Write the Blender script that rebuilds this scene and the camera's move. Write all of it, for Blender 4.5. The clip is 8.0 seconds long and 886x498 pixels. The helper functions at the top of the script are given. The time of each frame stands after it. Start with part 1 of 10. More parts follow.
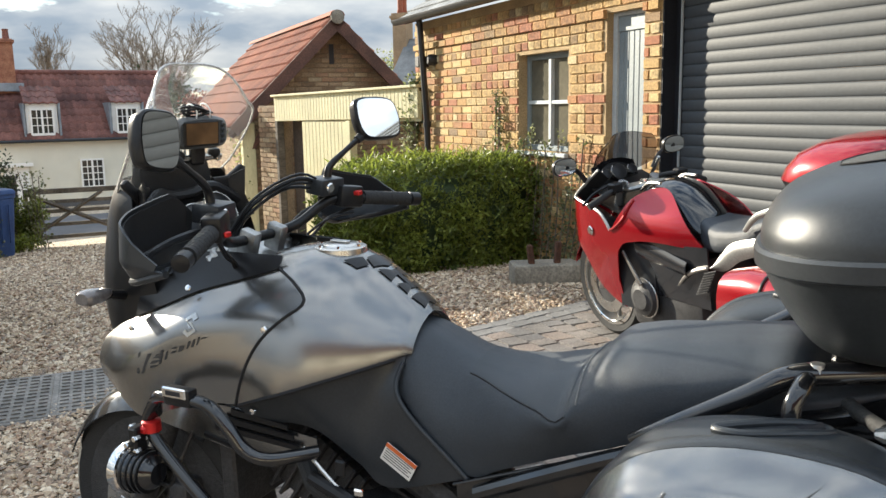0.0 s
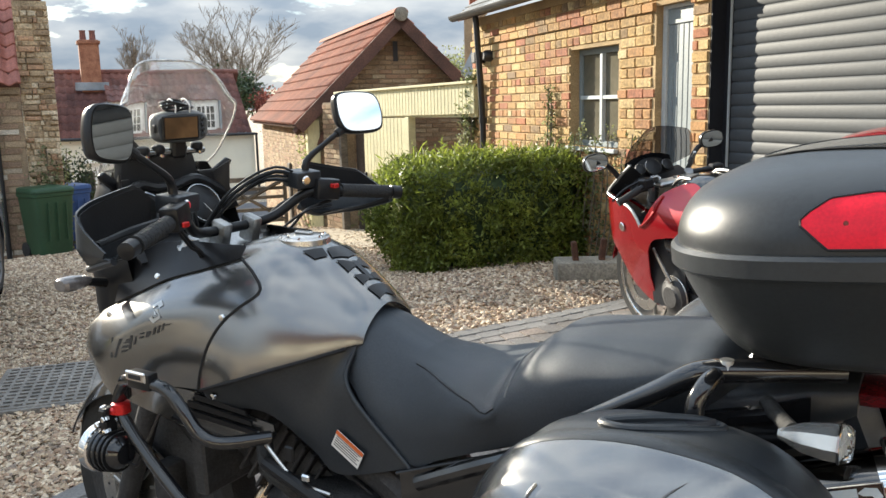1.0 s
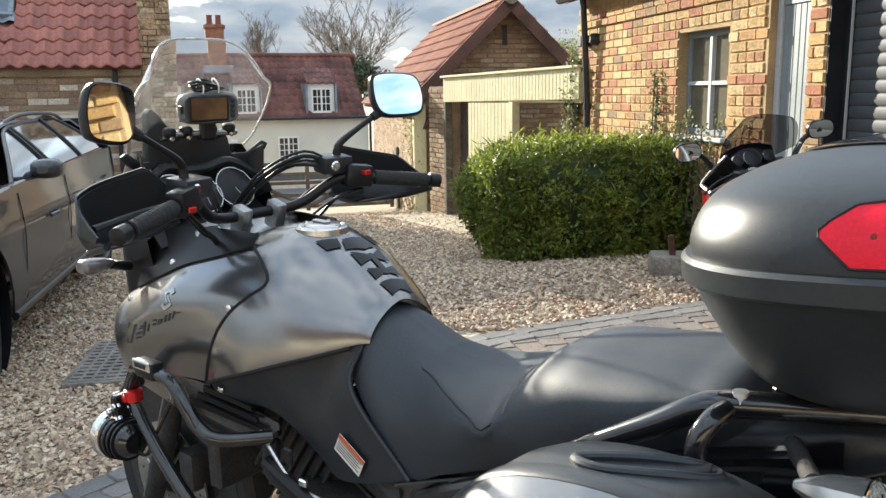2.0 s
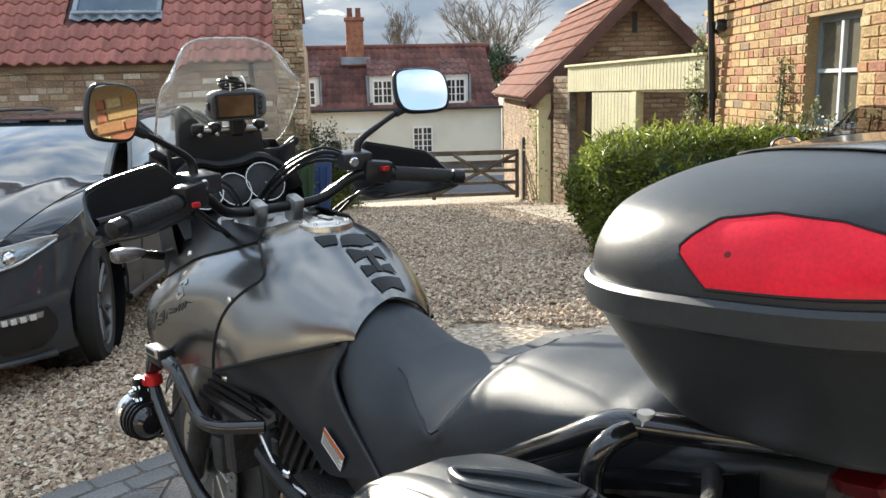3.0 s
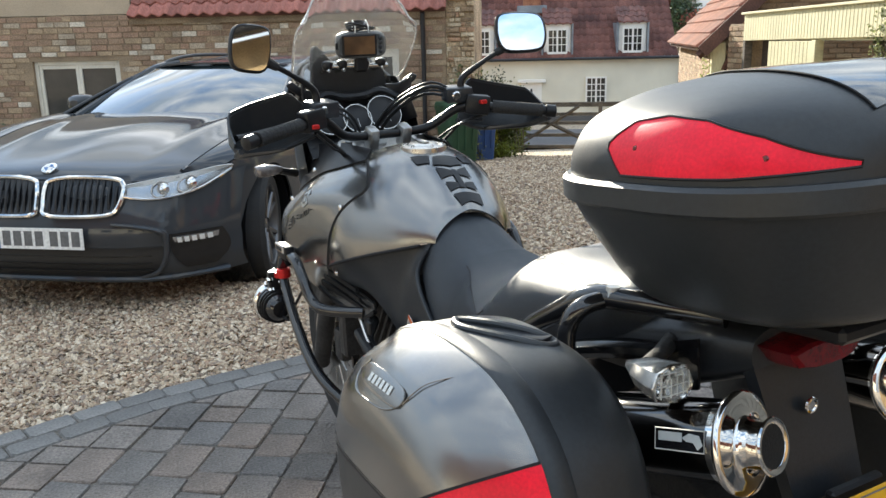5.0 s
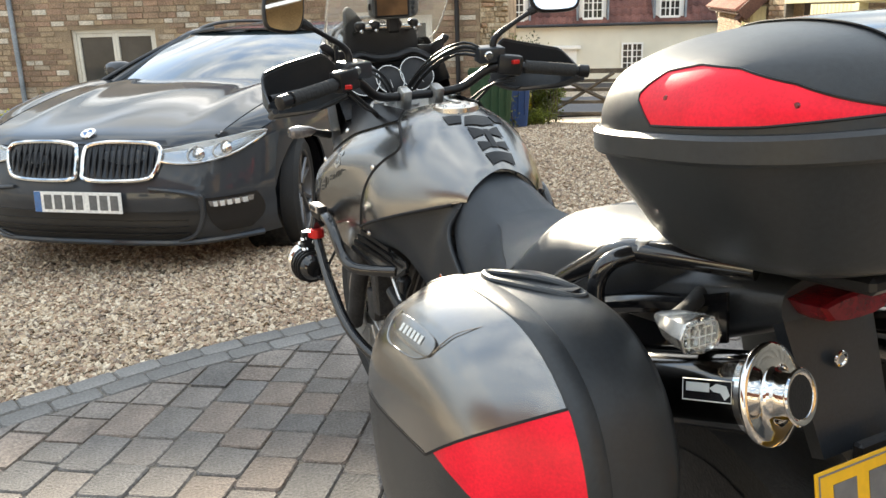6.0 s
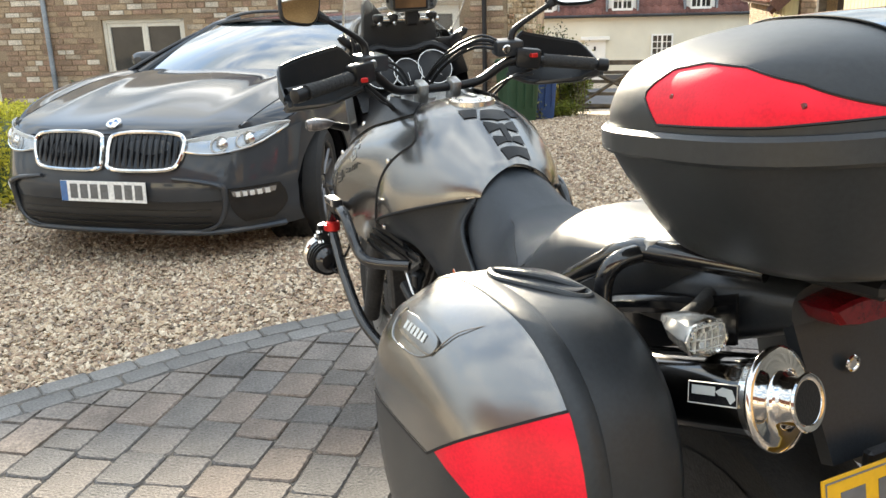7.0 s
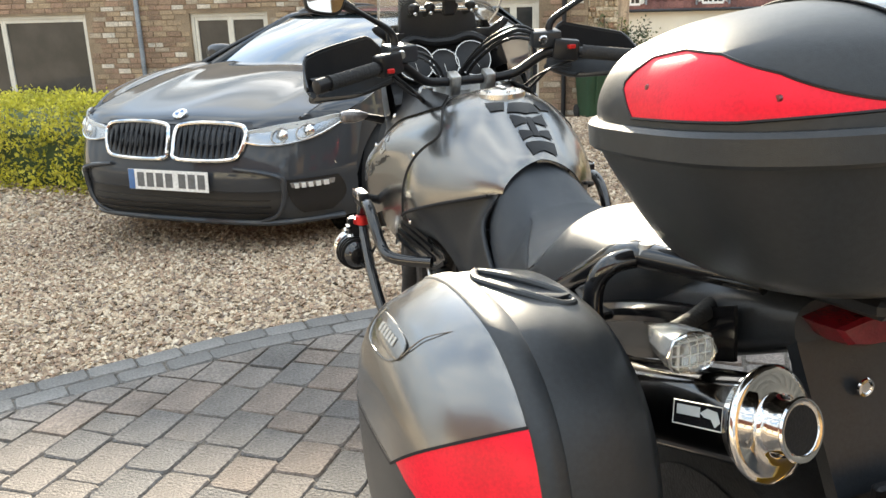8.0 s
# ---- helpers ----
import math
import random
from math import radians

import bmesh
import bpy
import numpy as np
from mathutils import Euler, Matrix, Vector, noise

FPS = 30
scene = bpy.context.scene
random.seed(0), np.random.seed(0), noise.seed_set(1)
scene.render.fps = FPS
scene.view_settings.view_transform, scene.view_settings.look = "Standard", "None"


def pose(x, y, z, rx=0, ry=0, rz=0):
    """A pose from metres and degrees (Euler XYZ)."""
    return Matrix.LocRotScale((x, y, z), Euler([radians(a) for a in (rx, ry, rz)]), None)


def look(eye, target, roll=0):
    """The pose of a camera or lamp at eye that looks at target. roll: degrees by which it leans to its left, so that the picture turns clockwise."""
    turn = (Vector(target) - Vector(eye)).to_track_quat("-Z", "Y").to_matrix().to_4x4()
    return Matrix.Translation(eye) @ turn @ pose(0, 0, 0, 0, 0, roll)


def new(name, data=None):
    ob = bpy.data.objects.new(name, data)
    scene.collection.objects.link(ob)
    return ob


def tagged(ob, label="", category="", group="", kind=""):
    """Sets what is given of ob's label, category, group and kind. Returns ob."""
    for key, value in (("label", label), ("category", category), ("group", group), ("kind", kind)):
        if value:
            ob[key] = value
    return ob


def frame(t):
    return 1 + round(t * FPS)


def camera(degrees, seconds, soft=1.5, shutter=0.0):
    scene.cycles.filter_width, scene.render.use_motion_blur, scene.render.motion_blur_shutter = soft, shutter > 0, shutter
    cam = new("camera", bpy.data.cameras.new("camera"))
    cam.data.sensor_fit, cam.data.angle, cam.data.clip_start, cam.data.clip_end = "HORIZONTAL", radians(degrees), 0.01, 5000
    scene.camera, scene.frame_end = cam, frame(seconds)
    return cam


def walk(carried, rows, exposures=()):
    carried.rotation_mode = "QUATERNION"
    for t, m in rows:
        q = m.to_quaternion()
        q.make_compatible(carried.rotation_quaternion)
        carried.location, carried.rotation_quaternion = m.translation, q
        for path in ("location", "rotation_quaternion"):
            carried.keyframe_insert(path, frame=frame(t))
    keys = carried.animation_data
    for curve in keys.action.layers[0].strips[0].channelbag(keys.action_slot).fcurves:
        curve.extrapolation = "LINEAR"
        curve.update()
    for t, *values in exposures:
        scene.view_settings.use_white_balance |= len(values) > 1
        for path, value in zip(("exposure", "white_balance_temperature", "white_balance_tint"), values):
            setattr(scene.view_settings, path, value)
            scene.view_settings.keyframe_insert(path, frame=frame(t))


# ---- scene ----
cam = camera(55.7, 8.0)
PATH = [
    (0, (0.0558, 0.0945, 1.2978), (0.0522, 1.8684, 0.9954), -1),
    (0.5, (0.207, 0.0567, 1.2924), (0.1287, 1.8297, 0.9918), -1.3),
    (1, (0.2997, 0.09, 1.2861), (0.1332, 1.8549, 0.9801), -1.3),
    (1.5, (0.3726, 0.1881, 1.2789), (0.0972, 1.9377, 0.9603), -1.1),
    (1.7, (0.396, 0.216, 1.2753), (0.0711, 1.9566, 0.9513), -0.9),
    (2.8, (0.6903, 0.3465, 1.287), (0.054, 1.9935, 0.9387), -1.2),
    (3, (0.7218, 0.3582, 1.287), (0.0333, 1.9845, 0.9378), -1.3),
    (3.5, (0.7938, 0.3249, 1.2825), (-0.009, 1.8972, 0.9297), -1.5),
    (4, (0.9, 0.2466, 1.2861), (0.0081, 1.7658, 0.9171), -1.7),
    (4.5, (0.9837, 0.225, 1.278), (0.0261, 1.6956, 0.8793), -1.6),
    (4.7, (1.0107, 0.2178, 1.2726), (0.0333, 1.6713, 0.8568), -1.4),
    (6, (1.0404, 0.1935, 1.2465), (-0.009, 1.566, 0.7425), -1.7),
    (6.5, (1.0332, 0.1971, 1.2465), (-0.0297, 1.5543, 0.7299), -1.6),
    (7, (1.0566, 0.2196, 1.2519), (-0.0342, 1.5525, 0.7308), -1.6),
    (7.5, (1.1007, 0.2619, 1.2582), (-0.0405, 1.5498, 0.7326), -1.7),
    (8, (1.1169, 0.3555, 1.2357), (-0.1026, 1.5687, 0.7083), -1.8),
]
walk(cam, [(t, look(eye, target, roll)) for t, eye, target, roll in PATH],
     [(0.0, 1.54, 6450, 6), (1.7, 1.58, 6350, 6), (3.5, 1.42, 6250, 6), (4.7, 1.48, 6200, 5), (6.0, 1.98, 6900, 6), (8.0, 2.08, 6900, 6)])

# ---- light ----
SUN_HEADING, SUN_ELEVATION = radians(139), radians(17.5)
world = bpy.data.worlds.new("world")
scene.world = world
world.use_nodes = True
wn, wl = world.node_tree.nodes, world.node_tree.links
wn.clear()
w_out = wn.new("ShaderNodeOutputWorld")
w_bg = wn.new("ShaderNodeBackground")
w_sky = wn.new("ShaderNodeTexSky")
w_sky.sky_type = "NISHITA"
w_sky.sun_disc = False
w_sky.sun_elevation = SUN_ELEVATION
w_sky.sun_rotation = radians(90) - SUN_HEADING
w_sky.air_density, w_sky.dust_density = 1.0, 0.45
# drifting cloud over the blue
w_co = wn.new("ShaderNodeTexCoord")
w_map = wn.new("ShaderNodeMapping")
w_map.inputs["Scale"].default_value = (1.0, 1.0, 3.2)
w_n1 = wn.new("ShaderNodeTexNoise")
w_n1.inputs["Scale"].default_value, w_n1.inputs["Detail"].default_value = 4.6, 8.0
w_n1.inputs["Roughness"].default_value = 0.56
w_r1 = wn.new("ShaderNodeValToRGB")
w_r1.color_ramp.elements[0].position, w_r1.color_ramp.elements[1].position = 0.40, 0.55
w_n2 = wn.new("ShaderNodeTexNoise")
w_n2.inputs["Scale"].default_value, w_n2.inputs["Detail"].default_value = 6.0, 6.0
w_r2 = wn.new("ShaderNodeValToRGB")
w_r2.color_ramp.elements[0].position, w_r2.color_ramp.elements[0].color = 0.40, (1.35, 1.6, 1.95, 1)
w_r2.color_ramp.elements[1].position, w_r2.color_ramp.elements[1].color = 0.66, (3.15, 3.15, 3.15, 1)
# a cloud layer is brighter overhead than towards the horizon
w_sep = wn.new("ShaderNodeSeparateXYZ")
w_up = wn.new("ShaderNodeMapRange")
w_up.inputs["From Min"].default_value, w_up.inputs["From Max"].default_value = 0.0, 1.0
w_up.inputs["To Min"].default_value, w_up.inputs["To Max"].default_value = 0.52, 2.3
w_layer = wn.new("ShaderNodeVectorMath")
w_layer.operation = "SCALE"
wl.new(w_co.outputs["Generated"], w_sep.inputs["Vector"])
wl.new(w_sep.outputs["Z"], w_up.inputs["Value"])
w_mix = wn.new("ShaderNodeMix")
w_mix.data_type = "RGBA"
wl.new(w_co.outputs["Generated"], w_map.inputs["Vector"])
for w_n in (w_n1, w_n2):
    wl.new(w_map.outputs["Vector"], w_n.inputs["Vector"])
w_low = wn.new("ShaderNodeMapRange")
w_low.inputs["From Max"].default_value = 0.45
w_low.inputs["To Min"].default_value, w_low.inputs["To Max"].default_value = 0.20, 0.0
w_add = wn.new("ShaderNodeMath")
wl.new(w_sep.outputs["Z"], w_low.inputs["Value"])
wl.new(w_n1.outputs["Fac"], w_add.inputs[0])
wl.new(w_low.outputs["Result"], w_add.inputs[1])
wl.new(w_add.outputs["Value"], w_r1.inputs["Fac"])
wl.new(w_n2.outputs["Fac"], w_r2.inputs["Fac"])
wl.new(w_r1.outputs["Color"], w_mix.inputs["Factor"])
wl.new(w_sky.outputs["Color"], w_mix.inputs["A"])
wl.new(w_r2.outputs["Color"], w_layer.inputs[0])
wl.new(w_up.outputs["Result"], w_layer.inputs["Scale"])
wl.new(w_layer.outputs["Vector"], w_mix.inputs["B"])
wl.new(w_mix.outputs["Result"], w_bg.inputs["Color"])
w_bg.inputs["Strength"].default_value = 0.15
wl.new(w_bg.outputs["Background"], w_out.inputs["Surface"])

sun_data = bpy.data.lights.new("sun", "SUN")
sun_data.energy, sun_data.angle, sun_data.color = 4.3, radians(0.6), (1.0, 0.89, 0.74)
sun = new("sun", sun_data)
sun.matrix_world = look((math.cos(SUN_HEADING) * 40, math.sin(SUN_HEADING) * 40, math.tan(SUN_ELEVATION) * 40), (0, 0, 0))

# ---- materials ----


def mat(name, col, rough=0.5, metal=0.0, var=0.15, vscale=4.0, col2=None, grain=0.1, gscale=60.0, bump=0.0, bscale=90.0,
        rand=0.0, coat=0.0, island=0.0, stretch=(1, 1, 1), rvar=0.08, sheen=0.0):
    """A procedural surface: large stains, fine grain, relief, and a shift of tone from piece to piece."""
    m = bpy.data.materials.new(name)
    m.use_nodes = True
    n, l = m.node_tree.nodes, m.node_tree.links
    b = n["Principled BSDF"]
    co = n.new("ShaderNodeTexCoord")
    mp = n.new("ShaderNodeMapping")
    mp.inputs["Scale"].default_value = stretch
    l.new(co.outputs["Object"], mp.inputs["Vector"])
    big = n.new("ShaderNodeTexNoise")
    big.inputs["Scale"].default_value, big.inputs["Detail"].default_value = vscale, 5.0
    fine = n.new("ShaderNodeTexNoise")
    fine.inputs["Scale"].default_value, fine.inputs["Detail"].default_value = gscale, 3.0
    for t in (big, fine):
        l.new(mp.outputs["Vector"], t.inputs["Vector"])
    a = [c * (1 - var) for c in col]
    c2 = col2 or [min(1.0, c * (1 + var)) for c in col]
    ramp = n.new("ShaderNodeValToRGB")
    ramp.color_ramp.elements[0].position, ramp.color_ramp.elements[1].position = 0.36, 0.64
    ramp.color_ramp.elements[0].color, ramp.color_ramp.elements[1].color = (*a, 1), (*c2, 1)
    l.new(big.outputs["Fac"], ramp.inputs["Fac"])
    hsv = n.new("ShaderNodeHueSaturation")
    l.new(ramp.outputs["Color"], hsv.inputs["Color"])
    val = n.new("ShaderNodeMapRange")
    val.inputs["To Min"].default_value, val.inputs["To Max"].default_value = 1 - grain * 1.6, 1 + grain * 1.6
    val.inputs["From Min"].default_value, val.inputs["From Max"].default_value = 0.3, 0.7
    l.new(fine.outputs["Fac"], val.inputs["Value"])
    last = val.outputs["Result"]
    if rand or island:
        src = n.new("ShaderNodeObjectInfo").outputs["Random"] if rand else n.new("ShaderNodeNewGeometry").outputs["Random Per Island"]
        k = rand or island
        rr = n.new("ShaderNodeMapRange")
        rr.inputs["To Min"].default_value, rr.inputs["To Max"].default_value = 1 - k, 1 + k
        l.new(src, rr.inputs["Value"])
        mul = n.new("ShaderNodeMath")
        mul.operation = "MULTIPLY"
        l.new(last, mul.inputs[0]), l.new(rr.outputs["Result"], mul.inputs[1])
        last = mul.outputs["Value"]
    l.new(last, hsv.inputs["Value"])
    l.new(hsv.outputs["Color"], b.inputs["Base Color"])
    rm = n.new("ShaderNodeMapRange")
    rm.inputs["To Min"].default_value, rm.inputs["To Max"].default_value = max(0.02, rough - rvar), min(1, rough + rvar)
    l.new(big.outputs["Fac"], rm.inputs["Value"])
    l.new(rm.outputs["Result"], b.inputs["Roughness"])
    b.inputs["Metallic"].default_value = metal
    b.inputs["Coat Weight"].default_value = coat
    b.inputs["Coat Roughness"].default_value = 0.06
    b.inputs["Sheen Weight"].default_value = sheen
    if bump:
        bn = n.new("ShaderNodeTexNoise")
        bn.inputs["Scale"].default_value, bn.inputs["Detail"].default_value = bscale, 4.0
        l.new(mp.outputs["Vector"], bn.inputs["Vector"])
        bp = n.new("ShaderNodeBump")
        bp.inputs["Strength"].default_value, bp.inputs["Distance"].default_value = min(1.0, bump), 0.01
        l.new(bn.outputs["Fac"], bp.inputs["Height"])
        l.new(bp.outputs["Normal"], b.inputs["Normal"])
    return m


def shades(name, stops, rough=0.85, grain=0.12, gscale=70.0, bump=0.5, bscale=120.0, per="object", stain=0.2):
    """A surface whose pieces each take one of several colours."""
    m = mat(name, (0.5, 0.5, 0.5), rough, 0, 0.0, 3.0, None, grain, gscale, bump, bscale)
    n, l = m.node_tree.nodes, m.node_tree.links
    src = n.new("ShaderNodeObjectInfo").outputs["Random"] if per == "object" else n.new("ShaderNodeNewGeometry").outputs["Random Per Island"]
    ramp = n.new("ShaderNodeValToRGB")
    ramp.color_ramp.interpolation = "CONSTANT"
    els = ramp.color_ramp.elements
    while len(els) < len(stops):
        els.new(1.0)
    for i, (p, c) in enumerate(stops):
        els[i].position, els[i].color = p, (*c, 1)
    l.new(src, ramp.inputs["Fac"])
    hsv = [x for x in n if x.bl_idname == "ShaderNodeHueSaturation"][0]
    big = [x for x in n if x.bl_idname == "ShaderNodeTexNoise"][0]
    mx = n.new("ShaderNodeMix")
    mx.data_type, mx.blend_type = "RGBA", "MULTIPLY"
    mr = n.new("ShaderNodeMapRange")
    mr.inputs["From Min"].default_value, mr.inputs["From Max"].default_value = 0.3, 0.7
    mr.inputs["To Min"].default_value, mr.inputs["To Max"].default_value = 1 - stain, 1 + stain * 0.5
    l.new(big.outputs["Fac"], mr.inputs["Value"])
    mx.inputs["Factor"].default_value = 1.0
    l.new(ramp.outputs["Color"], mx.inputs["A"])
    l.new(mr.outputs["Result"], mx.inputs["B"])
    l.new(mx.outputs["Result"], hsv.inputs["Color"])
    return m


def glass(name, tint=(0.9, 0.95, 0.95), rough=0.02, ior=1.45):
    m = bpy.data.materials.new(name)
    m.use_nodes = True
    b = m.node_tree.nodes["Principled BSDF"]
    b.inputs["Base Color"].default_value = (*tint, 1)
    b.inputs["Roughness"].default_value = rough
    b.inputs["Transmission Weight"].default_value = 1.0
    b.inputs["IOR"].default_value = ior
    return m


# yard and buildings
M_GRAVEL = mat("gravel", (0.405, 0.338, 0.255), 0.92, 0, 0.08, 0.6, None, 0.25, 140, 1.0, 110)
g_n, g_l = M_GRAVEL.node_tree.nodes, M_GRAVEL.node_tree.links
g_v, g_r, g_m = g_n.new("ShaderNodeTexVoronoi"), g_n.new("ShaderNodeValToRGB"), g_n.new("ShaderNodeMix")
g_v.inputs["Scale"].default_value = 42.0
g_m.data_type, g_m.blend_type = "RGBA", "MULTIPLY"
g_m.inputs["Factor"].default_value = 1.0
for g_p, g_c in ((0.25, (0.62, 0.58, 0.54, 1)), (0.5, (1.0, 0.98, 0.95, 1)), (0.75, (1.5, 1.5, 1.5, 1))):
    g_e = g_r.color_ramp.elements.new(g_p)
    g_e.color = g_c
g_hsv = [q for q in g_n if q.bl_idname == "ShaderNodeHueSaturation"][0]
g_src = g_hsv.inputs["Color"].links[0].from_socket
g_l.new([q for q in g_n if q.bl_idname == "ShaderNodeMapping"][0].outputs["Vector"], g_v.inputs["Vector"])
g_l.new(g_v.outputs["Color"], g_r.inputs["Fac"])
g_r.color_ramp.elements[0].color, g_r.color_ramp.elements[-1].color = (0.5, 0.46, 0.42, 1), (1.6, 1.6, 1.6, 1)
g_l.new(g_src, g_m.inputs["A"])
g_l.new(g_r.outputs["Color"], g_m.inputs["B"])
g_l.new(g_m.outputs["Result"], g_hsv.inputs["Color"])
M_STONES = shades("gravel_stones", [(0, (0.483, 0.368, 0.252)), (0.22, (0.349, 0.254, 0.178)), (0.42, (0.604, 0.483, 0.344)), (0.6, (0.403, 0.279, 0.189)), (0.74, (0.697, 0.583, 0.436)), (0.9, (0.268, 0.209, 0.161))],
                  0.85, 0.15, 90, 0.3, 150, "island", 0.1)
M_PAVER = shades("paver_concrete", [(0, (0.213, 0.185, 0.161)), (0.22, (0.182, 0.165, 0.148)), (0.45, (0.230, 0.186, 0.154)), (0.65, (0.199, 0.176, 0.156)), (0.82, (0.168, 0.156, 0.145))],
                 0.88, 0.2, 110, 0.7, 130, "object", 0.4)
M_PAVER_FAR = shades("paver_concrete_far", [(0, (0.213, 0.185, 0.161)), (0.22, (0.182, 0.165, 0.148)), (0.45, (0.230, 0.186, 0.154)), (0.65, (0.199, 0.176, 0.156)), (0.82, (0.168, 0.156, 0.145))],
                     0.88, 0.2, 110, 0.7, 130, "island", 0.4)
M_EDGING = mat("edging_block", (0.175, 0.168, 0.158), 0.88, 0, 0.2, 3, None, 0.15, 90, 0.5, 160, rand=0.18)
M_BED = mat("joint_sand", (0.135, 0.118, 0.098), 0.95, 0, 0.3, 4, None, 0.3, 120, 0.8, 200)
BRICK_STOPS = [(0, (0.50, 0.325, 0.130)), (0.14, (0.41, 0.245, 0.095)), (0.26, (0.55, 0.395, 0.185)), (0.38, (0.45, 0.245, 0.098)), (0.48, (0.38, 0.190, 0.082)),
               (0.57, (0.46, 0.30, 0.122)), (0.66, (0.355, 0.145, 0.072)), (0.72, (0.300, 0.195, 0.095)), (0.79, (0.58, 0.45, 0.25)), (0.85, (0.43, 0.28, 0.118)), (0.92, (0.385, 0.150, 0.080)), (0.96, (0.26, 0.175, 0.098))]
M_BRICK = shades("buff_brick", BRICK_STOPS, 0.9, 0.24, 45, 1.0, 55, "object", 0.35)
M_BRICK_FAR = shades("buff_brick_far", BRICK_STOPS, 0.9, 0.16, 60, 0.7, 90, "island", 0.25)
M_MORTAR = mat("lime_mortar", (0.39, 0.275, 0.145), 0.95, 0, 0.2, 3, None, 0.2, 120, 0.6, 200)
STONE_STOPS = [(0, (0.31, 0.21, 0.14)), (0.2, (0.38, 0.28, 0.18)), (0.4, (0.27, 0.18, 0.12)), (0.6, (0.34, 0.22, 0.15)), (0.78, (0.42, 0.34, 0.25)), (0.88, (0.62, 0.55, 0.45))]
M_OLDBRICK = shades("weathered_brick", STONE_STOPS, 0.92, 0.2, 50, 0.8, 60, "island", 0.3)
M_OLDMORTAR = mat("old_mortar", (0.27, 0.20, 0.13), 0.95, 0, 0.25, 2, None, 0.2, 70, 0.7, 120)
M_ROUGHENDS = shades("eroded_brick_ends", [(0, (0.40, 0.29, 0.18)), (0.25, (0.52, 0.40, 0.26)), (0.5, (0.30, 0.21, 0.13)), (0.7, (0.58, 0.47, 0.33)), (0.88, (0.42, 0.26, 0.16))], 0.95, 0.25, 40, 0.9, 50, "island", 0.3)
M_SHEDBRICK = shades("brown_shed_brick", [(0, (0.30, 0.205, 0.12)), (0.3, (0.36, 0.25, 0.15)), (0.55, (0.24, 0.155, 0.09)), (0.75, (0.33, 0.20, 0.12)), (0.9, (0.42, 0.32, 0.20))], 0.92, 0.18, 60, 0.7, 90, "island", 0.25)
M_ROUGHWALL = mat("eroded_brickwork", (0.42, 0.31, 0.19), 0.95, 0, 0.35, 2.0, (0.58, 0.46, 0.30), 0.3, 40, 1.0, 40, stretch=(1, 1, 0.25))
M_CHIMNEY = mat("orange_chimney_brick", (0.30, 0.12, 0.07), 0.9, 0, 0.25, 6, (0.36, 0.17, 0.10), 0.2, 40, 0.5, 60)
M_RENDER = mat("cream_wall_render", (0.70, 0.67, 0.56), 0.9, 0, 0.06, 1.0, None, 0.03, 60, 0.2, 80)
M_BUFFRENDER = mat("buff_wall_render", (0.44, 0.35, 0.25), 0.9, 0, 0.1, 1.0, None, 0.06, 60, 0.3, 80)
M_PANTILE = mat("red_pantile", (0.38, 0.135, 0.10), 0.75, 0, 0.25, 1.5, (0.44, 0.18, 0.14), 0.14, 30, 0.35, 60, rand=0.22)
M_PANTILE_FAR = mat("old_pantile", (0.135, 0.052, 0.042), 0.85, 0, 0.35, 1.2, (0.185, 0.08, 0.062), 0.2, 25, 0.4, 50, island=0.25)
M_TILE_ORANGE = mat("orange_roof_tile", (0.245, 0.066, 0.032), 0.85, 0, 0.25, 1.0, (0.31, 0.098, 0.050), 0.12, 30, 0.3, 60, island=0.14)
M_SLATE = mat("roof_slate", (0.17, 0.175, 0.175), 0.7, 0, 0.25, 3, None, 0.15, 40, 0.3, 60, island=0.2)
M_LEAD = mat("lead_flashing", (0.24, 0.27, 0.30), 0.55, 0.4, 0.2, 3, None, 0.1, 40, 0.2, 50)
M_CREAM = mat("cream_painted_boards", (0.64, 0.58, 0.34), 0.6, 0, 0.08, 2.5, None, 0.05, 40, 0.25, 60, stretch=(1, 1, 0.3))
M_TIMBER = mat("dark_stained_timber", (0.105, 0.05, 0.035), 0.8, 0, 0.3, 3, None, 0.2, 40, 0.4, 60)
M_WOOD = mat("weathered_oak", (0.125, 0.105, 0.082), 0.88, 0, 0.3, 4, None, 0.25, 50, 0.6, 80, stretch=(1, 1, 0.3))
M_WOODDARK = mat("aged_dark_door", (0.075, 0.055, 0.042), 0.85, 0, 0.3, 3, None, 0.2, 40, 0.4, 60)
M_WHITE = mat("white_painted_wood", (0.80, 0.79, 0.75), 0.45, 0, 0.04, 3, None, 0.03, 40, 0.05, 60)
M_OFFWHITE = mat("off_white_frame", (0.66, 0.62, 0.53), 0.5, 0, 0.06, 3, None, 0.04, 40, 0.1, 60)
M_GREYBLUE = mat("grey_blue_paint", (0.205, 0.24, 0.25), 0.5, 0, 0.08, 2, None, 0.05, 50, 0.15, 60)
M_GREYWHITE = mat("pale_grey_paint", (0.43, 0.465, 0.475), 0.5, 0, 0.06, 2, None, 0.04, 50, 0.1, 60)
M_SHUTTER = mat("anthracite_shutter", (0.046, 0.052, 0.058), 0.62, 0.0, 0.08, 2, None, 0.05, 30, 0.05, 40, rand=0.04)
M_GUIDE = mat("black_guide_rail", (0.012, 0.013, 0.017), 0.5, 0.1, 0.2, 3, None, 0.1, 40, 0.05, 50)
M_BLACKPIPE = mat("black_cast_pipe", (0.014, 0.014, 0.016), 0.42, 0, 0.2, 3, None, 0.1, 40, 0.1, 50)
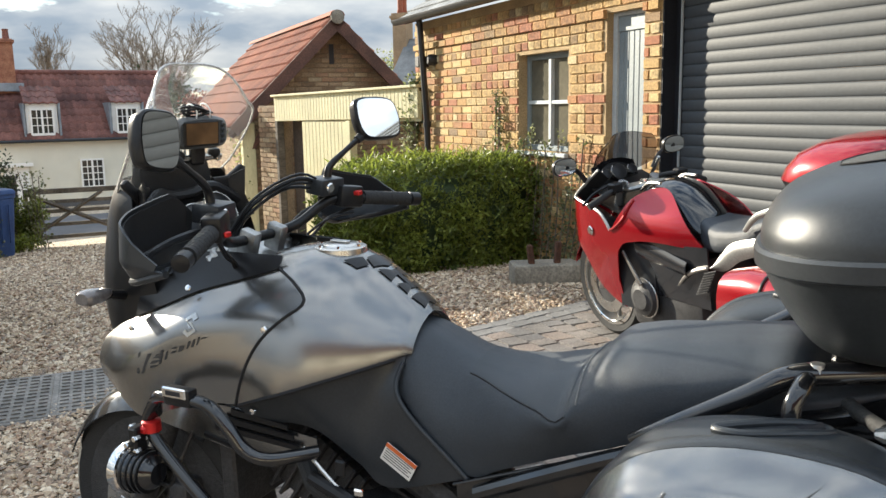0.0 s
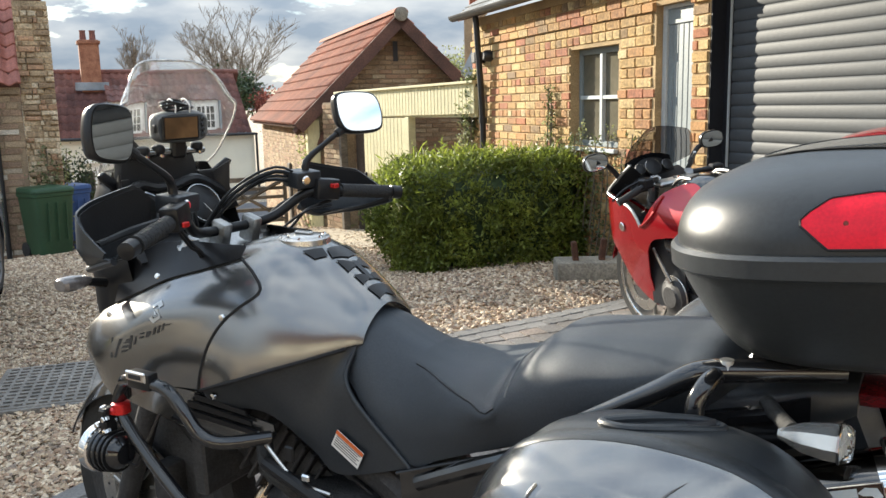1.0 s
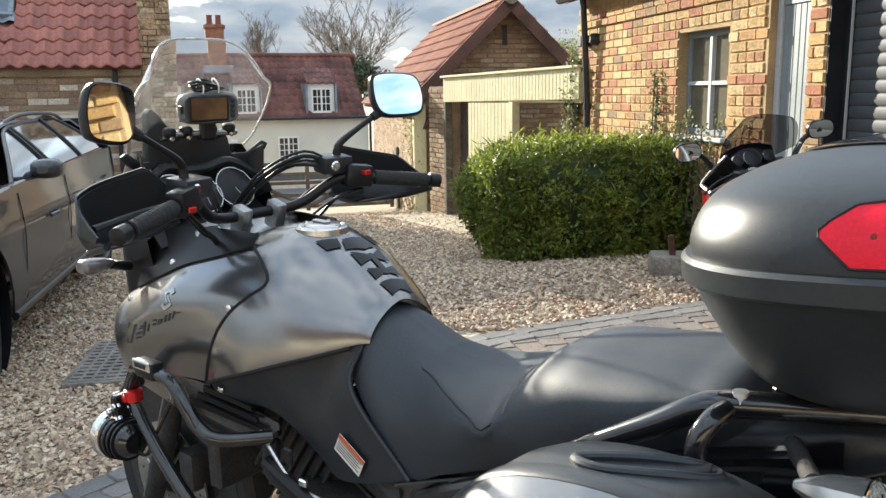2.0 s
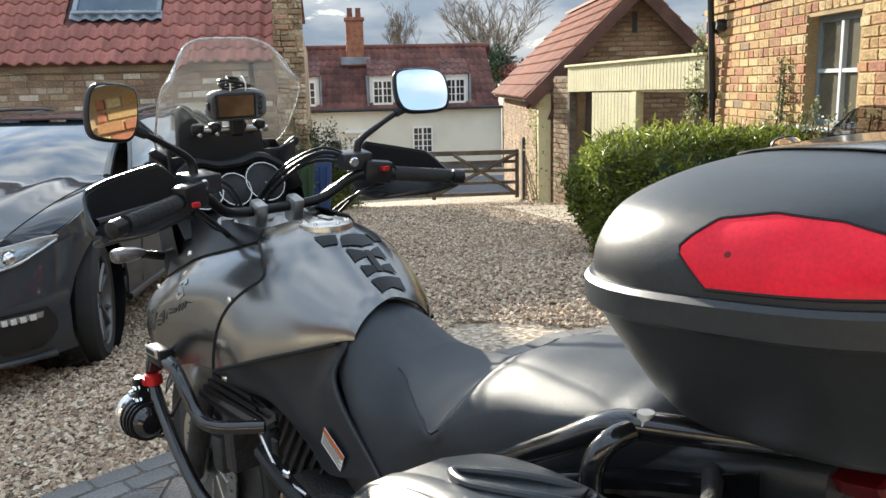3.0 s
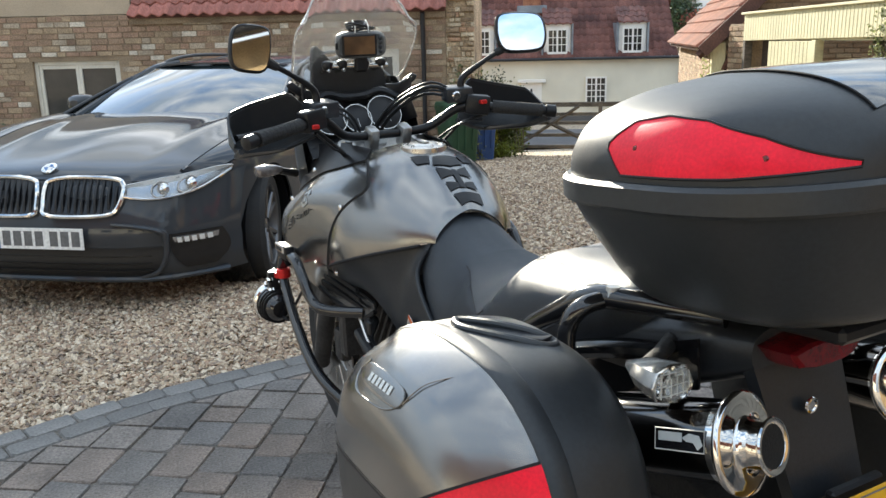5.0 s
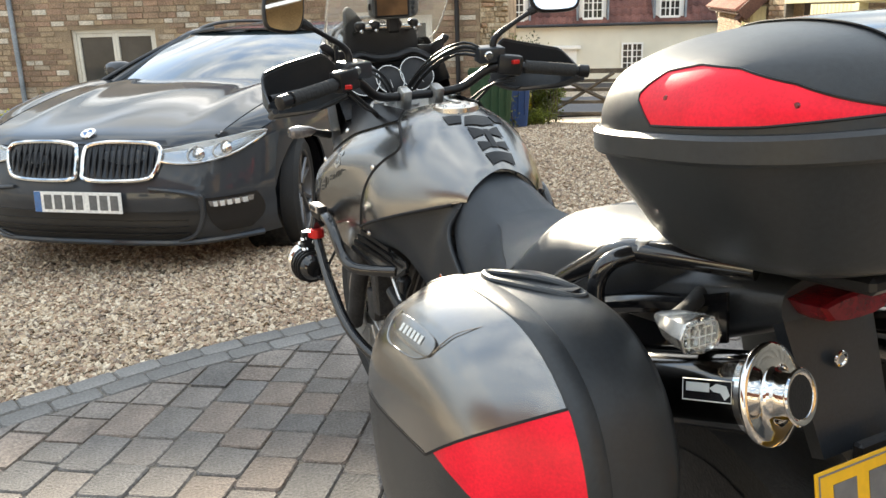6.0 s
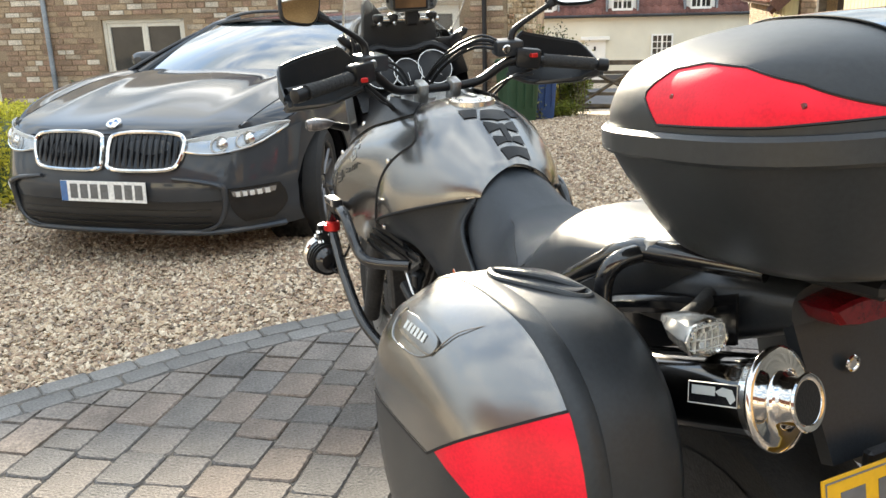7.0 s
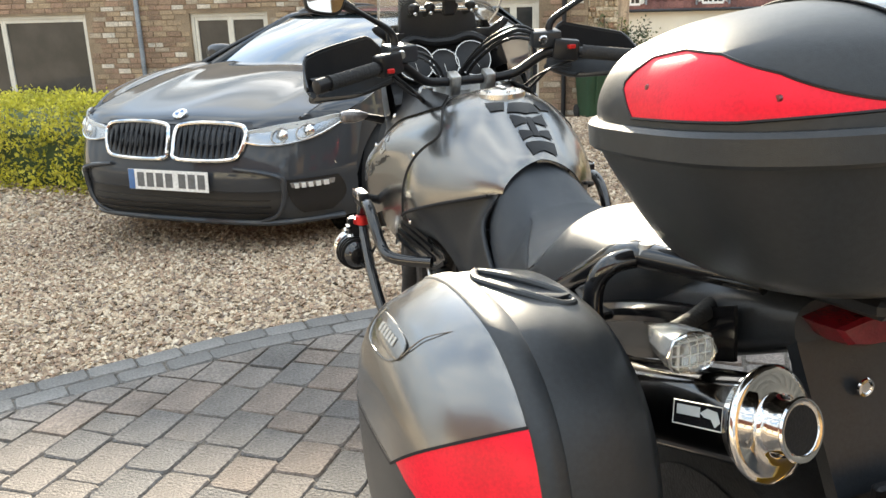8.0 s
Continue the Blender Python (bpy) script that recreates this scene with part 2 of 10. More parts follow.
M_WINDOW = mat("dark_window_glass", (0.035, 0.036, 0.034), 0.06, 0, 0.2, 1.5, (0.06, 0.055, 0.05), 0.02, 20, 0, 50, rvar=0.02)
# olive base colour stands in for the hedge and yard reflected in the panes
M_OLIVEGLASS = mat("olive_reflection_glass", (0.13, 0.122, 0.092), 0.10, 0, 0.25, 2.0, (0.17, 0.155, 0.115), 0.05, 20, 0, 50, rvar=0.03)
M_CURTAIN = mat("pale_blind", (0.16, 0.145, 0.12), 0.8, 0, 0.1, 3, None, 0.05, 50, 0.1, 60)
M_SKYLIGHT = mat("skylight_glass", (0.10, 0.13, 0.16), 0.04, 0.2, 0.1, 2, None, 0.02, 20, 0, 50, rvar=0.02)
M_CONCRETE = mat("old_concrete", (0.36, 0.30, 0.22), 0.92, 0, 0.22, 2, None, 0.18, 60, 0.5, 90)
M_STONEBLOCK = mat("worn_stone", (0.25, 0.225, 0.18), 0.92, 0, 0.25, 5, None, 0.2, 60, 0.6, 80)
M_TARMAC = mat("tarmac", (0.105, 0.105, 0.11), 0.9, 0, 0.15, 1, None, 0.15, 90, 0.4, 160)
M_IRON = mat("cast_iron_cover", (0.20, 0.185, 0.165), 0.6, 0.5, 0.25, 5, None, 0.2, 60, 0.4, 90)
M_RUST = mat("rusty_iron", (0.11, 0.05, 0.03), 0.85, 0.3, 0.3, 9, None, 0.2, 60, 0.5, 90)
M_GREENBIN = mat("green_plastic", (0.022, 0.062, 0.028), 0.55, 0, 0.15, 3, None, 0.08, 50, 0.1, 70)
M_BLUEBIN = mat("blue_plastic", (0.025, 0.065, 0.19), 0.55, 0, 0.15, 3, None, 0.08, 50, 0.1, 70)
M_BARK = mat("bark", (0.15, 0.12, 0.09), 0.95, 0, 0.3, 8, None, 0.2, 40, 0.6, 60)
M_TWIG = mat("bare_twig", (0.17, 0.14, 0.11), 0.95, 0, 0.2, 8, None, 0.2, 40)
M_HEDGE = mat("hedge_leaf", (0.14, 0.18, 0.030), 0.45, 0, 0.2, 3, (0.24, 0.28, 0.048), 0.1, 30, 0, 50, island=0.5)
M_GOLDHEDGE = mat("golden_hedge_leaf", (0.54, 0.51, 0.06), 0.45, 0, 0.2, 3, (0.72, 0.65, 0.095), 0.1, 30, 0, 50, island=0.4)
M_IVY = mat("ivy_leaf", (0.12, 0.15, 0.06), 0.42, 0, 0.2, 3, (0.25, 0.26, 0.13), 0.1, 30, 0, 50, island=0.5)
M_DARKGREEN = mat("conifer_leaf_hedge_shade", (0.035, 0.06, 0.022), 0.6, 0, 0.25, 2, None, 0.15, 30, 0, 50, island=0.4)
M_REDLEAF = mat("copper_leaf", (0.23, 0.075, 0.055), 0.6, 0, 0.25, 2, None, 0.15, 30, 0, 50, island=0.4)
M_PALELEAF = mat("spring_leaf", (0.24, 0.26, 0.11), 0.6, 0, 0.25, 2, None, 0.15, 30, 0, 50, island=0.4)

# ---- shaping helpers ----


def link(name, bm, material, parent=None, label="", smooth=True, sharp=35):
    me = bpy.data.meshes.new(name)
    bmesh.ops.recalc_face_normals(bm, faces=bm.faces[:])
    if smooth:
        lim = math.cos(radians(sharp))
        for f in bm.faces:
            f.smooth = True
        for e in bm.edges:
            if len(e.link_faces) == 2 and e.link_faces[0].normal.dot(e.link_faces[1].normal) < lim:
                e.smooth = False
    bm.to_mesh(me)
    bm.free()
    ob = new(name, me)
    if material:
        me.materials.append(material)
    if parent:
        ob.parent = parent
    if label:
        tagged(ob, label)
    return ob


def part(name, bm, material, parent, label="", smooth=True, sharp=35):
    return link(name, bm, material, parent, label, smooth, sharp)


def thing(name, label, category, m=None, group="", kind=""):
    ob = new(name)
    ob.empty_display_size = 0.1
    if m is not None:
        ob.matrix_world = m
    return tagged(ob, label, category, group, kind)


def add(bm, verts, faces):
    vs = [bm.verts.new(v) for v in verts]
    for f in faces:
        try:
            bm.faces.new([vs[i] for i in f])
        except ValueError:
            pass
    return vs


def box(x0, x1, y0, y1, z0, z1, bevel=0.0, bm=None, seg=1):
    own = bmesh.new()
    add(own, [(x, y, z) for x in (x0, x1) for y in (y0, y1) for z in (z0, z1)],
        [(0, 1, 3, 2), (4, 6, 7, 5), (0, 4, 5, 1), (2, 3, 7, 6), (0, 2, 6, 4), (1, 5, 7, 3)])
    bmesh.ops.recalc_face_normals(own, faces=own.faces[:])
    if bevel:
        bmesh.ops.bevel(own, geom=own.edges[:], offset=bevel, segments=seg, affect="EDGES", profile=0.5)
    if bm is None:
        return own
    return merge(bm, own)


def merge(bm, other, m=None):
    """Add other to bm, at m."""
    idx = {}
    for v in other.verts:
        idx[v] = bm.verts.new(m @ v.co if m is not None else v.co)
    for f in other.faces:
        try:
            bm.faces.new([idx[v] for v in f.verts])
        except ValueError:
            pass
    other.free()
    return bm


def smoothline(pts, n=6, closed=False):
    """Points on a smooth line through pts."""
    pts = [Vector(p) for p in pts]
    out, k = [], len(pts)
    for i in range(k if closed else k - 1):
        if closed:
            p0, p1, p2, p3 = pts[i - 1], pts[i], pts[(i + 1) % k], pts[(i + 2) % k]
        else:
            p0, p1, p2, p3 = pts[max(i - 1, 0)], pts[i], pts[i + 1], pts[min(i + 2, k - 1)]
        for j in range(n):
            t = j / n
            out.append(0.5 * ((2 * p1) + (p2 - p0) * t + (2 * p0 - 5 * p1 + 4 * p2 - p3) * t * t + (3 * p1 - p0 - 3 * p2 + p3) * t ** 3))
    if not closed:
        out.append(pts[-1])
    return out


def loft(rings, caps=True, closed=True, bm=None):
    bm = bm or bmesh.new()
    vs = [[bm.verts.new(p) for p in r] for r in rings]
    for a, b in zip(vs, vs[1:]):
        n = len(a)
        for i in range(n if closed else n - 1):
            j = (i + 1) % n
            try:
                bm.faces.new((a[i], a[j], b[j], b[i]))
            except ValueError:
                pass
    if caps and closed:
        for r in (vs[0], vs[-1]):
            try:
                bm.faces.new(r)
            except ValueError:
                pass
    return bm


def tube(pts, r, n=10, smooth=5, closed=False, bm=None):
    """A round bar along pts; r may be one radius or one for each point."""
    rs = r if isinstance(r, (list, tuple)) else [r] * len(pts)
    line = smoothline([p for p in pts], smooth, closed) if smooth > 1 else [Vector(p) for p in pts]
    m = len(line)
    rings, up = [], None
    for i, p in enumerate(line):
        d = (line[(i + 1) % m] - line[i - 1]) if closed else (line[min(i + 1, m - 1)] - line[max(i - 1, 0)])
        d = d.normalized() if d.length > 1e-9 else Vector((0, 0, 1))
        if up is None:
            up = Vector((0, 0, 1)) if abs(d.z) < 0.9 else Vector((1, 0, 0))
        up = (up - d * up.dot(d)).normalized()
        side = d.cross(up)
        k = i / max(1, smooth) if smooth > 1 else i
        a = min(int(k), len(rs) - 1)
        b = min(a + 1, len(rs) - 1)
        q = rs[a] + (rs[b] - rs[a]) * (k - int(k))
        rings.append([p + (up * math.cos(t) + side * math.sin(t)) * q for t in (2 * math.pi * j / n for j in range(n))])
    if closed:
        rings.append(rings[0])
    return loft(rings, not closed, True, bm)


def rod(p0, p1, r0, r1=None, n=12, bm=None):
    return tube([p0, p1], [r0, r0 if r1 is None else r1], n, 1, False, bm)


def lathe(profile, m=None, n=24, bm=None, caps=True):
    """Turn (radius, height) points round z; then place at m."""
    rings = [[Vector((r * math.cos(2 * math.pi * j / n), r * math.sin(2 * math.pi * j / n), h)) for j in range(n)] for r, h in profile]
    if m is not None:
        rings = [[m @ p for p in r] for r in rings]
    return loft(rings, caps, True, bm)


def oval(c, u, v, hu, hv, e=2.0, n=28):
    """A rounded-box ring about c, in the directions u and v."""
    c, u, v = Vector(c), Vector(u), Vector(v)
    out = []
    for j in range(n):
        t = 2 * math.pi * j / n
        a, b = math.cos(t), math.sin(t)
        out.append(c + u * hu * math.copysign(abs(a) ** (2 / e), a) + v * hv * math.copysign(abs(b) ** (2 / e), b))
    return out


def rows_smooth(rows, n=4):
    """Rows of numbers, smoothed between."""
    k = len(rows)
    out = []
    for i in range(k - 1):
        p = [np.array(rows[max(0, min(k - 1, i + o))], float) for o in (-1, 0, 1, 2)]
        for j in range(n):
            t = j / n
            out.append(0.5 * (2 * p[1] + (p[2] - p[0]) * t + (2 * p[0] - 5 * p[1] + 4 * p[2] - p[3]) * t * t + (3 * p[1] - p[0] - 3 * p[2] + p[3]) * t ** 3))
    out.append(np.array(rows[-1], float))
    return out


def curve_at(pts, x):
    """The smooth value at x of a line of (x, value) points, x rising."""
    xs = [p[0] for p in pts]
    if x <= xs[0]:
        return pts[0][1]
    if x >= xs[-1]:
        return pts[-1][1]
    i = max(k for k in range(len(xs) - 1) if xs[k] <= x)
    h = xs[i + 1] - xs[i]
    rise = (pts[i + 1][1] - pts[i][1]) * (1 / h)
    if i > 0:
        g = xs[i] - xs[i - 1]
        m0 = (pts[i][1] - pts[i - 1][1]) * (h / (g * (g + h))) + rise * (g / (g + h))
    else:
        m0 = rise
    if i + 2 < len(xs):
        g = xs[i + 2] - xs[i + 1]
        m1 = (pts[i + 2][1] - pts[i + 1][1]) * (h / (g * (g + h))) + rise * (g / (g + h))
    else:
        m1 = rise
    t = (x - xs[i]) / h
    return (pts[i][1] * (2 * t ** 3 - 3 * t * t + 1) + m0 * (h * (t ** 3 - 2 * t * t + t))
            + pts[i + 1][1] * (3 * t * t - 2 * t ** 3) + m1 * (h * (t ** 3 - t * t)))


def sheet(fn, nu, nv, thick=0.0, bm=None):
    """A skin fn(a, b), a and b from 0 to 1; thick gives it a back."""
    bm = bm or bmesh.new()
    vs = [[bm.verts.new(fn(i / nu, j / nv)) for j in range(nv + 1)] for i in range(nu + 1)]
    faces = []
    for i in range(nu):
        for j in range(nv):
            try:
                faces.append(bm.faces.new((vs[i][j], vs[i + 1][j], vs[i + 1][j + 1], vs[i][j + 1])))
            except ValueError:
                pass
    if thick:
        bmesh.ops.recalc_face_normals(bm, faces=faces)
        bmesh.ops.solidify(bm, geom=faces, thickness=thick)
    return bm


def plate(outline, thick, m=None, bevel=0.0):
    """A flat piece: outline of (a, b) points, thick along the third axis, centred on it; then placed at m."""
    bm = bmesh.new()
    f = bm.faces.new([bm.verts.new((a, b, -thick / 2)) for a, b in outline])
    r = bmesh.ops.extrude_face_region(bm, geom=[f])
    bmesh.ops.translate(bm, vec=(0, 0, thick), verts=[v for v in r["geom"] if isinstance(v, bmesh.types.BMVert)])
    bmesh.ops.recalc_face_normals(bm, faces=bm.faces[:])
    if bevel:
        bmesh.ops.bevel(bm, geom=bm.edges[:], offset=bevel, segments=2, affect="EDGES", profile=0.5)
    if m is not None:
        bmesh.ops.transform(bm, matrix=m, verts=bm.verts[:])
    return bm


def axes(o, x, y):
    """The pose with its origin at o, its first axis along x and its second near y."""
    x = Vector(x).normalized()
    z = x.cross(Vector(y)).normalized()
    y = z.cross(x)
    return Matrix(((x.x, y.x, z.x, o[0]), (x.y, y.y, z.y, o[1]), (x.z, y.z, z.z, o[2]), (0, 0, 0, 1)))


def translucent(m, share=0.45):
    """Leaves that pass some of the light that falls on their back."""
    n, l = m.node_tree.nodes, m.node_tree.links
    b = n["Principled BSDF"]
    tr, mx = n.new("ShaderNodeBsdfTranslucent"), n.new("ShaderNodeMixShader")
    l.new(b.inputs["Base Color"].links[0].from_socket, tr.inputs["Color"])
    mx.inputs["Fac"].default_value = share
    l.new(b.outputs["BSDF"], mx.inputs[1])
    l.new(tr.outputs["BSDF"], mx.inputs[2])
    l.new(mx.outputs["Shader"], n["Material Output"].inputs["Surface"])


for leaf_mat in (M_HEDGE, M_GOLDHEDGE, M_IVY, M_PALELEAF, M_REDLEAF):
    translucent(leaf_mat)


def brick_skin(x0, x1, z0, z1, seed, inside=None, depth=0.012, course=0.075, length=0.225):
    """Courses of bricks on the plane y = 0, standing out towards -y; inside(x, z) says where."""
    r = random.Random(seed)
    b = bmesh.new()
    z, row = z0, 0
    while z + course <= z1 + 0.03:
        x = x0 - (length / 2 if row % 2 else 0)
        while x < x1:
            a, c = max(x, x0), min(x + length - 0.011, x1)
            if c - a > 0.03 and (inside is None or inside((a + c) / 2, z + course / 2)):
                d = depth + r.uniform(-0.003, 0.004)
                h = min(z + course - 0.011, z1)
                add(b, [(a, 0, z), (c, 0, z), (c, 0, h), (a, 0, h), (a + 0.004, -d, z + 0.004), (c - 0.004, -d, z + 0.004), (c - 0.004, -d, h - 0.004), (a + 0.004, -d, h - 0.004)],
                    [(4, 5, 6, 7), (0, 1, 5, 4), (1, 2, 6, 5), (2, 3, 7, 6), (3, 0, 4, 7)])
            x += length
        z += course
        row += 1
    return b

# ---- ground ----


def ground_z(x, y):
    a = max(0.0, -0.95 * x + 0.3 * y - 1.9)
    level = 0.07 * min(a, 2.1) + 0.07 * max(0.0, a - 5.0)
    return max(-1.45, -level - 0.065 * max(0.0, y - 6.0))


def graded(lo, hi, near_lo, near_hi, step):
    """Grid lines, close between near_lo and near_hi and wider and wider outside."""
    xs = list(np.arange(near_lo, near_hi + step / 2, step))
    s, x = step, near_hi
    while x < hi:
        s *= 1.5
        x += s
        xs.append(min(x, hi))
    s, x = step, near_lo
    while x > lo:
        s *= 1.5
        x -= s
        xs.insert(0, max(x, lo))
    return [float(v) for v in xs]


gx, gy = graded(-1500, 1500, -10, 6, 0.25), graded(-1500, 1500, -4, 22, 0.25)
bm = bmesh.new()
vs = [[bm.verts.new((x, y, ground_z(x, y) - 0.02 + 0.012 * noise.noise((x * 1.3, y * 1.3, 0)))) for y in gy] for x in gx]
for a, b in zip(vs, vs[1:]):
    for j in range(len(gy) - 1):
        bm.faces.new((a[j], b[j], b[j + 1], a[j + 1]))
tagged(link("ground", bm, M_GRAVEL), "pale brown loose gravel drive sloping to the road", "ground", kind="structure")

# the road past the gate, with its far verge
road_dir, road_nrm = Vector((0.867, 0.498, 0)), Vector((0.498, -0.867, 0))
road_mid = Vector((-7.6, 21.2, 0))


def on_road(a, b):
    p = road_mid + road_dir * (a * 60 - 30) + road_nrm * (b * 4.6 - 2.3)
    return Vector((p.x, p.y, ground_z(p.x, p.y) + 0.02))


tagged(link("road", sheet(on_road, 60, 6), M_TARMAC), "grey tarmac village road beyond the gate", "road", kind="structure")

# ---- brick outbuilding with the roller door ----
# along the wall runs k (from its corner to the near end), n looks into the yard
WALL_O, WALL_K, WALL_N = Vector((0.927, 7.47, 0)), Vector((0.408, -0.913, 0)), Vector((-0.913, -0.408, 0))
WALL_M = axes(WALL_O, WALL_K, (0, 0, 1))          # x along k, y up, z = out of the wall
if (WALL_M.to_3x3() @ Vector((0, 0, 1))).dot(WALL_N) < 0:
    WALL_M = Matrix(((WALL_K.x, 0, WALL_N.x, WALL_O.x), (WALL_K.y, 0, WALL_N.y, WALL_O.y), (0, 1, 0, 0), (0, 0, 0, 1)))
K0, K1, EAVE = -2.86, 7.5, 2.24
WIN = (-0.42, 0.41, 0.89, 1.735)
DOOR = (0.94, 1.40, -0.1, 1.965)
GARAGE = (1.59, 6.0, -0.1, 2.14)


def wall_with_holes(name, k0, k1, z0, z1, thick, holes, material, m, label):
    """A wall in its own plane (x along, y up, z out), with openings right through it."""
    ks = sorted({k0, k1, *(h[0] for h in holes), *(h[1] for h in holes)})
    zs = sorted({z0, z1, *(h[2] for h in holes), *(h[3] for h in holes)})
    ks, zs = [k for k in ks if k0 <= k <= k1], [z for z in zs if z0 <= z <= z1]
    solid = {}
    for i in range(len(ks) - 1):
        for j in range(len(zs) - 1):
            ck, cz = (ks[i] + ks[i + 1]) / 2, (zs[j] + zs[j + 1]) / 2
            solid[i, j] = not any(h[0] < ck < h[1] and h[2] < cz < h[3] for h in holes)
    b = bmesh.new()
    for (i, j), on in solid.items():
        if not on:
            continue
        a0, a1, c0, c1 = ks[i], ks[i + 1], zs[j], zs[j + 1]
        p = [b.verts.new((x, y, z)) for z in (0, -thick) for x, y in ((a0, c0), (a1, c0), (a1, c1), (a0, c1))]
        b.faces.new(p[:4]), b.faces.new(p[7:3:-1])
        for (di, dj), (q, r) in (((0, -1), (0, 1)), ((1, 0), (1, 2)), ((0, 1), (2, 3)), ((-1, 0), (3, 0))):
            if not solid.get((i + di, j + dj), False):
                b.faces.new((p[q], p[q + 4], p[r + 4], p[r]))
    bmesh.ops.remove_doubles(b, verts=b.verts[:], dist=0.0005)
    ob = link(name, b, material, None, "", False)
    ob.matrix_world = m
    return tagged(ob, label, "wall", kind="structure")


HOLES = [WIN, DOOR, GARAGE]
wall_garage = wall_with_holes("wall_garage", K0, K1, -0.5, EAVE, 0.34, HOLES, M_MORTAR, WALL_M, "buff and red brick outbuilding wall with lime joints")

# end wall, back wall and floor of the outbuilding
b = box(K0, K0 + 0.3, -0.5, EAVE, -4.6, -0.345)
box(K1 - 0.3, K1, -0.5, EAVE, -4.6, -0.345, 0, b)
box(K0 + 0.3, K1 - 0.3, -0.5, EAVE, -4.6, -4.3, 0, b)
ob = link("wall_garage_back", b, M_OLDMORTAR, None, "", False)
ob.matrix_world = WALL_M
tagged(ob, "plain brick end and back walls of the outbuilding", "wall", kind="structure")

# slate roof: courses of slates on a thin deck
roof = thing("roof_garage", "grey slate roof of the brick outbuilding", "roof", WALL_M, kind="structure")
PITCH = radians(32)
b = bmesh.new()
for sgn, base in ((1, 0.16), (-1, -4.8)):
    d = Vector((0, math.sin(PITCH), -sgn * math.cos(PITCH)))
    nrm = Vector((0, math.cos(PITCH), sgn * math.sin(PITCH)))
    p0 = Vector((0, EAVE + 0.03, base))
    L = 2.48 / math.cos(PITCH)
    add(b, [p0 + Vector((K0 - 0.12, 0, 0)), p0 + Vector((K1 + 0.1, 0, 0)), p0 + d * L + Vector((K1 + 0.1, 0, 0)), p0 + d * L + Vector((K0 - 0.12, 0, 0)),
            p0 - nrm * 0.05 + Vector((K0 - 0.12, 0, 0)), p0 - nrm * 0.05 + Vector((K1 + 0.1, 0, 0)), p0 - nrm * 0.05 + d * L + Vector((K1 + 0.1, 0, 0)), p0 - nrm * 0.05 + d * L + Vector((K0 - 0.12, 0, 0))],
        [(0, 1, 2, 3), (7, 6, 5, 4), (0, 4, 5, 1), (1, 5, 6, 2), (3, 7, 4, 0)])
part("deck", b, M_TIMBER, roof, "", False)
b = bmesh.new()
rng = random.Random(3)
d, nrm = Vector((0, math.sin(PITCH), -math.cos(PITCH))), Vector((0, math.cos(PITCH), math.sin(PITCH)))
for r in range(13):
    for c in range(int((K1 - K0) / 0.25) + 2):
        x0 = K0 - 0.13 + (c - 0.5 * (r % 2)) * 0.25
        p = Vector((x0, EAVE + 0.035, 0.17)) + d * (r * 0.215)
        t = 0.006 + 0.003 * rng.random()
        a0, a1 = p + nrm * (0.012 + t), p + d * 0.24 + nrm * 0.004
        w = Vector((0.244, 0, 0))
        add(b, [a0, a0 + w, a1 + w, a1, a0 - nrm * 0.012, a0 + w - nrm * 0.012], [(0, 1, 2, 3), (4, 5, 1, 0), (0, 3, 4), (1, 5, 2)])
part("slates", b, M_SLATE, roof, "", False)
gut = thing("gutter", "black half-round gutter along the slate eave", "gutter", WALL_M, kind="structure")
part("trough", sheet(lambda a, q: Vector((K0 - 0.06 + a * (K1 - K0 + 0.2), EAVE + 0.035 - 0.055 * math.sin(math.pi * q), 0.17 + 0.052 * (1 - math.cos(math.pi * q)))), 20, 10, 0.004), M_BLACKPIPE, gut)
pipe = thing("downpipe", "black cast-iron downpipe with an outlet bend on the brick wall", "downpipe", WALL_M, kind="structure")
part("pipe", tube([(-2.40, EAVE + 0.0, 0.150), (-2.40, EAVE - 0.10, 0.135), (-2.40, EAVE - 0.9, 0.085), (-2.40, 0.9, 0.07), (-2.40, -0.35, 0.07)], 0.035, 12), M_BLACKPIPE, pipe)
for z in (1.1, 0.25):
    part("bracket", lathe([(0.046, -0.03), (0.046, 0.03)], pose(-2.40, z, 0.07, 90), 16), M_BLACKPIPE, pipe)
alarm = thing("wall_lamp", "black bulkhead lamp beside the downpipe", "wall lamp", WALL_M)
part("back_box", box(-2.56, -2.445, 1.73, 1.85, 0.002, 0.14, 0.01), M_BLACKPIPE, alarm)
part("hood", lathe([(0.0, 0.10), (0.04, 0.10), (0.062, 0.07), (0.065, 0.0)], pose(-2.295, 1.80, 0.002), 18), M_BLACKPIPE, alarm)

# window of the outbuilding
win = thing("window_1", "grey-white wooden four-pane window with a painted sill", "window", WALL_M, kind="structure")
k0, k1, z0, z1 = WIN
FR = -0.085
b = box(k0, k0 + 0.045, z0, z1, FR - 0.06, FR, 0.004)
box(k1 - 0.045, k1, z0, z1, FR - 0.06, FR, 0.004, b)
box(k0 + 0.045, k1 - 0.045, z1 - 0.05, z1, FR - 0.06, FR, 0.004, b)
box(k0 + 0.045, k1 - 0.045, z0, z0 + 0.05, FR - 0.06, FR, 0.004, b)
part("frame", b, M_GREYBLUE, win)
b = box((k0 + k1) / 2 - 0.022, (k0 + k1) / 2 + 0.022, z0 + 0.05, z1 - 0.05, FR - 0.05, FR + 0.012, 0.004)
part("mullion", b, M_GREYWHITE, win)
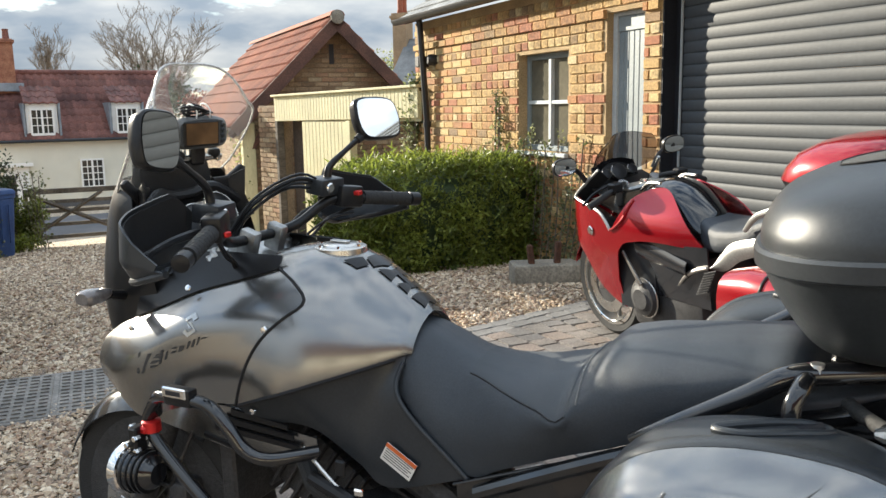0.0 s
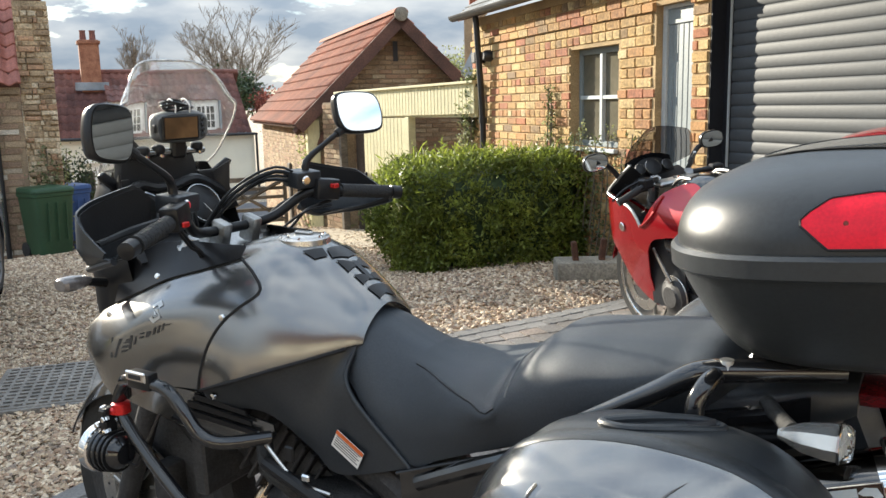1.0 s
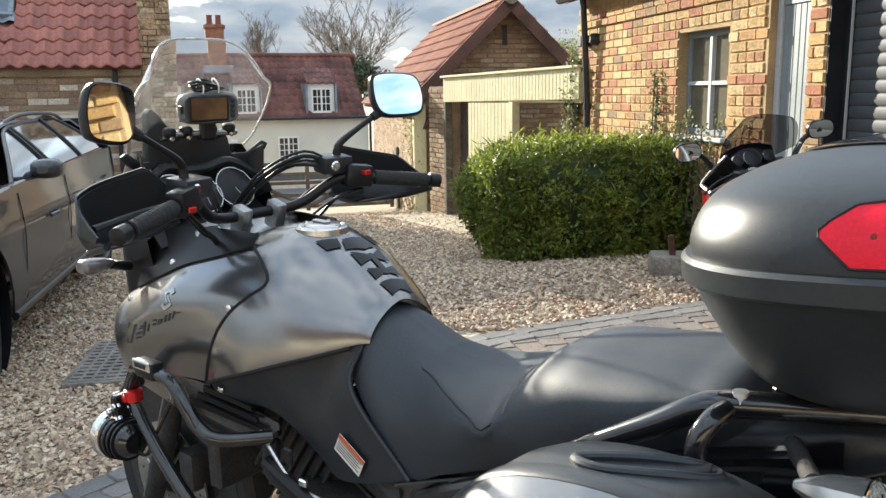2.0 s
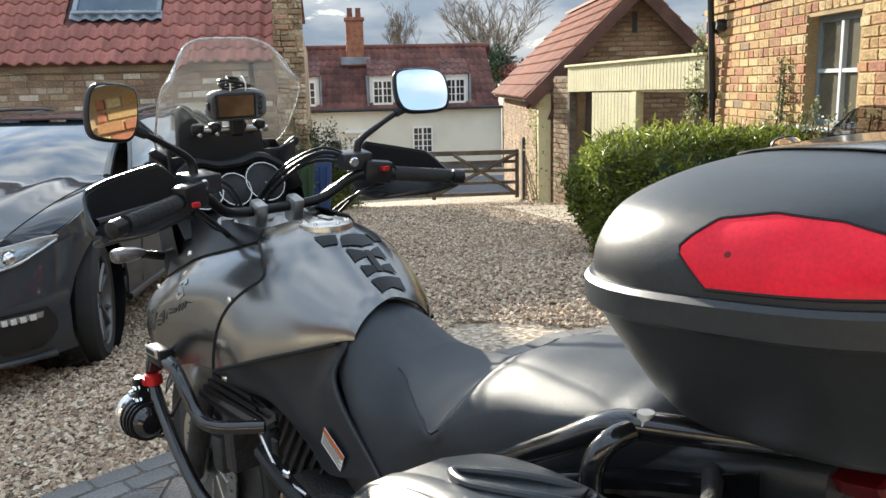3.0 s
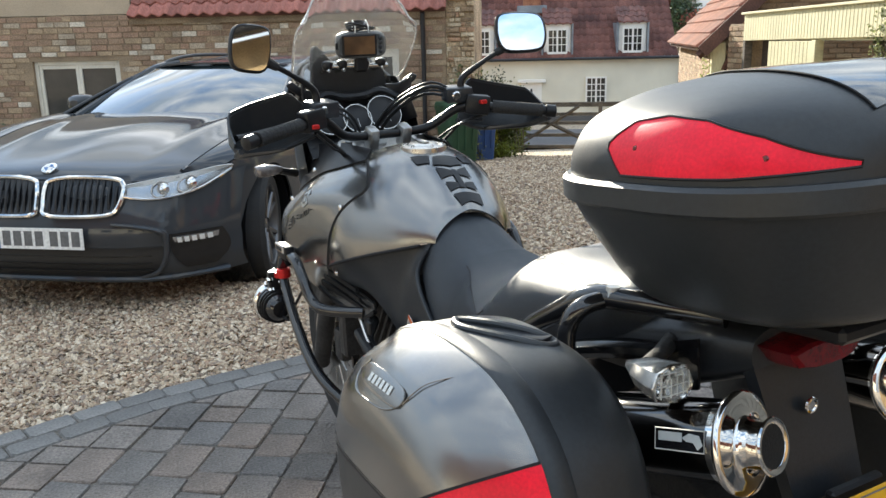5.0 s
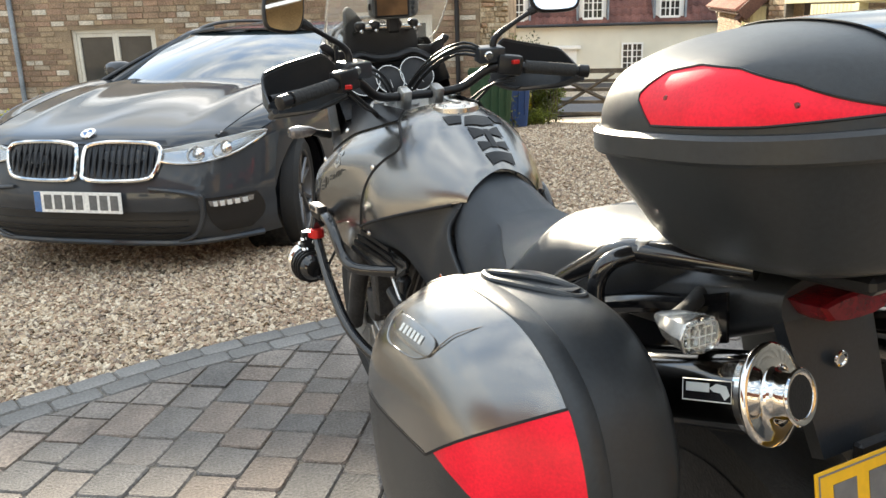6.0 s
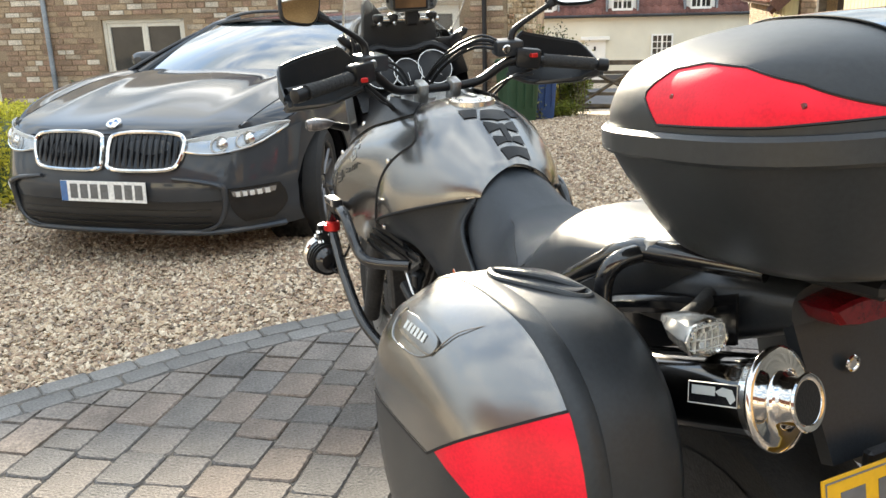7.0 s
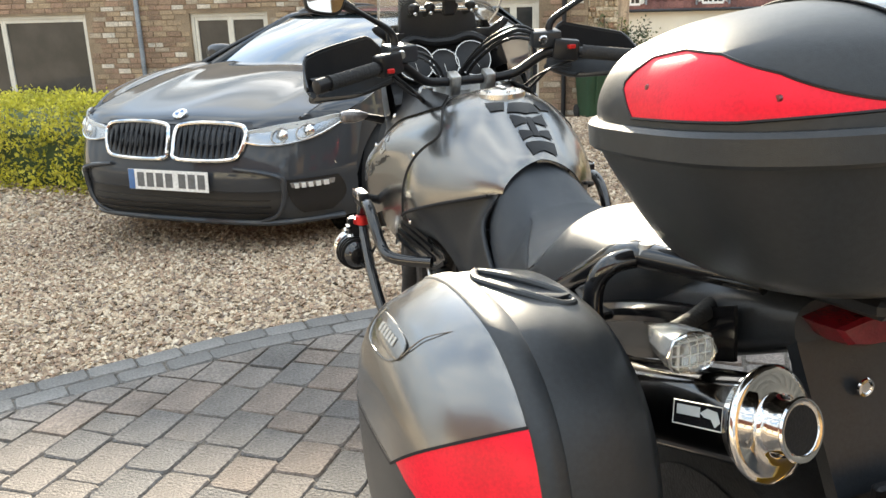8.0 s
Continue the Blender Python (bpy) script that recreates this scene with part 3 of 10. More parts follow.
for a0, a1 in ((k0 + 0.045, (k0 + k1) / 2 - 0.022), ((k0 + k1) / 2 + 0.022, k1 - 0.045)):
    part("glazing_bar", box(a0, a1, (z0 + z1) / 2 - 0.014, (z0 + z1) / 2 + 0.018, FR - 0.04, FR + 0.008, 0.003), M_GREYWHITE, win)
    for c0, c1 in ((z0 + 0.05, (z0 + z1) / 2 - 0.014), ((z0 + z1) / 2 + 0.018, z1 - 0.05)):
        part("pane", box(a0, a1, c0, c1, FR - 0.03, FR - 0.024), M_OLIVEGLASS, win)
part("sill", box(k0 - 0.02, k1 + 0.02, z0 - 0.035, z0 + 0.0, FR, 0.05, 0.006), M_GREYWHITE, win)
part("blind", box(k0 + 0.02, k1 - 0.02, z0 + 0.02, z1, -0.26, -0.25), M_CURTAIN, win)
pot = thing("white_pot", "small white pot behind the window pane", "pot", WALL_M)
part("pot", lathe([(0.0, 0.0), (0.03, 0.0), (0.042, 0.10), (0.036, 0.10), (0.028, 0.01)], pose(0.27, z0 + 0.051, -0.145, -90), 14), M_WHITE, pot)

# grey-blue plank door, set back in its reveal
dr = thing("door_1", "grey-blue ledged plank door set back in the brickwork", "door", WALL_M, kind="structure")
k0, k1, z0, z1 = DOOR
DP = -0.055
b = box(k0, k0 + 0.05, z0, z1, DP - 0.08, DP, 0.004)
box(k1 - 0.03, k1, z0, z1, DP - 0.08, DP, 0.004, b)
box(k0 + 0.05, k1 - 0.03, z1 - 0.03, z1, DP - 0.08, DP, 0.004, b)
part("frame", b, M_GREYWHITE, dr)
kk, wd = k0 + 0.05, (k1 - k0 - 0.08) / 6
part("top_rail", box(kk, k1 - 0.03, z1 - 0.14, z1 - 0.03, DP - 0.06, DP - 0.012, 0.003), M_GREYBLUE, dr)
for i in range(6):
    part("plank", box(kk + i * wd + 0.002, kk + (i + 1) * wd - 0.002, z0, z1 - 0.142, DP - 0.06, DP - 0.02, 0.005), M_GREYBLUE, dr)
part("backing", box(kk, k1 - 0.03, z0, z1 - 0.03, DP - 0.09, DP - 0.062), M_GREYBLUE, dr, "", False)

# roller shutter in its guides
gar = thing("door_2", "anthracite grey steel roller garage door, closed", "garage door", WALL_M, kind="structure")
k0, k1, z0, z1 = GARAGE
GP = -0.13
for a0, a1 in ((k0, k0 + 0.06), (k1 - 0.06, k1)):
    part("guide_rail", box(a0, a1, z0, z1, GP - 0.06, GP + 0.02, 0.004), M_GUIDE, gar)
part("guide_edge", box(k0 + 0.06, k0 + 0.066, z0, z1, GP + 0.005, GP + 0.022), M_GREYWHITE, gar)
part("guide_cover", box(k0 + 0.001, k0 + 0.012, z0, z1, GP + 0.02, -0.002), M_GUIDE, gar, "", False)
part("header", box(k0, k1, z1 - 0.05, z1 + 0.0, GP - 0.1, GP + 0.04, 0.004), M_GUIDE, gar)
SL = 0.0785
prof = smoothline([(0.0, 0.0, 0), (0.004, 0.008, 0), (0.0075, 0.028, 0), (0.0075, 0.05, 0), (0.004, 0.069, 0), (-0.002, 0.0775, 0)], 3)
slat = None
for i in range(int((z1 - 0.05 - z0) / SL) + 1):
    if slat is None:
        rings = [[Vector((x, p.y, p.x)) for p in prof] + [Vector((x, p.y, p.x - 0.012)) for p in reversed(prof)] for x in (k0 + 0.06, k1 - 0.06)]
        slat = part("slat", loft(rings), M_SHUTTER, gar)
        slat.matrix_basis = pose(0, z0, GP - 0.01)
    else:
        s2 = new("slat", slat.data)
        s2.parent = gar
        s2.matrix_basis = pose(0, z0 + i * SL, GP - 0.01)
ob = link("lintel", box(k0 - 0.15, k1 + 0.15, z1, EAVE - 0.0, -0.30, 0.012, 0.003), M_OFFWHITE, None, "", False)
ob.matrix_world = WALL_M
tagged(ob, "pale painted beam over the roller door", "lintel", kind="structure")

# ---- a neighbour's gable with its chimney, beyond the outbuilding ----
nh = thing("neighbour_house", "pale brick house gable with dark bargeboards and a tall chimney", "house", axes((-0.48, 31.36, 0), (-0.42, -0.907, 0), (0.907, -0.42, 0)))
part("wall", plate([(0, -1.6), (2.6, -1.6), (2.6, 2.15), (1.3, 3.45), (0, 2.15)], 0.25, axes((0, 0.13, 0), (1, 0, 0), (0, 0, 1))), M_BUFFRENDER, nh, "pale brick gable wall", False)
part("side_wall", box(0, 0.25, 0.26, 5.0, -1.6, 2.15), M_BUFFRENDER, nh, "", False)
part("side_wall", box(2.35, 2.6, 0.26, 5.0, -1.6, 2.15), M_BUFFRENDER, nh, "", False)
for sgn in (1, -1):
    q = lambda u, y, up: Vector((1.3 + sgn * u, y, 3.45 - u + up))
    part("roof", loft([[q(-0.02, y, 0.06), q(1.5, y, 0.06), q(1.5, y, 0.16), q(-0.02, y, 0.16)] for y in (-0.12, 5.1)]), M_SLATE, nh, "dark slate roof slope", False)
    part("bargeboard", loft([[q(0.0, y, -0.12), q(1.48, y, -0.12), q(1.48, y, 0.055), q(0.0, y, 0.055)] for y in (-0.16, -0.11)]), M_BLACKPIPE, nh, "dark bargeboard", False)
stack = part("chimney", loft([[Vector((1.3 + sx * w, -0.28 + sy_ * w, z)) for sx, sy_ in ((-1, -1), (1, -1), (1, 1), (-1, 1))] for z, w in ((-1.6, 0.26), (4.25, 0.26), (4.25, 0.30), (4.33, 0.30), (4.33, 0.34), (4.42, 0.34), (4.42, 0.29), (4.5, 0.29))]), M_SHEDBRICK, nh, "brown brick chimney stack", False)
for dy in (-0.15, 0.15):
    part("chimney_pot", lathe([(0.11, 4.5), (0.115, 4.58), (0.095, 4.62), (0.09, 4.98), (0.11, 5.0), (0.11, 5.05), (0.08, 5.05)], pose(1.3 + dy, -0.28 , 0), 14), M_TILE_ORANGE, stack, "clay chimney pot")

# ---- the tiled shed by the gate ----
SH = axes((-3.04, 13.26, 0), (0.913, 0.408, 0), (-0.408, 0.913, 0))   # x across the gable, y back along the ridge
shed = thing("tiled_shed", "small brick outbuilding with an orange tiled gable roof", "shed", SH)
SW, SZE, SZR, SL_ = 3.1, 1.11, 2.74, 6.2
SG = -0.75
part("gable_wall", plate([(0.1, SG), (SW - 0.05, SG), (SW - 0.05, SZE + 0.1), (SW / 2 + 0.02, SZR - 0.12), (0.1, SZE + 0.05)], 0.22, pose(0, 0.35, 0, 90)), M_OLDMORTAR, shed, "brown brick gable", False)
part("side_wall", box(0.02, 0.24, 0.47, SL_ - 0.1, SG - 0.2, SZE + 0.02), M_ROUGHWALL, shed, "", False)
part("side_wall", box(SW - 0.25, SW - 0.03, 0.47, SL_ - 0.1, SG - 0.2, SZE + 0.02), M_ROUGHWALL, shed, "", False)
part("corner_post", box(0.0, 0.20, 0.12, 0.34, SG, SZE - 0.02, 0.012), M_CREAM, shed, "cream painted timber corner post")
SP = math.atan2(SZR - SZE, SW / 2 + 0.12)
for sk_name, sk_bm, sk_m in (("gable_brickwork", brick_skin(0.12, SW - 0.07, SG, SZR - 0.2, 61, lambda x, z: z < SZE + 0.1 + (SZR - SZE - 0.3) * (1 - abs(x - SW / 2) / (SW / 2))), pose(0, 0.238, 0)),
                             ("side_brickwork", brick_skin(-SL_ + 0.1, -0.47, SG - 0.2, SZE, 62), pose(0.018, 0, 0, 0, 0, -90))):
    sk_ob = part(sk_name, sk_bm, M_SHEDBRICK, shed, "", False)
    sk_ob.matrix_basis = sk_m
    tagged(sk_ob, kind="stuff")
for sgn in (1, -1):
    ridge = Vector((SW / 2, 0, SZR))
    dn = Vector((-sgn * math.cos(SP), 0, -math.sin(SP)))
    nm = Vector((-sgn * math.sin(SP), 0, math.cos(SP)))
    L = (SW / 2 + 0.22) / math.cos(SP)
    b = bmesh.new()
    p = [ridge, ridge + Vector((0, SL_, 0)), ridge + Vector((0, SL_, 0)) + dn * L, ridge + dn * L]
    add(b, [q - nm * 0.02 for q in p] + [q - nm * 0.07 for q in p], [(0, 1, 2, 3), (7, 6, 5, 4), (0, 4, 5, 1), (1, 5, 6, 2), (2, 6, 7, 3), (3, 7, 4, 0)])
    part("roof_deck", b, M_TIMBER, shed, "", False)
    # courses of ribbed tiles
    b = bmesh.new()
    rows, cols = 9, int(SL_ / 0.18)
    for r in range(rows):
        for c in range(cols):
            y0 = -0.06 + c * 0.18
            s0 = L - (r + 1) * (L / rows) + 0.0
            pts = []
            for t in range(13):
                hgt = 0.045 * abs(math.sin(math.pi * t / 12))
                pts.append((y0 + 0.18 * t / 12, hgt))
            top = [ridge + Vector((0, yy, 0)) + dn * s0 + nm * (hh * 0.9) for yy, hh in pts]
            low = [ridge + Vector((0, yy, 0)) + dn * (s0 + L / rows + 0.01) + nm * (hh + 0.028) for yy, hh in pts]
            under = [q - nm * 0.03 for q in low]
            va, vb, vc = ([b.verts.new(q) for q in row] for row in (top, low, under))
            for i in range(12):
                b.faces.new((va[i], vb[i], vb[i + 1], va[i + 1]))
                b.faces.new((vb[i], vc[i], vc[i + 1], vb[i + 1]))
    o = part("roof_tiles", b, M_TILE_ORANGE, shed, "orange ribbed roof tiles", True, 50)
    tagged(o, kind="stuff")
    b = bmesh.new()
    for yy in (-0.10,):
        q0, q1 = ridge + Vector((0, yy, 0.03)), ridge + dn * (L + 0.02) + Vector((0, yy, 0.03))
        add(b, [q0, q1, q1 - nm * 0.19, q0 - nm * 0.19, q0 + Vector((0, 0.05, 0)), q1 + Vector((0, 0.05, 0)), q1 - nm * 0.19 + Vector((0, 0.05, 0)), q0 - nm * 0.19 + Vector((0, 0.05, 0))],
            [(0, 1, 2, 3), (7, 6, 5, 4), (0, 4, 5, 1), (1, 5, 6, 2), (2, 6, 7, 3), (3, 7, 4, 0)])
    part("bargeboard", b, M_TIMBER, shed, "dark stained bargeboard", False)
    b = bmesh.new()
    q0, q1 = ridge + dn * 0.35 + Vector((0, 0.0, -0.14)), ridge + dn * L + Vector((0, 0.0, -0.12))
    rod(q0, q1, 0.06, 0.06, 4, b)
    part("rafter", b, M_TIMBER, shed, "", False)
for c in range(16):
    part("ridge_tile", sheet(lambda a, q: Vector((SW / 2 + 0.12 * math.cos(math.pi * q), -0.13 + c * 0.40 + a * 0.41, SZR + 0.0 + 0.09 * math.sin(math.pi * q))), 1, 8, 0.015), M_TILE_ORANGE, shed)
part("ridge_end", lathe([(0.0, 0.03), (0.10, 0.03), (0.135, 0.015), (0.14, -0.04), (0.12, -0.06)], pose(SW / 2, -0.13, SZR - 0.02, 90) @ Matrix.Scale(0.8, 4), 20), M_STONEBLOCK, shed, "round brown ridge end tile")
part("gable_slit", box(SW / 2 - 0.06, SW / 2 + 0.02, 0.22, 0.245, 2.0, 2.32), M_GUIDE, shed, "dark slit vent", False)
part("brace", tube([(0.12, 0.2, 0.55), (0.20, 0.15, 0.75), (0.45, 0.1, 1.12)], 0.05, 6), M_TIMBER, shed)
lamp = thing("small_wall_lamp", "small box lamp on the shed's brick pier", "wall lamp", SH)
part("box", box(0.42, 0.51, 0.16, 0.236, 0.42, 0.54, 0.008), M_STONEBLOCK, lamp)

# cream boarded lean-to front between the shed and the brick outbuilding
LA, LB = Vector((-2.38, 12.55, 0)), Vector((-0.20, 9.82, 0))
LM = axes(LA, LB - LA, (0, 0, 1))
LL = (LB - LA).length
LT = thing("lean_to_front", "cream painted board front with a sliding door and open bay", "shed", LM)
# x along, y up, z towards the yard or away from it
ZS = 1 if (LM.to_3x3() @ Vector((0, 0, 1))).dot(Vector((-0.78, -0.62, 0))) > 0 else -1
nb_ = int(LL / 0.075)
for i in range(nb_):
    x0 = i * LL / nb_
    part("fascia_board", box(x0 + 0.003, x0 + LL / nb_ - 0.003, 1.12 + 0.05 * (x0 / LL), 1.47 + 0.045 * x0 / LL, ZS * 0.0, ZS * 0.03, 0.004), M_CREAM, LT)
part("fascia_back", box(0, LL, 1.13, 1.47, ZS * -0.03, ZS * -0.002), M_CREAM, LT, "", False)
part("capping", box(-0.03, LL + 0.02, 1.47, 1.50, ZS * -0.06, ZS * 0.06, 0.004), M_CREAM, LT).matrix_basis = pose(0, 0, 0, 0, 0, math.degrees(0.045 / LL))
D0, D1 = 0.78, 1.92
for i in range(12):
    x0 = D0 + i * (D1 - D0) / 12
    part("door_board", box(x0 + 0.003, x0 + (D1 - D0) / 12 - 0.003, -0.55, 1.12, ZS * -0.02, ZS * 0.018, 0.004), M_CREAM, LT)
part("door_back", box(D0, D1, -0.55, 1.12, ZS * -0.045, ZS * -0.022), M_CREAM, LT, "", False)
part("post", box(D1 + 0.01, D1 + 0.11, -0.6, 1.13, ZS * -0.08, ZS * 0.03, 0.005), M_CREAM, LT)
part("post", box(0.0, 0.07, -0.6, 1.13, ZS * -0.08, ZS * 0.03, 0.005), M_WOOD, LT)
part("latch", box(D0 + 0.03, D0 + 0.07, 0.28, 0.36, ZS * 0.018, ZS * 0.05, 0.004), M_GUIDE, LT)
part("inner_door", box(0.10, 0.78, -0.6, 1.12, ZS * -0.25, ZS * -0.21), M_WOODDARK, LT, "dark open doorway leaf", False)
part("bay_back", box(1.9, LL + 0.6, -0.6, 1.2, ZS * -1.3, ZS * -1.15), M_OLDBRICK, LT, "brick back wall of the open bay", False)
part("bay_roof", box(-0.2, LL + 0.5, 1.42, 1.46, ZS * -1.8, ZS * -0.07), M_TIMBER, LT, "", False)
part("pier", box(-0.62, -0.02, -0.62, 1.35, ZS * -0.25, ZS * -0.03), M_OLDMORTAR, LT, "brown brick pier", False)
sk_ob = part("pier_brickwork", brick_skin(-0.62, -0.02, -0.62, 1.35, 63), M_SHEDBRICK, LT, "", False)
sk_ob.matrix_basis = pose(0, 0, ZS * -0.028, 90) if ZS < 0 else Matrix(((1, 0, 0, 0), (0, 0, 1, 0), (0, -1, 0, -0.028), (0, 0, 0, 1)))
tagged(sk_ob, kind="stuff")

slab = sheet(lambda a, q: (lambda p: Vector((p.x, p.y, ground_z(p.x, p.y) + 0.012)))(LA + (LB - LA) * (a * 0.8 - 0.08) + Vector((-0.78, -0.62, 0)) * (q * 1.25 - 0.25)), 12, 6, 0.03)
tagged(link("pavement", slab, M_CONCRETE), "buff worn concrete apron before the shed doors", "pavement", kind="structure")

# ---- gate ----
GA, GB = Vector((-6.80, 13.71, -0.80)), Vector((-3.98, 15.13, -0.80))
GM = axes(GA, (GB - GA), (0, 0, 1))
GL = (GB - GA).length
gate = thing("field_gate", "weathered wooden five-bar gate with crossed braces", "gate", GM)
GH = 0.84
for i, z in enumerate((0.03, 0.24, 0.46, 0.62, GH - 0.06)):
    part("rail", box(0.04, GL - 0.04, z, z + (0.085 if i == 4 else 0.06), -0.02, 0.02, 0.006), M_WOOD, gate)
for x in (0.0, GL / 2 - 0.03, GL - 0.07):
    part("stile", box(x, x + 0.07, -0.02, GH + 0.03, -0.03, 0.03, 0.006), M_WOOD, gate)
for x0, x1 in ((0.05, GL / 2), (GL - 0.05, GL / 2)):
    part("brace", rod((x0, GH - 0.04, 0.03), (x1, 0.05, 0.03), 0.035, 0.035, 4), M_WOOD, gate, "", False)
    part("brace", rod((x0, 0.06, 0.035), ((x0 + x1) / 2 + (x1 - x0) * 0.25, GH - 0.05, 0.035), 0.03, 0.03, 4), M_WOOD, gate, "", False)
for x, h in ((-0.17, 1.15), (GL + 0.15, 1.14)):
    p = GA + (GB - GA).normalized() * x
    post = thing("gate_post", "weathered square oak gate post", "gate post", pose(p.x, p.y, -1.05, 0, 0, 27), "gate posts")
    part("shaft", box(-0.10, 0.10, -0.10, 0.10, 0, h + 0.2, 0.02), M_WOOD, post)

# ---- stone house with the tiled lean-to ----
HO = Vector((-6.359, 10.949, 0))
HM = axes(HO, (-0.857, -0.515, 0), (0, 0, 1))      # x along the front from its far corner, y up, z out
HZ = 1 if (HM.to_3x3() @ Vector((0, 0, 1))).dot(Vector((0.515, -0.857, 0))) > 0 else -1
HE = 1.65
HW1, HW2, HW3 = (5.10, 6.50, -0.75, 1.02), (8.45, 11.9, -0.75, 1.05), (0.72, 1.52, -0.65, 1.10)
house_wall = wall_with_holes("wall_house", 0, 16, -1.6, HE + 0.05, 0.3, [HW1, HW2, HW3], M_OLDMORTAR, HM if HZ > 0 else HM @ Matrix.Diagonal((1, 1, -1, 1)), "weathered brown brick and pale stone cottage wall")
HF = HM if HZ > 0 else HM @ Matrix.Diagonal((1, 1, -1, 1))
rng = random.Random(8)
b = bmesh.new()
z = -1.05
while z < HE - 0.02:
    h = rng.choice((0.066, 0.075, 0.08))
    x = -0.02 + rng.random() * 0.1
    while x < 14.5:
        w = rng.choice((0.21, 0.23, 0.24, 0.26, 0.13))
        if not any(q[0] - 0.01 < x + w and x < q[1] + 0.01 and q[2] - 0.01 < z + h and z < q[3] + 0.01 for q in (HW1, HW2, HW3)) and x < 14.5:
            t = 0.004 + 0.012 * rng.random()
            j = [rng.uniform(-0.004, 0.004) for _ in range(4)]
            add(b, [(x, z, 0), (x + w, z, 0), (x + w, z + h, 0), (x, z + h, 0), (x + 0.004 + j[0], z + 0.004, t), (x + w - 0.004 + j[1], z + 0.004 + j[2], t), (x + w - 0.004, z + h - 0.004 + j[3], t), (x + 0.004, z + h - 0.004, t)],
                [(4, 5, 6, 7), (0, 1, 5, 4), (1, 2, 6, 5), (2, 3, 7, 6), (3, 0, 4, 7)])
        x += w + 0.014
    z += h + 0.013
ob = link("house_brickwork", b, M_OLDBRICK, None, "", False)
ob.parent = house_wall
tagged(ob, kind="stuff")
# the end wall, eroded brick, higher than the lean-to
b = box(-0.42, -0.005, -1.4, 2.76, -0.6, 0.0)
box(-0.42, -0.005, -1.4, 2.0, -6.2, -0.6, 0, b)
ob = link("wall_house_end", b, M_ROUGHWALL, None, "", False)
rough_bm = bmesh.new()
rr_ = random.Random(77)
y = -0.8
while y < 2.70:
    hh = rr_.choice((0.06, 0.07, 0.075))
    x = -0.43
    while x < -0.02:
        w = rr_.choice((0.05, 0.08, 0.11, 0.2))
        d_ = 0.006 + 0.05 * rr_.random() ** 1.6
        k = rr_.uniform(0.003, 0.012)
        x1 = min(x + w, -0.006)
        add(rough_bm, [(x, y, 0), (x1, y, 0), (x1, y + hh, 0), (x, y + hh, 0), (x + k, y + k, d_), (x1 - k, y + k, d_ * rr_.uniform(0.6, 1)), (x1 - k, y + hh - k, d_), (x + k, y + hh - k, d_ * rr_.uniform(0.6, 1))],
            [(4, 5, 6, 7), (0, 1, 5, 4), (1, 2, 6, 5), (2, 3, 7, 6), (3, 0, 4, 7)])
        x += w + 0.006
    y += hh + 0.008
rough_ob = link("ragged_brick_ends", rough_bm, M_ROUGHENDS, None, "", False)
rough_ob.parent = ob
tagged(rough_ob, kind="stuff")
ob.matrix_world = HF
tagged(ob, "eroded pale brick end wall of the old house", "wall", kind="structure")
b = box(0.31, 14, -1.2, 2.7, -6.2, -5.9)
ob = link("wall_house_back", b, M_BUFFRENDER, None, "", False)
ob.matrix_world = HF
tagged(ob, "buff rendered back wall of the house", "wall", kind="structure")
b = box(4.84, 16, 1.71, 3.62, -2.3, -0.02)
ob = link("wall_house_bay", b, M_BUFFRENDER, None, "", False)
ob.matrix_world = HF
tagged(ob, "buff rendered bay beside the tiled roof", "wall", kind="structure")
# main roof, out of view: split and heights set by where sun reaches the yard
mr = thing("roof_house", "red tiled main roof of the house, out of view, shaped to shade the yard", "roof", HF, kind="structure")
part("slope", box(2.6, 16.1, 0.0, 0.08, 0.0, 3.75), M_PANTILE_FAR, mr, "", False).matrix_basis = pose(0, 2.68, -6.45, -33)
part("rear_slope", box(-0.4, 2.6, 0.0, 0.08, 0.0, 5.0), M_PANTILE_FAR, mr, "", False).matrix_basis = pose(0, 2.62, -6.45, -4.4)
part("eaves_box", box(-0.12, 0.31, 2.62, 2.74, -6.5, -6.2), M_TIMBER, mr, "", False)

# pantiled lean-to roof, each tile an S-curve
lean = thing("roof_lean_to", "red clay pantile lean-to roof with a lead-flashed skylight", "roof", HF, kind="structure")
LPITCH = radians(42)
ld, ln_ = Vector((0, math.sin(LPITCH), -math.cos(LPITCH))), Vector((0, math.cos(LPITCH), math.sin(LPITCH)))
le = Vector((0, HE + 0.03, 0.14))
b = bmesh.new()
p = [le + Vector((0.0, 0, 0)), le + Vector((4.84, 0, 0)), le + Vector((4.84, 0, 0)) + ld * 2.12, le + Vector((0.0, 0, 0)) + ld * 2.12]
add(b, p + [q - ln_ * 0.06 for q in p], [(0, 1, 2, 3), (7, 6, 5, 4), (0, 4, 5, 1), (1, 5, 6, 2), (2, 6, 7, 3), (3, 7, 4, 0)])
part("deck", b, M_PANTILE_FAR, lean, "", False)
TW, TL = 0.205, 0.27
SKY = (1.70, 2.82, 1.03, 2.13)


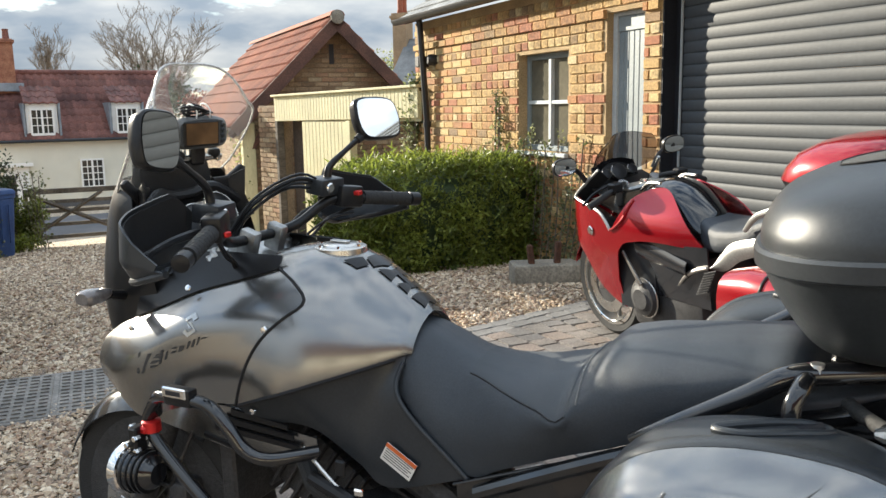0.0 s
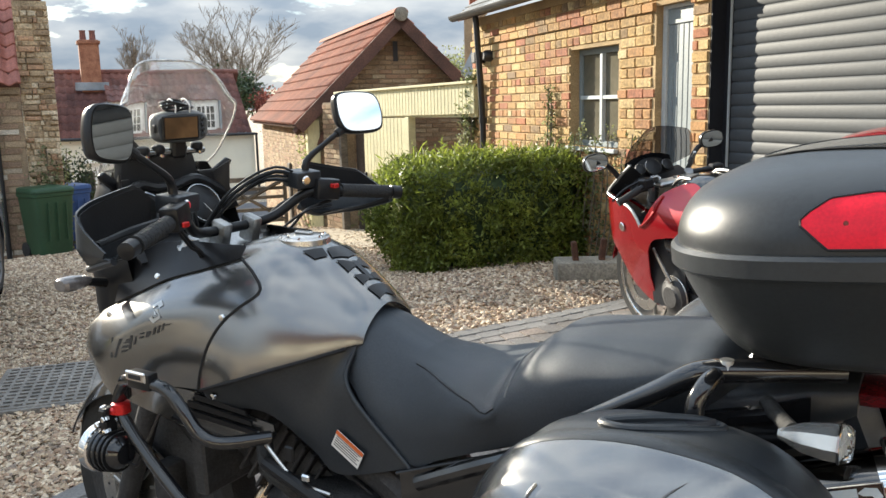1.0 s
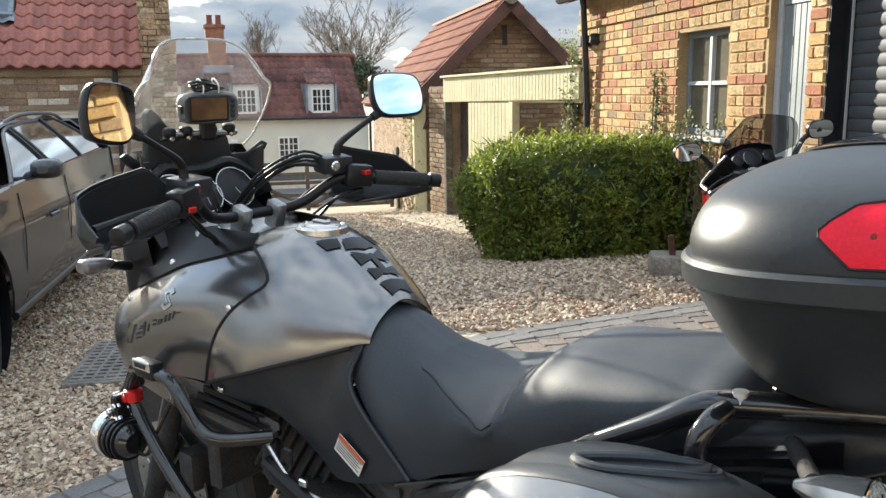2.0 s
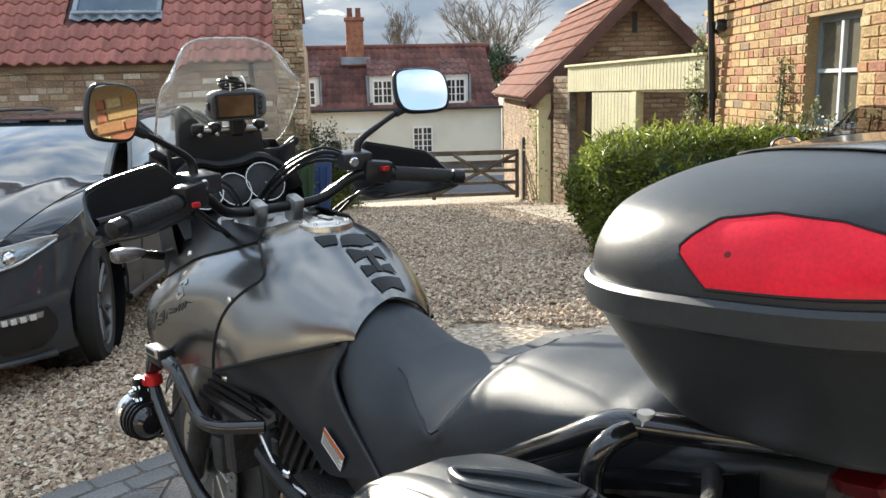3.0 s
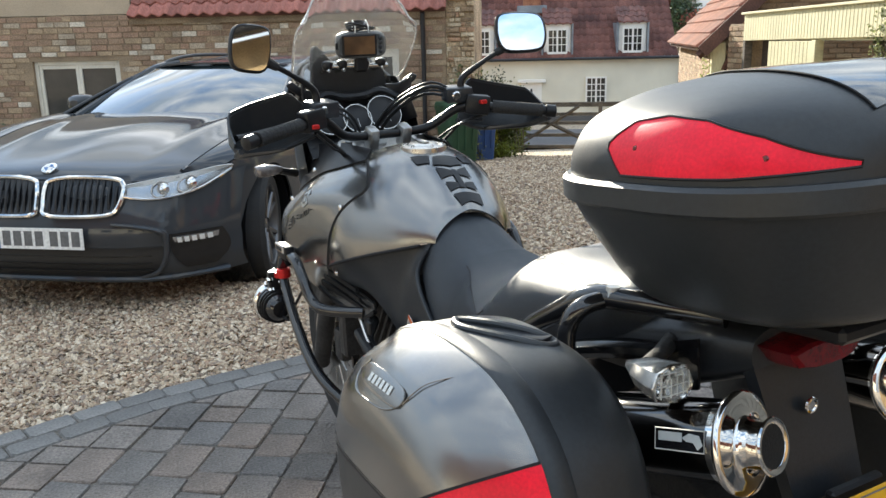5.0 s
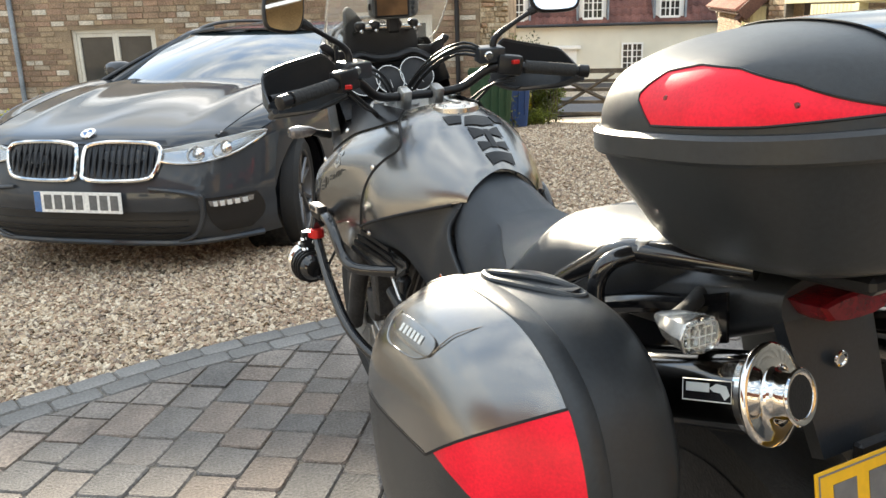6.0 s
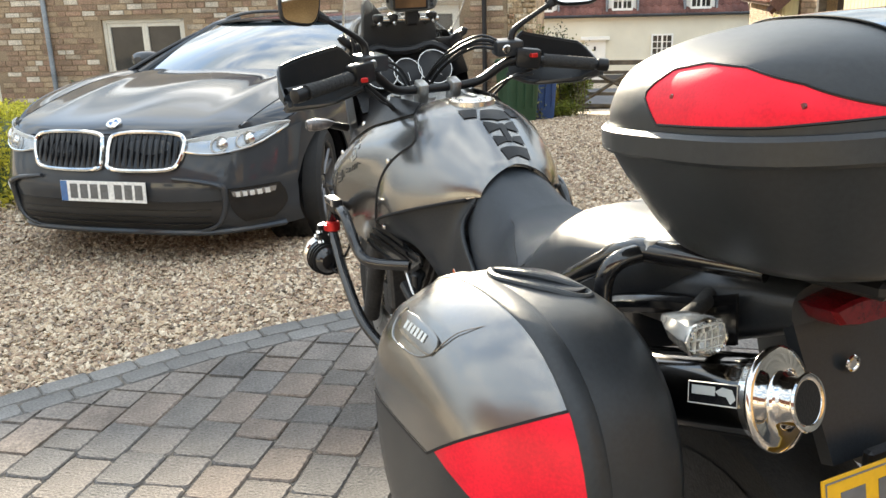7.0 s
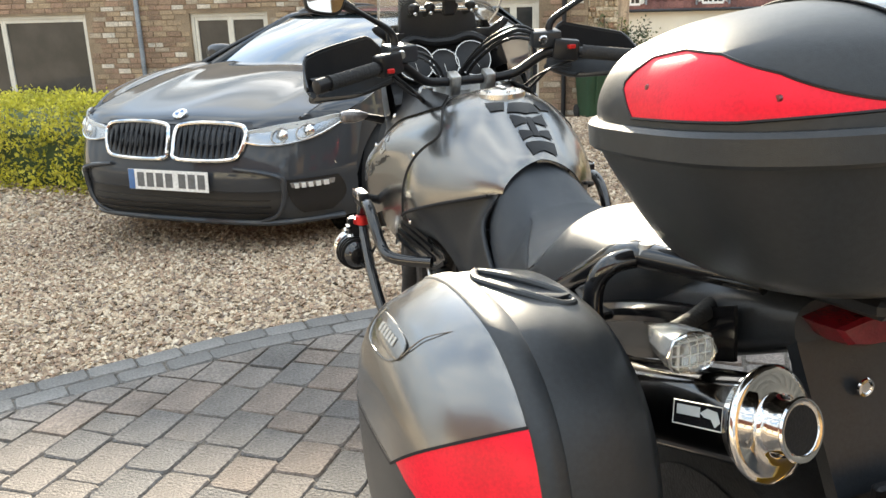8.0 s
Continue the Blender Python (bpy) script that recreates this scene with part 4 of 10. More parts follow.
def pantile_mesh():
    q = bmesh.new()
    rows_ = []
    for s, lift in ((0.0, 0.03), (0.012, 0.036), (TL + 0.05, 0.006)):
        rows_.append([Vector((x * TW / 10, 0, 0)) + ld * s + ln_ * (lift + 0.026 * math.sin(2 * math.pi * x / 10 + 0.4)) for x in range(12)])
    vs_ = [[q.verts.new(v) for v in r] for r in rows_]
    front = [q.verts.new(v - ln_ * 0.016) for v in rows_[0]]
    for a_, c_ in zip(vs_, vs_[1:]):
        for i in range(11):
            q.faces.new((a_[i], a_[i + 1], c_[i + 1], c_[i]))
    for i in range(11):
        q.faces.new((front[i], front[i + 1], vs_[0][i + 1], vs_[0][i]))
    me = bpy.data.meshes.new("pantile")
    for f in q.faces:
        f.smooth = True
    q.to_mesh(me)
    q.free()
    me.materials.append(M_PANTILE)
    return me


tile_me = pantile_mesh()
rng = random.Random(4)
for r in range(8):
    for c in range(25):
        x, s = -0.02 + c * 0.2, r * TL
        if x + TW > 4.86 or (SKY[0] - 0.12 < x + 0.1 < SKY[1] + 0.12 and SKY[2] - 0.16 < s + 0.13 < SKY[3]):
            continue
        o = new("pantile", tile_me)
        o.parent = lean
        o.matrix_basis = Matrix.Translation(le + Vector((x, 0, 0)) + ld * (s - 0.05) + ln_ * (0.014 + rng.uniform(-0.003, 0.003))) @ pose(0, 0, 0, rng.uniform(-0.8, 0.8), rng.uniform(-0.8, 0.8), 0)
part("eaves_board", box(-0.0, 4.84, HE - 0.10, HE + 0.0, 0.02, 0.06), M_OLDMORTAR, lean, "", False)
sk = thing("skylight", "lead-flashed roof window in the pantiles", "skylight", HF @ Matrix(((1, 0, 0, 0), (0, ld.y, ln_.y, le.y), (0, ld.z, ln_.z, le.z), (0, 0, 0, 1))))
part("flashing", sheet(lambda a, q: Vector((SKY[0] - 0.09 + a * (SKY[1] - SKY[0] + 0.18), SKY[2] - 0.16 + q * 0.2, 0.055 + 0.022 * math.sin(a * 40))), 60, 4, 0.006), M_LEAD, sk)
b = box(SKY[0] - 0.07, SKY[0], SKY[2], SKY[3], 0.0, 0.10, 0.008)
box(SKY[1], SKY[1] + 0.07, SKY[2], SKY[3], 0.0, 0.10, 0.008, b)
box(SKY[0] - 0.07, SKY[1] + 0.07, SKY[2] - 0.06, SKY[2], 0.0, 0.10, 0.008, b)
box(SKY[0] - 0.07, SKY[1] + 0.07, SKY[3], SKY[3] + 0.08, 0.0, 0.10, 0.008, b)
part("frame", b, M_LEAD, sk)
part("pane", box(SKY[0], SKY[1], SKY[2], SKY[3], 0.04, 0.07), M_SKYLIGHT, sk)
hp_ = thing("house_downpipe", "black downpipe on the stone house", "downpipe", HF, kind="structure")
part("pipe", tube([(0.34, HE - 0.02, 0.1), (0.34, HE - 0.15, 0.07), (0.34, 0.4, 0.06), (0.34, -1.0, 0.06)], 0.035, 10), M_BLACKPIPE, hp_)
hp2 = thing("house_downpipe", "grey-blue downpipe between the house windows", "downpipe", HF, kind="structure")
part("pipe", tube([(7.41, HE - 0.02, 0.06), (7.41, 0.4, 0.06), (7.41, -1.2, 0.06)], 0.04, 10), M_LEAD, hp2)


def casement(name, q, leaves, label, frame_mat, bars=True):
    w = thing(name, label, "window", HF, kind="structure")
    x0, x1, z0, z1 = q
    b_ = box(x0, x0 + 0.06, z0, z1, -0.14, -0.05, 0.005)
    box(x1 - 0.06, x1, z0, z1, -0.14, -0.05, 0.005, b_)
    box(x0 + 0.06, x1 - 0.06, z1 - 0.06, z1, -0.14, -0.05, 0.005, b_)
    box(x0 + 0.06, x1 - 0.06, z0, z0 + 0.06, -0.14, -0.05, 0.005, b_)
    part("frame", b_, frame_mat, w)
    lw = (x1 - x0 - 0.12) / leaves
    for i in range(leaves):
        a0, a1 = x0 + 0.06 + i * lw, x0 + 0.06 + (i + 1) * lw
        b_ = box(a0, a0 + 0.05, z0 + 0.06, z1 - 0.06, -0.13, -0.07, 0.004)
        box(a1 - 0.05, a1, z0 + 0.06, z1 - 0.06, -0.13, -0.07, 0.004, b_)
        box(a0 + 0.05, a1 - 0.05, z1 - 0.12, z1 - 0.06, -0.13, -0.07, 0.004, b_)
        box(a0 + 0.05, a1 - 0.05, z0 + 0.06, z0 + 0.12, -0.13, -0.07, 0.004, b_)
        if bars:
            box(a0 + 0.05, a1 - 0.05, (z0 + z1) / 2 + 0.02, (z0 + z1) / 2 + 0.04, -0.12, -0.075, 0.003, b_)
        sash = part("sash", b_, frame_mat, w)
        part("pane", box(a0 + 0.05, a1 - 0.05, z0 + 0.12, z1 - 0.12, -0.11, -0.10), M_WINDOW, sash)
    return w


casement("window_2", HW1, 2, "off-white two-leaf casement in the brick wall", M_OFFWHITE)
casement("window_3", HW2, 2, "wide off-white casement with a timber head above the hedge", M_OFFWHITE, False)
casement("door_3", HW3, 2, "off-white glazed double door of the house", M_OFFWHITE)

# ---- the rendered cottage over the road ----
CO = Vector((-13.8, 23.45, 0))
CM = axes(CO, (0.867, 0.498, 0), (-0.498, 0.867, 0))   # x along its front, y back, z up
cot = thing("cottage", "cream rendered cottage with a red pantile roof and dormers", "house", CM)
CZ0, CE, CR = -1.75, 0.52, 2.53
CL0, CL1, CD = -6.0, 6.42, 5.0
part("wall", box(CL0, CL1, 0.0, 0.3, CZ0, CE), M_RENDER, cot, "cream rendered front", False)
part("wall", box(CL0, CL0 + 0.3, 0.3, CD, CZ0, CE), M_RENDER, cot, "", False)
part("wall", box(CL1 - 0.3, CL1, 0.3, CD, CZ0, CE), M_RENDER, cot, "", False)
part("wall", box(CL0, CL1, CD, CD + 0.3, CZ0, CE), M_RENDER, cot, "", False)
b = bmesh.new()
RUN2 = 2.6
rs_, rc_ = (CR - CE), RUN2
for c in range(int((CL1 - CL0 + 0.2) / 0.23)):
    for r in range(9):
        x0 = CL0 - 0.1 + c * 0.23
        for t in range(3):
            pass
        a0, a1 = r / 9, (r + 1) / 9 + 0.008
        row0 = [Vector((x0 + 0.235 * t / 4, -0.15 + rc_ * a0, CE + rs_ * a0 + 0.045 + 0.028 * math.sin(2 * math.pi * t / 4 + 0.5))) for t in range(5)]
        row1 = [Vector((x0 + 0.235 * t / 4, -0.15 + rc_ * a1, CE + rs_ * a1 + 0.015 + 0.028 * math.sin(2 * math.pi * t / 4 + 0.5))) for t in range(5)]
        v0, v1 = [b.verts.new(v) for v in row0], [b.verts.new(v) for v in row1]
        v2 = [b.verts.new(v - Vector((0, 0, 0.03))) for v in row0]
        for t in range(4):
            b.faces.new((v0[t], v0[t + 1], v1[t + 1], v1[t])), b.faces.new((v2[t], v2[t + 1], v0[t + 1], v0[t]))
o = part("roof_tiles", b, M_PANTILE_FAR, cot, "dark red weathered pantiles", True, 60)
tagged(o, kind="stuff")
part("roof", plate([(CL0 - 0.1, -0.13), (CL0 - 0.1, CD + 0.4), (CL1 + 0.1, CD + 0.4), (CL1 + 0.1, -0.13)], 0.04, None), M_TIMBER, cot, "", False).matrix_basis = pose(0, 0, CE - 0.02)
part("roof_back", box(CL0 - 0.1, CL1 + 0.1, 0, 3.3, -0.08, 0), M_PANTILE_FAR, cot, "", False).matrix_basis = pose(0, RUN2 - 0.15, CR + 0.03, -37.7)
for c in range(40):
    part("ridge_tile", rod((CL0 - 0.1 + c * 0.315, RUN2 - 0.15, CR + 0.02), (CL0 - 0.1 + c * 0.315 + 0.318, RUN2 - 0.15, CR + 0.02), 0.095, 0.09, 10), M_PANTILE_FAR, cot)
part("gutter", rod((CL0, -0.2, CE - 0.02), (CL1, -0.2, CE - 0.02), 0.045, 0.045, 8), M_BLACKPIPE, cot)
part("downpipe", rod((CL1 + 0.05, -0.12, CE), (CL1 + 0.05, -0.12, CZ0), 0.04, 0.04, 8), M_BLACKPIPE, cot)
part("dark_plinth", box(CL0, CL1, -0.03, -0.003, CZ0, CZ0 + 0.45), M_TARMAC, cot, "", False)
for x, y, w in ((1.80, 1.75, 0.58),):
    ch = part("chimney", box(x - w / 2, x + w / 2, y - 0.25, y + 0.35, 1.9, 3.5, 0.01), M_CHIMNEY, cot, "orange brick chimney stack")
    part("chimney_cap", box(x - w / 2 - 0.05, x + w / 2 + 0.05, y - 0.3, y + 0.4, 3.38, 3.47, 0.01), M_CHIMNEY, ch)
    part("lead_apron", box(x - w / 2 - 0.2, x + w / 2 + 0.2, y - 0.33, y - 0.26, 1.95, 2.2, 0.01), M_LEAD, ch)
    for dx in (-0.14, 0.14):
        part("chimney_pot", lathe([(0.10, 3.5), (0.085, 3.75), (0.10, 3.8), (0.07, 3.8)], pose(x + dx, y + 0.05, 0), 12), M_PANTILE_FAR, ch)


def small_window(x0, x1, z0, z1, y, cols, rows__, parent):
    w = part("window", box(x0, x1, y - 0.05, y - 0.02, z0, z1), M_WINDOW, parent, "", False)
    b_ = box(x0 - 0.05, x0, y - 0.09, y - 0.0, z0 - 0.05, z1 + 0.05)
    box(x1, x1 + 0.05, y - 0.09, y, z0 - 0.05, z1 + 0.05, 0, b_)
    box(x0, x1, y - 0.09, y, z1, z1 + 0.05, 0, b_)
    box(x0 - 0.03, x1 + 0.03, y - 0.11, y, z0 - 0.07, z0, 0, b_)
    for i in range(1, cols):
        xx = x0 + (x1 - x0) * i / cols
        t = 0.028 if 2 * i == cols else 0.012
        box(xx - t, xx + t, y - 0.08, y - 0.05, z0, z1, 0, b_)
    for i in range(1, rows__):
        zz = z0 + (z1 - z0) * i / rows__
        box(x0, x1, y - 0.077, y - 0.051, zz - 0.012, zz + 0.012, 0, b_)
    part("frame", b_, M_WHITE, w, "", False)
    return w


for x in (0.15, 2.58, 4.93):
    d_ = part("dormer", box(x - 0.42, x + 0.42, 0.06, 1.3, CE + 0.12, CE + 1.05), M_WHITE, cot, "white dormer cheeks", False)
    small_window(x - 0.27, x + 0.27, CE + 0.2, CE + 0.86, 0.06, 4, 3, d_)
    b = bmesh.new()
    for c in range(4):
        for r in range(3):
            z_a, z_b = CE + 1.05 + r * 0.17, CE + 1.05 + (r + 1) * 0.17
            row0 = [Vector((x - 0.46 + c * 0.23 + 0.23 * t / 4, -0.06 + r * 0.42, z_a + 0.04 + 0.025 * math.sin(2 * math.pi * t / 4))) for t in range(5)]
            row1 = [Vector((x - 0.46 + c * 0.23 + 0.23 * t / 4, -0.06 + (r + 1) * 0.42, z_b + 0.02 + 0.025 * math.sin(2 * math.pi * t / 4))) for t in range(5)]
            loft([row0, row1], False, False, b)
            loft([[v - Vector((0, 0, 0.04)) for v in row0], row0], False, False, b)
    part("dormer_roof", b, M_PANTILE_FAR, d_)
    for s_ in (-0.5, 0.44):
        part("dormer_cheek", box(x + s_, x + s_ + 0.06, -0.02, 1.3, CE + 0.1, CE + 1.06), M_LEAD, d_, "grey lead cheek", False)
small_window(3.54, 4.10, -0.88, -0.12, 0.0, 4, 4, cot)
dd = part("front_door", box(1.45, 2.10, -0.05, -0.002, CZ0, -0.22), M_WHITE, cot, "white front door", False)
part("door_hood", box(1.33, 2.22, -0.2, -0.003, -0.22, -0.12, 0.01), M_WHITE, dd)
part("knocker", box(1.74, 1.80, -0.07, -0.051, -0.55, -0.42), M_GUIDE, dd)
small_window(-1.6, -1.05, -0.88, -0.12, 0.0, 4, 4, cot)

# rendered house added out of view behind the camera to close the yard
back = thing("yard_house", "unseen cream rendered house added across the yard", "house", pose(2.0, -10.5, 0))
part("wall", box(-7, 9, -4, 0, -0.3, 2.8), M_RENDER, back, "", False)
part("roof", plate([(-7.3, 0), (9.3, 0), (9.3, 3.2), (-7.3, 3.2)], 0.1, pose(0, 0.3, 2.7, 45)), M_PANTILE_FAR, back, "", False).matrix_basis = pose(0, 0, 0, 0, 0, 0)
for x in (-4.5, -0.5, 3.5):
    small_window(x, x + 1.2, 0.9, 2.1, -0.0, 2, 2, back).matrix_basis = pose(0, 0.1, 0)

# ---- vehicle materials ----
M_SILVER = mat("grey_silver_metallic_paint", (0.232, 0.229, 0.222), 0.25, 0.92, 0.04, 3, None, 0.03, 400, 0.0, 500, coat=0.35, rvar=0.02)
M_DARKPLASTIC = mat("dark_grey_plastic", (0.022, 0.025, 0.029), 0.32, 0, 0.15, 5, None, 0.08, 200, 0.06, 400)
M_BLACKPLASTIC = mat("black_plastic", (0.012, 0.012, 0.013), 0.31, 0, 0.2, 6, None, 0.1, 200, 0.05, 400)
for m_, k in ((M_BLACKPLASTIC, 0.28), (M_DARKPLASTIC, 0.4)):
    m_.node_tree.nodes["Principled BSDF"].inputs["Specular IOR Level"].default_value = k
M_GLOSSBLACK = mat("gloss_black_paint", (0.008, 0.008, 0.009), 0.14, 0, 0.2, 6, None, 0.05, 200, 0.0, 400, coat=0.6, rvar=0.03)
M_MATTBLACK = mat("matt_black_lining", (0.006, 0.006, 0.007), 0.8, 0, 0.2, 6, None, 0.1, 200, 0.1, 300)
M_SMOKELENS = mat("smoked_indicator_lens", (0.13, 0.115, 0.11), 0.18, 0.1, 0.15, 30, None, 0.1, 150, 0.05, 260, coat=0.6)
M_BLACKCHROME = mat("black_chrome", (0.11, 0.105, 0.10), 0.10, 1.0, 0.08, 6, None, 0.03, 200, 0, 100, rvar=0.03)
M_SHELL = mat("pale_silver_shell", (0.66, 0.65, 0.62), 0.22, 0.75, 0.06, 20, None, 0.03, 150, 0.0, 200)
M_LENSRIB = mat("lens_rib", (0.72, 0.72, 0.70), 0.12, 0.0, 0.05, 20)
# soot, darkened further to put the pipe's inner shade into the colour
M_BORE = mat("soot_and_bore_shade", (0.006, 0.0055, 0.005), 0.9, 0, 0.2, 20, None, 0.2, 200, 0.2, 300)
M_VINYL = mat("black_seat_vinyl", (0.038, 0.044, 0.052), 0.45, 0, 0.15, 6, None, 0.08, 300, 0.22, 700, rvar=0.06)
M_MESHVINYL = mat("textured_seat_vinyl", (0.046, 0.052, 0.059), 0.60, 0, 0.1, 6, None, 0.06, 500, 0.16, 420, rvar=0.05)
M_BOX = mat("satin_black_luggage_plastic", (0.023, 0.026, 0.029), 0.36, 0, 0.12, 4, None, 0.08, 160, 0.12, 900, rvar=0.06)
for soft_mat in (M_BOX, M_VINYL, M_MESHVINYL, M_DARKPLASTIC):
    soft_mat.node_tree.nodes["Principled BSDF"].inputs["Specular IOR Level"].default_value = 0.4
for m_ in (M_VINYL, M_MESHVINYL):
    m_.node_tree.nodes["Principled BSDF"].inputs["Specular IOR Level"].default_value = 0.32
M_PIPING = mat("pale_piping", (0.11, 0.11, 0.105), 0.6, 0, 0.1, 6)
M_RUBBER = mat("tyre_rubber", (0.018, 0.018, 0.018), 0.8, 0, 0.2, 6, None, 0.1, 120, 0.3, 200)
M_CHROME = mat("polished_chrome", (0.78, 0.76, 0.73), 0.07, 1.0, 0.04, 5, None, 0.02, 100, 0, 100, rvar=0.03)
M_ALLOY = mat("cast_alloy", (0.42, 0.42, 0.41), 0.38, 0.9, 0.12, 8, None, 0.08, 120, 0.15, 250)
M_STEEL = mat("brushed_steel", (0.55, 0.53, 0.50), 0.28, 1.0, 0.1, 8, None, 0.06, 200, 0.05, 300)
M_ENGINE = mat("dark_engine_castings", (0.05, 0.05, 0.052), 0.55, 0.5, 0.25, 9, None, 0.15, 120, 0.3, 200)
M_REFLECTOR = mat("red_reflector_plastic", (0.78, 0.012, 0.034), 0.30, 0, 0.12, 12, None, 0.06, 260, 0.04, 420, rvar=0.04)
M_REFLECTOR.node_tree.nodes["Principled BSDF"].inputs["Specular IOR Level"].default_value = 0.25
M_REDCLIP = mat("red_anodised", (0.55, 0.02, 0.02), 0.3, 0.5, 0.1, 10)
M_TAIL = mat("smoked_red_lens", (0.13, 0.006, 0.010), 0.15, 0, 0.2, 20, None, 0.1, 200, 0.1, 300, coat=0.5)
M_LENS = mat("clear_indicator_lens", (0.55, 0.53, 0.50), 0.16, 0.35, 0.15, 30, None, 0.25, 150, 0.5, 260)
M_MIRROR = mat("mirror_glass", (0.86, 0.88, 0.89), 0.015, 1.0, 0.0, 3, None, 0.0, 50, 0, 50, rvar=0.0)
M_SCREEN = glass("clear_screen", (0.96, 0.97, 0.97), 0.0, 1.38)
M_SCREEN.node_tree.nodes["Principled BSDF"].inputs["Transmission Weight"].default_value = 0.93
M_LAMPGLASS = glass("lamp_glass", (0.93, 0.95, 0.96), 0.01, 1.3)
M_NAVGREY = mat("grey_armoured_rubber", (0.085, 0.088, 0.088), 0.45, 0, 0.1, 10, None, 0.08, 150, 0.1, 300)
# blue-grey put into the dial colour for what its glass reflects
M_DIAL = mat("dial_glass_reflection", (0.17, 0.19, 0.24), 0.16, 0, 0.2, 20, None, 0.1, 100, 0, 100)
M_BEZEL = mat("bezel_metal", (0.50, 0.49, 0.46), 0.22, 1.0, 0.1, 30, None, 0.05, 200)
M_LCD = mat("navigation_display", (0.09, 0.048, 0.022), 0.25, 0, 0.2, 10, (0.15, 0.08, 0.035), 0.05, 60)
M_LABELWHITE = mat("white_label", (0.72, 0.71, 0.68), 0.5, 0, 0.04, 20, None, 0.02, 100)
M_ORANGE = mat("orange_label_band", (0.62, 0.13, 0.03), 0.5, 0, 0.05, 20)
M_INK = mat("grey_print", (0.12, 0.12, 0.12), 0.6, 0, 0.1, 20)
M_DECAL = mat("dark_decal", (0.03, 0.03, 0.032), 0.35, 0, 0.1, 10)
M_YELLOWPLATE = mat("yellow_number_plate", (0.72, 0.40, 0.015), 0.35, 0, 0.05, 10, None, 0.03, 100)
M_GOLD = mat("heat_tinted_steel", (0.52, 0.36, 0.20), 0.16, 1.0, 0.25, 9, (0.70, 0.62, 0.52), 0.05, 100)

# ---- grey touring motorcycle ----
# x forward from near the rear axle, y to the bike's left, z up
BIKE_M = pose(0.593, 1.477, 0, 0, 0, 153) @ pose(0, 0, 0, -1.5)
bike = thing("touring_motorcycle", "grey-silver touring motorcycle with luggage, parked on block paving", "motorcycle", BIKE_M)


def tank_ring(x, c, top, zc, w, bot):
    """A cross-section of the tank: a gently domed deck, a crease, and flanks that flare out below."""
    half = [(c * k / 8, top - (top - zc) * (k / 8) ** 2.2) for k in range(9)]
    half += [(c + (w - c) * (1 - (1 - k / 10) ** 2.5), zc + (bot - zc) * k / 10) for k in range(1, 11)]
    half += [(w * 0.93, bot - 0.008), (w * 0.6, bot - 0.012)]
    return [Vector((x, y, z)) for y, z in half] + [Vector((x, -y, z)) for y, z in reversed(half[1:])]


TANK = [(1.03, 0.150, 0.965, 0.915, 0.210, 0.705), (0.97, 0.165, 0.998, 0.930, 0.219, 0.718), (0.90, 0.166, 1.014, 0.938, 0.228, 0.744), (0.83, 0.160, 1.016, 0.933, 0.222, 0.768),
        (0.76, 0.142, 0.992, 0.918, 0.193, 0.791), (0.69, 0.113, 0.948, 0.892, 0.150, 0.812), (0.65, 0.094, 0.918, 0.874, 0.118, 0.824), (0.632, 0.084, 0.904, 0.864, 0.102, 0.828), (0.620, 0.074, 0.892, 0.855, 0.090, 0.828)]


def roundness(c, top, zc, w, bot):
    """The power of the rounded section that passes through the deck's edge (c, zc)."""
    lo, hi = 1.1, 4.0
    for _ in range(24):
        mid = (lo + hi) / 2
        lo, hi = (mid, hi) if (c / w) ** mid + ((zc - bot) / (top - bot)) ** mid > 1 else (lo, mid)
    return lo


TANK_POWER = [(q[0], roundness(*q[1:])) for q in reversed(TANK)]
# where the tank ends against the fairing: u runs from the middle of the deck (0) over its edge (1) to the lower rim (2)
SEAM_X = [(0.0, 1.0), (0.4, 0.955), (0.65, 0.903), (0.85, 0.846), (0.96, 0.822), (1.06, 0.822), (1.16, 0.840), (1.4, 0.882), (2.0, 0.955)]


def tank_skin(x, u):
    """A point of the tank's left skin: one rounded section from the middle of the deck to the lower rim."""
    c, top, _, w, bot = (curve_at([(q[0], q[n]) for q in reversed(TANK)], x) for n in range(1, 6))
    k = curve_at(TANK_POWER, x)
    edge_ = math.asin(min(1.0, (c / w) ** (k / 2)))
    t = (2 * edge_ - math.pi / 4) * u + (math.pi / 4 - edge_) * u * u
    return Vector((x, w * max(0.0, math.sin(t)) ** (2 / k), bot + (top - bot) * max(0.0, math.cos(t)) ** (2 / k)))


def tank_grid(a, c):
    u = 4 * c - 2
    p = tank_skin(0.62 + a * (curve_at(SEAM_X, abs(u)) - 0.003 - 0.62), abs(u))
    return Vector((p.x, math.copysign(p.y, u), p.z))


tank = part("fuel_tank", sheet(tank_grid, 44, 96, 0.003), M_SILVER, bike, "grey-silver metallic fuel tank", True, 60)
cap = part("filler_cap", lathe([(0.0, 0.009), (0.030, 0.009), (0.035, 0.007), (0.037, 0.004), (0.050, 0.0045), (0.055, 0.002), (0.057, -0.012)], pose(0.835, 0, 1.0105, 0, -1, 0), 36), M_STEEL, tank, "brushed steel filler cap")
part("cap_flap", box(-0.022, 0.022, -0.007, 0.007, 0.0, 0.006, 0.002), M_ALLOY, cap).matrix_basis = pose(0.835, 0, 1.0195, 0, -1, 0)
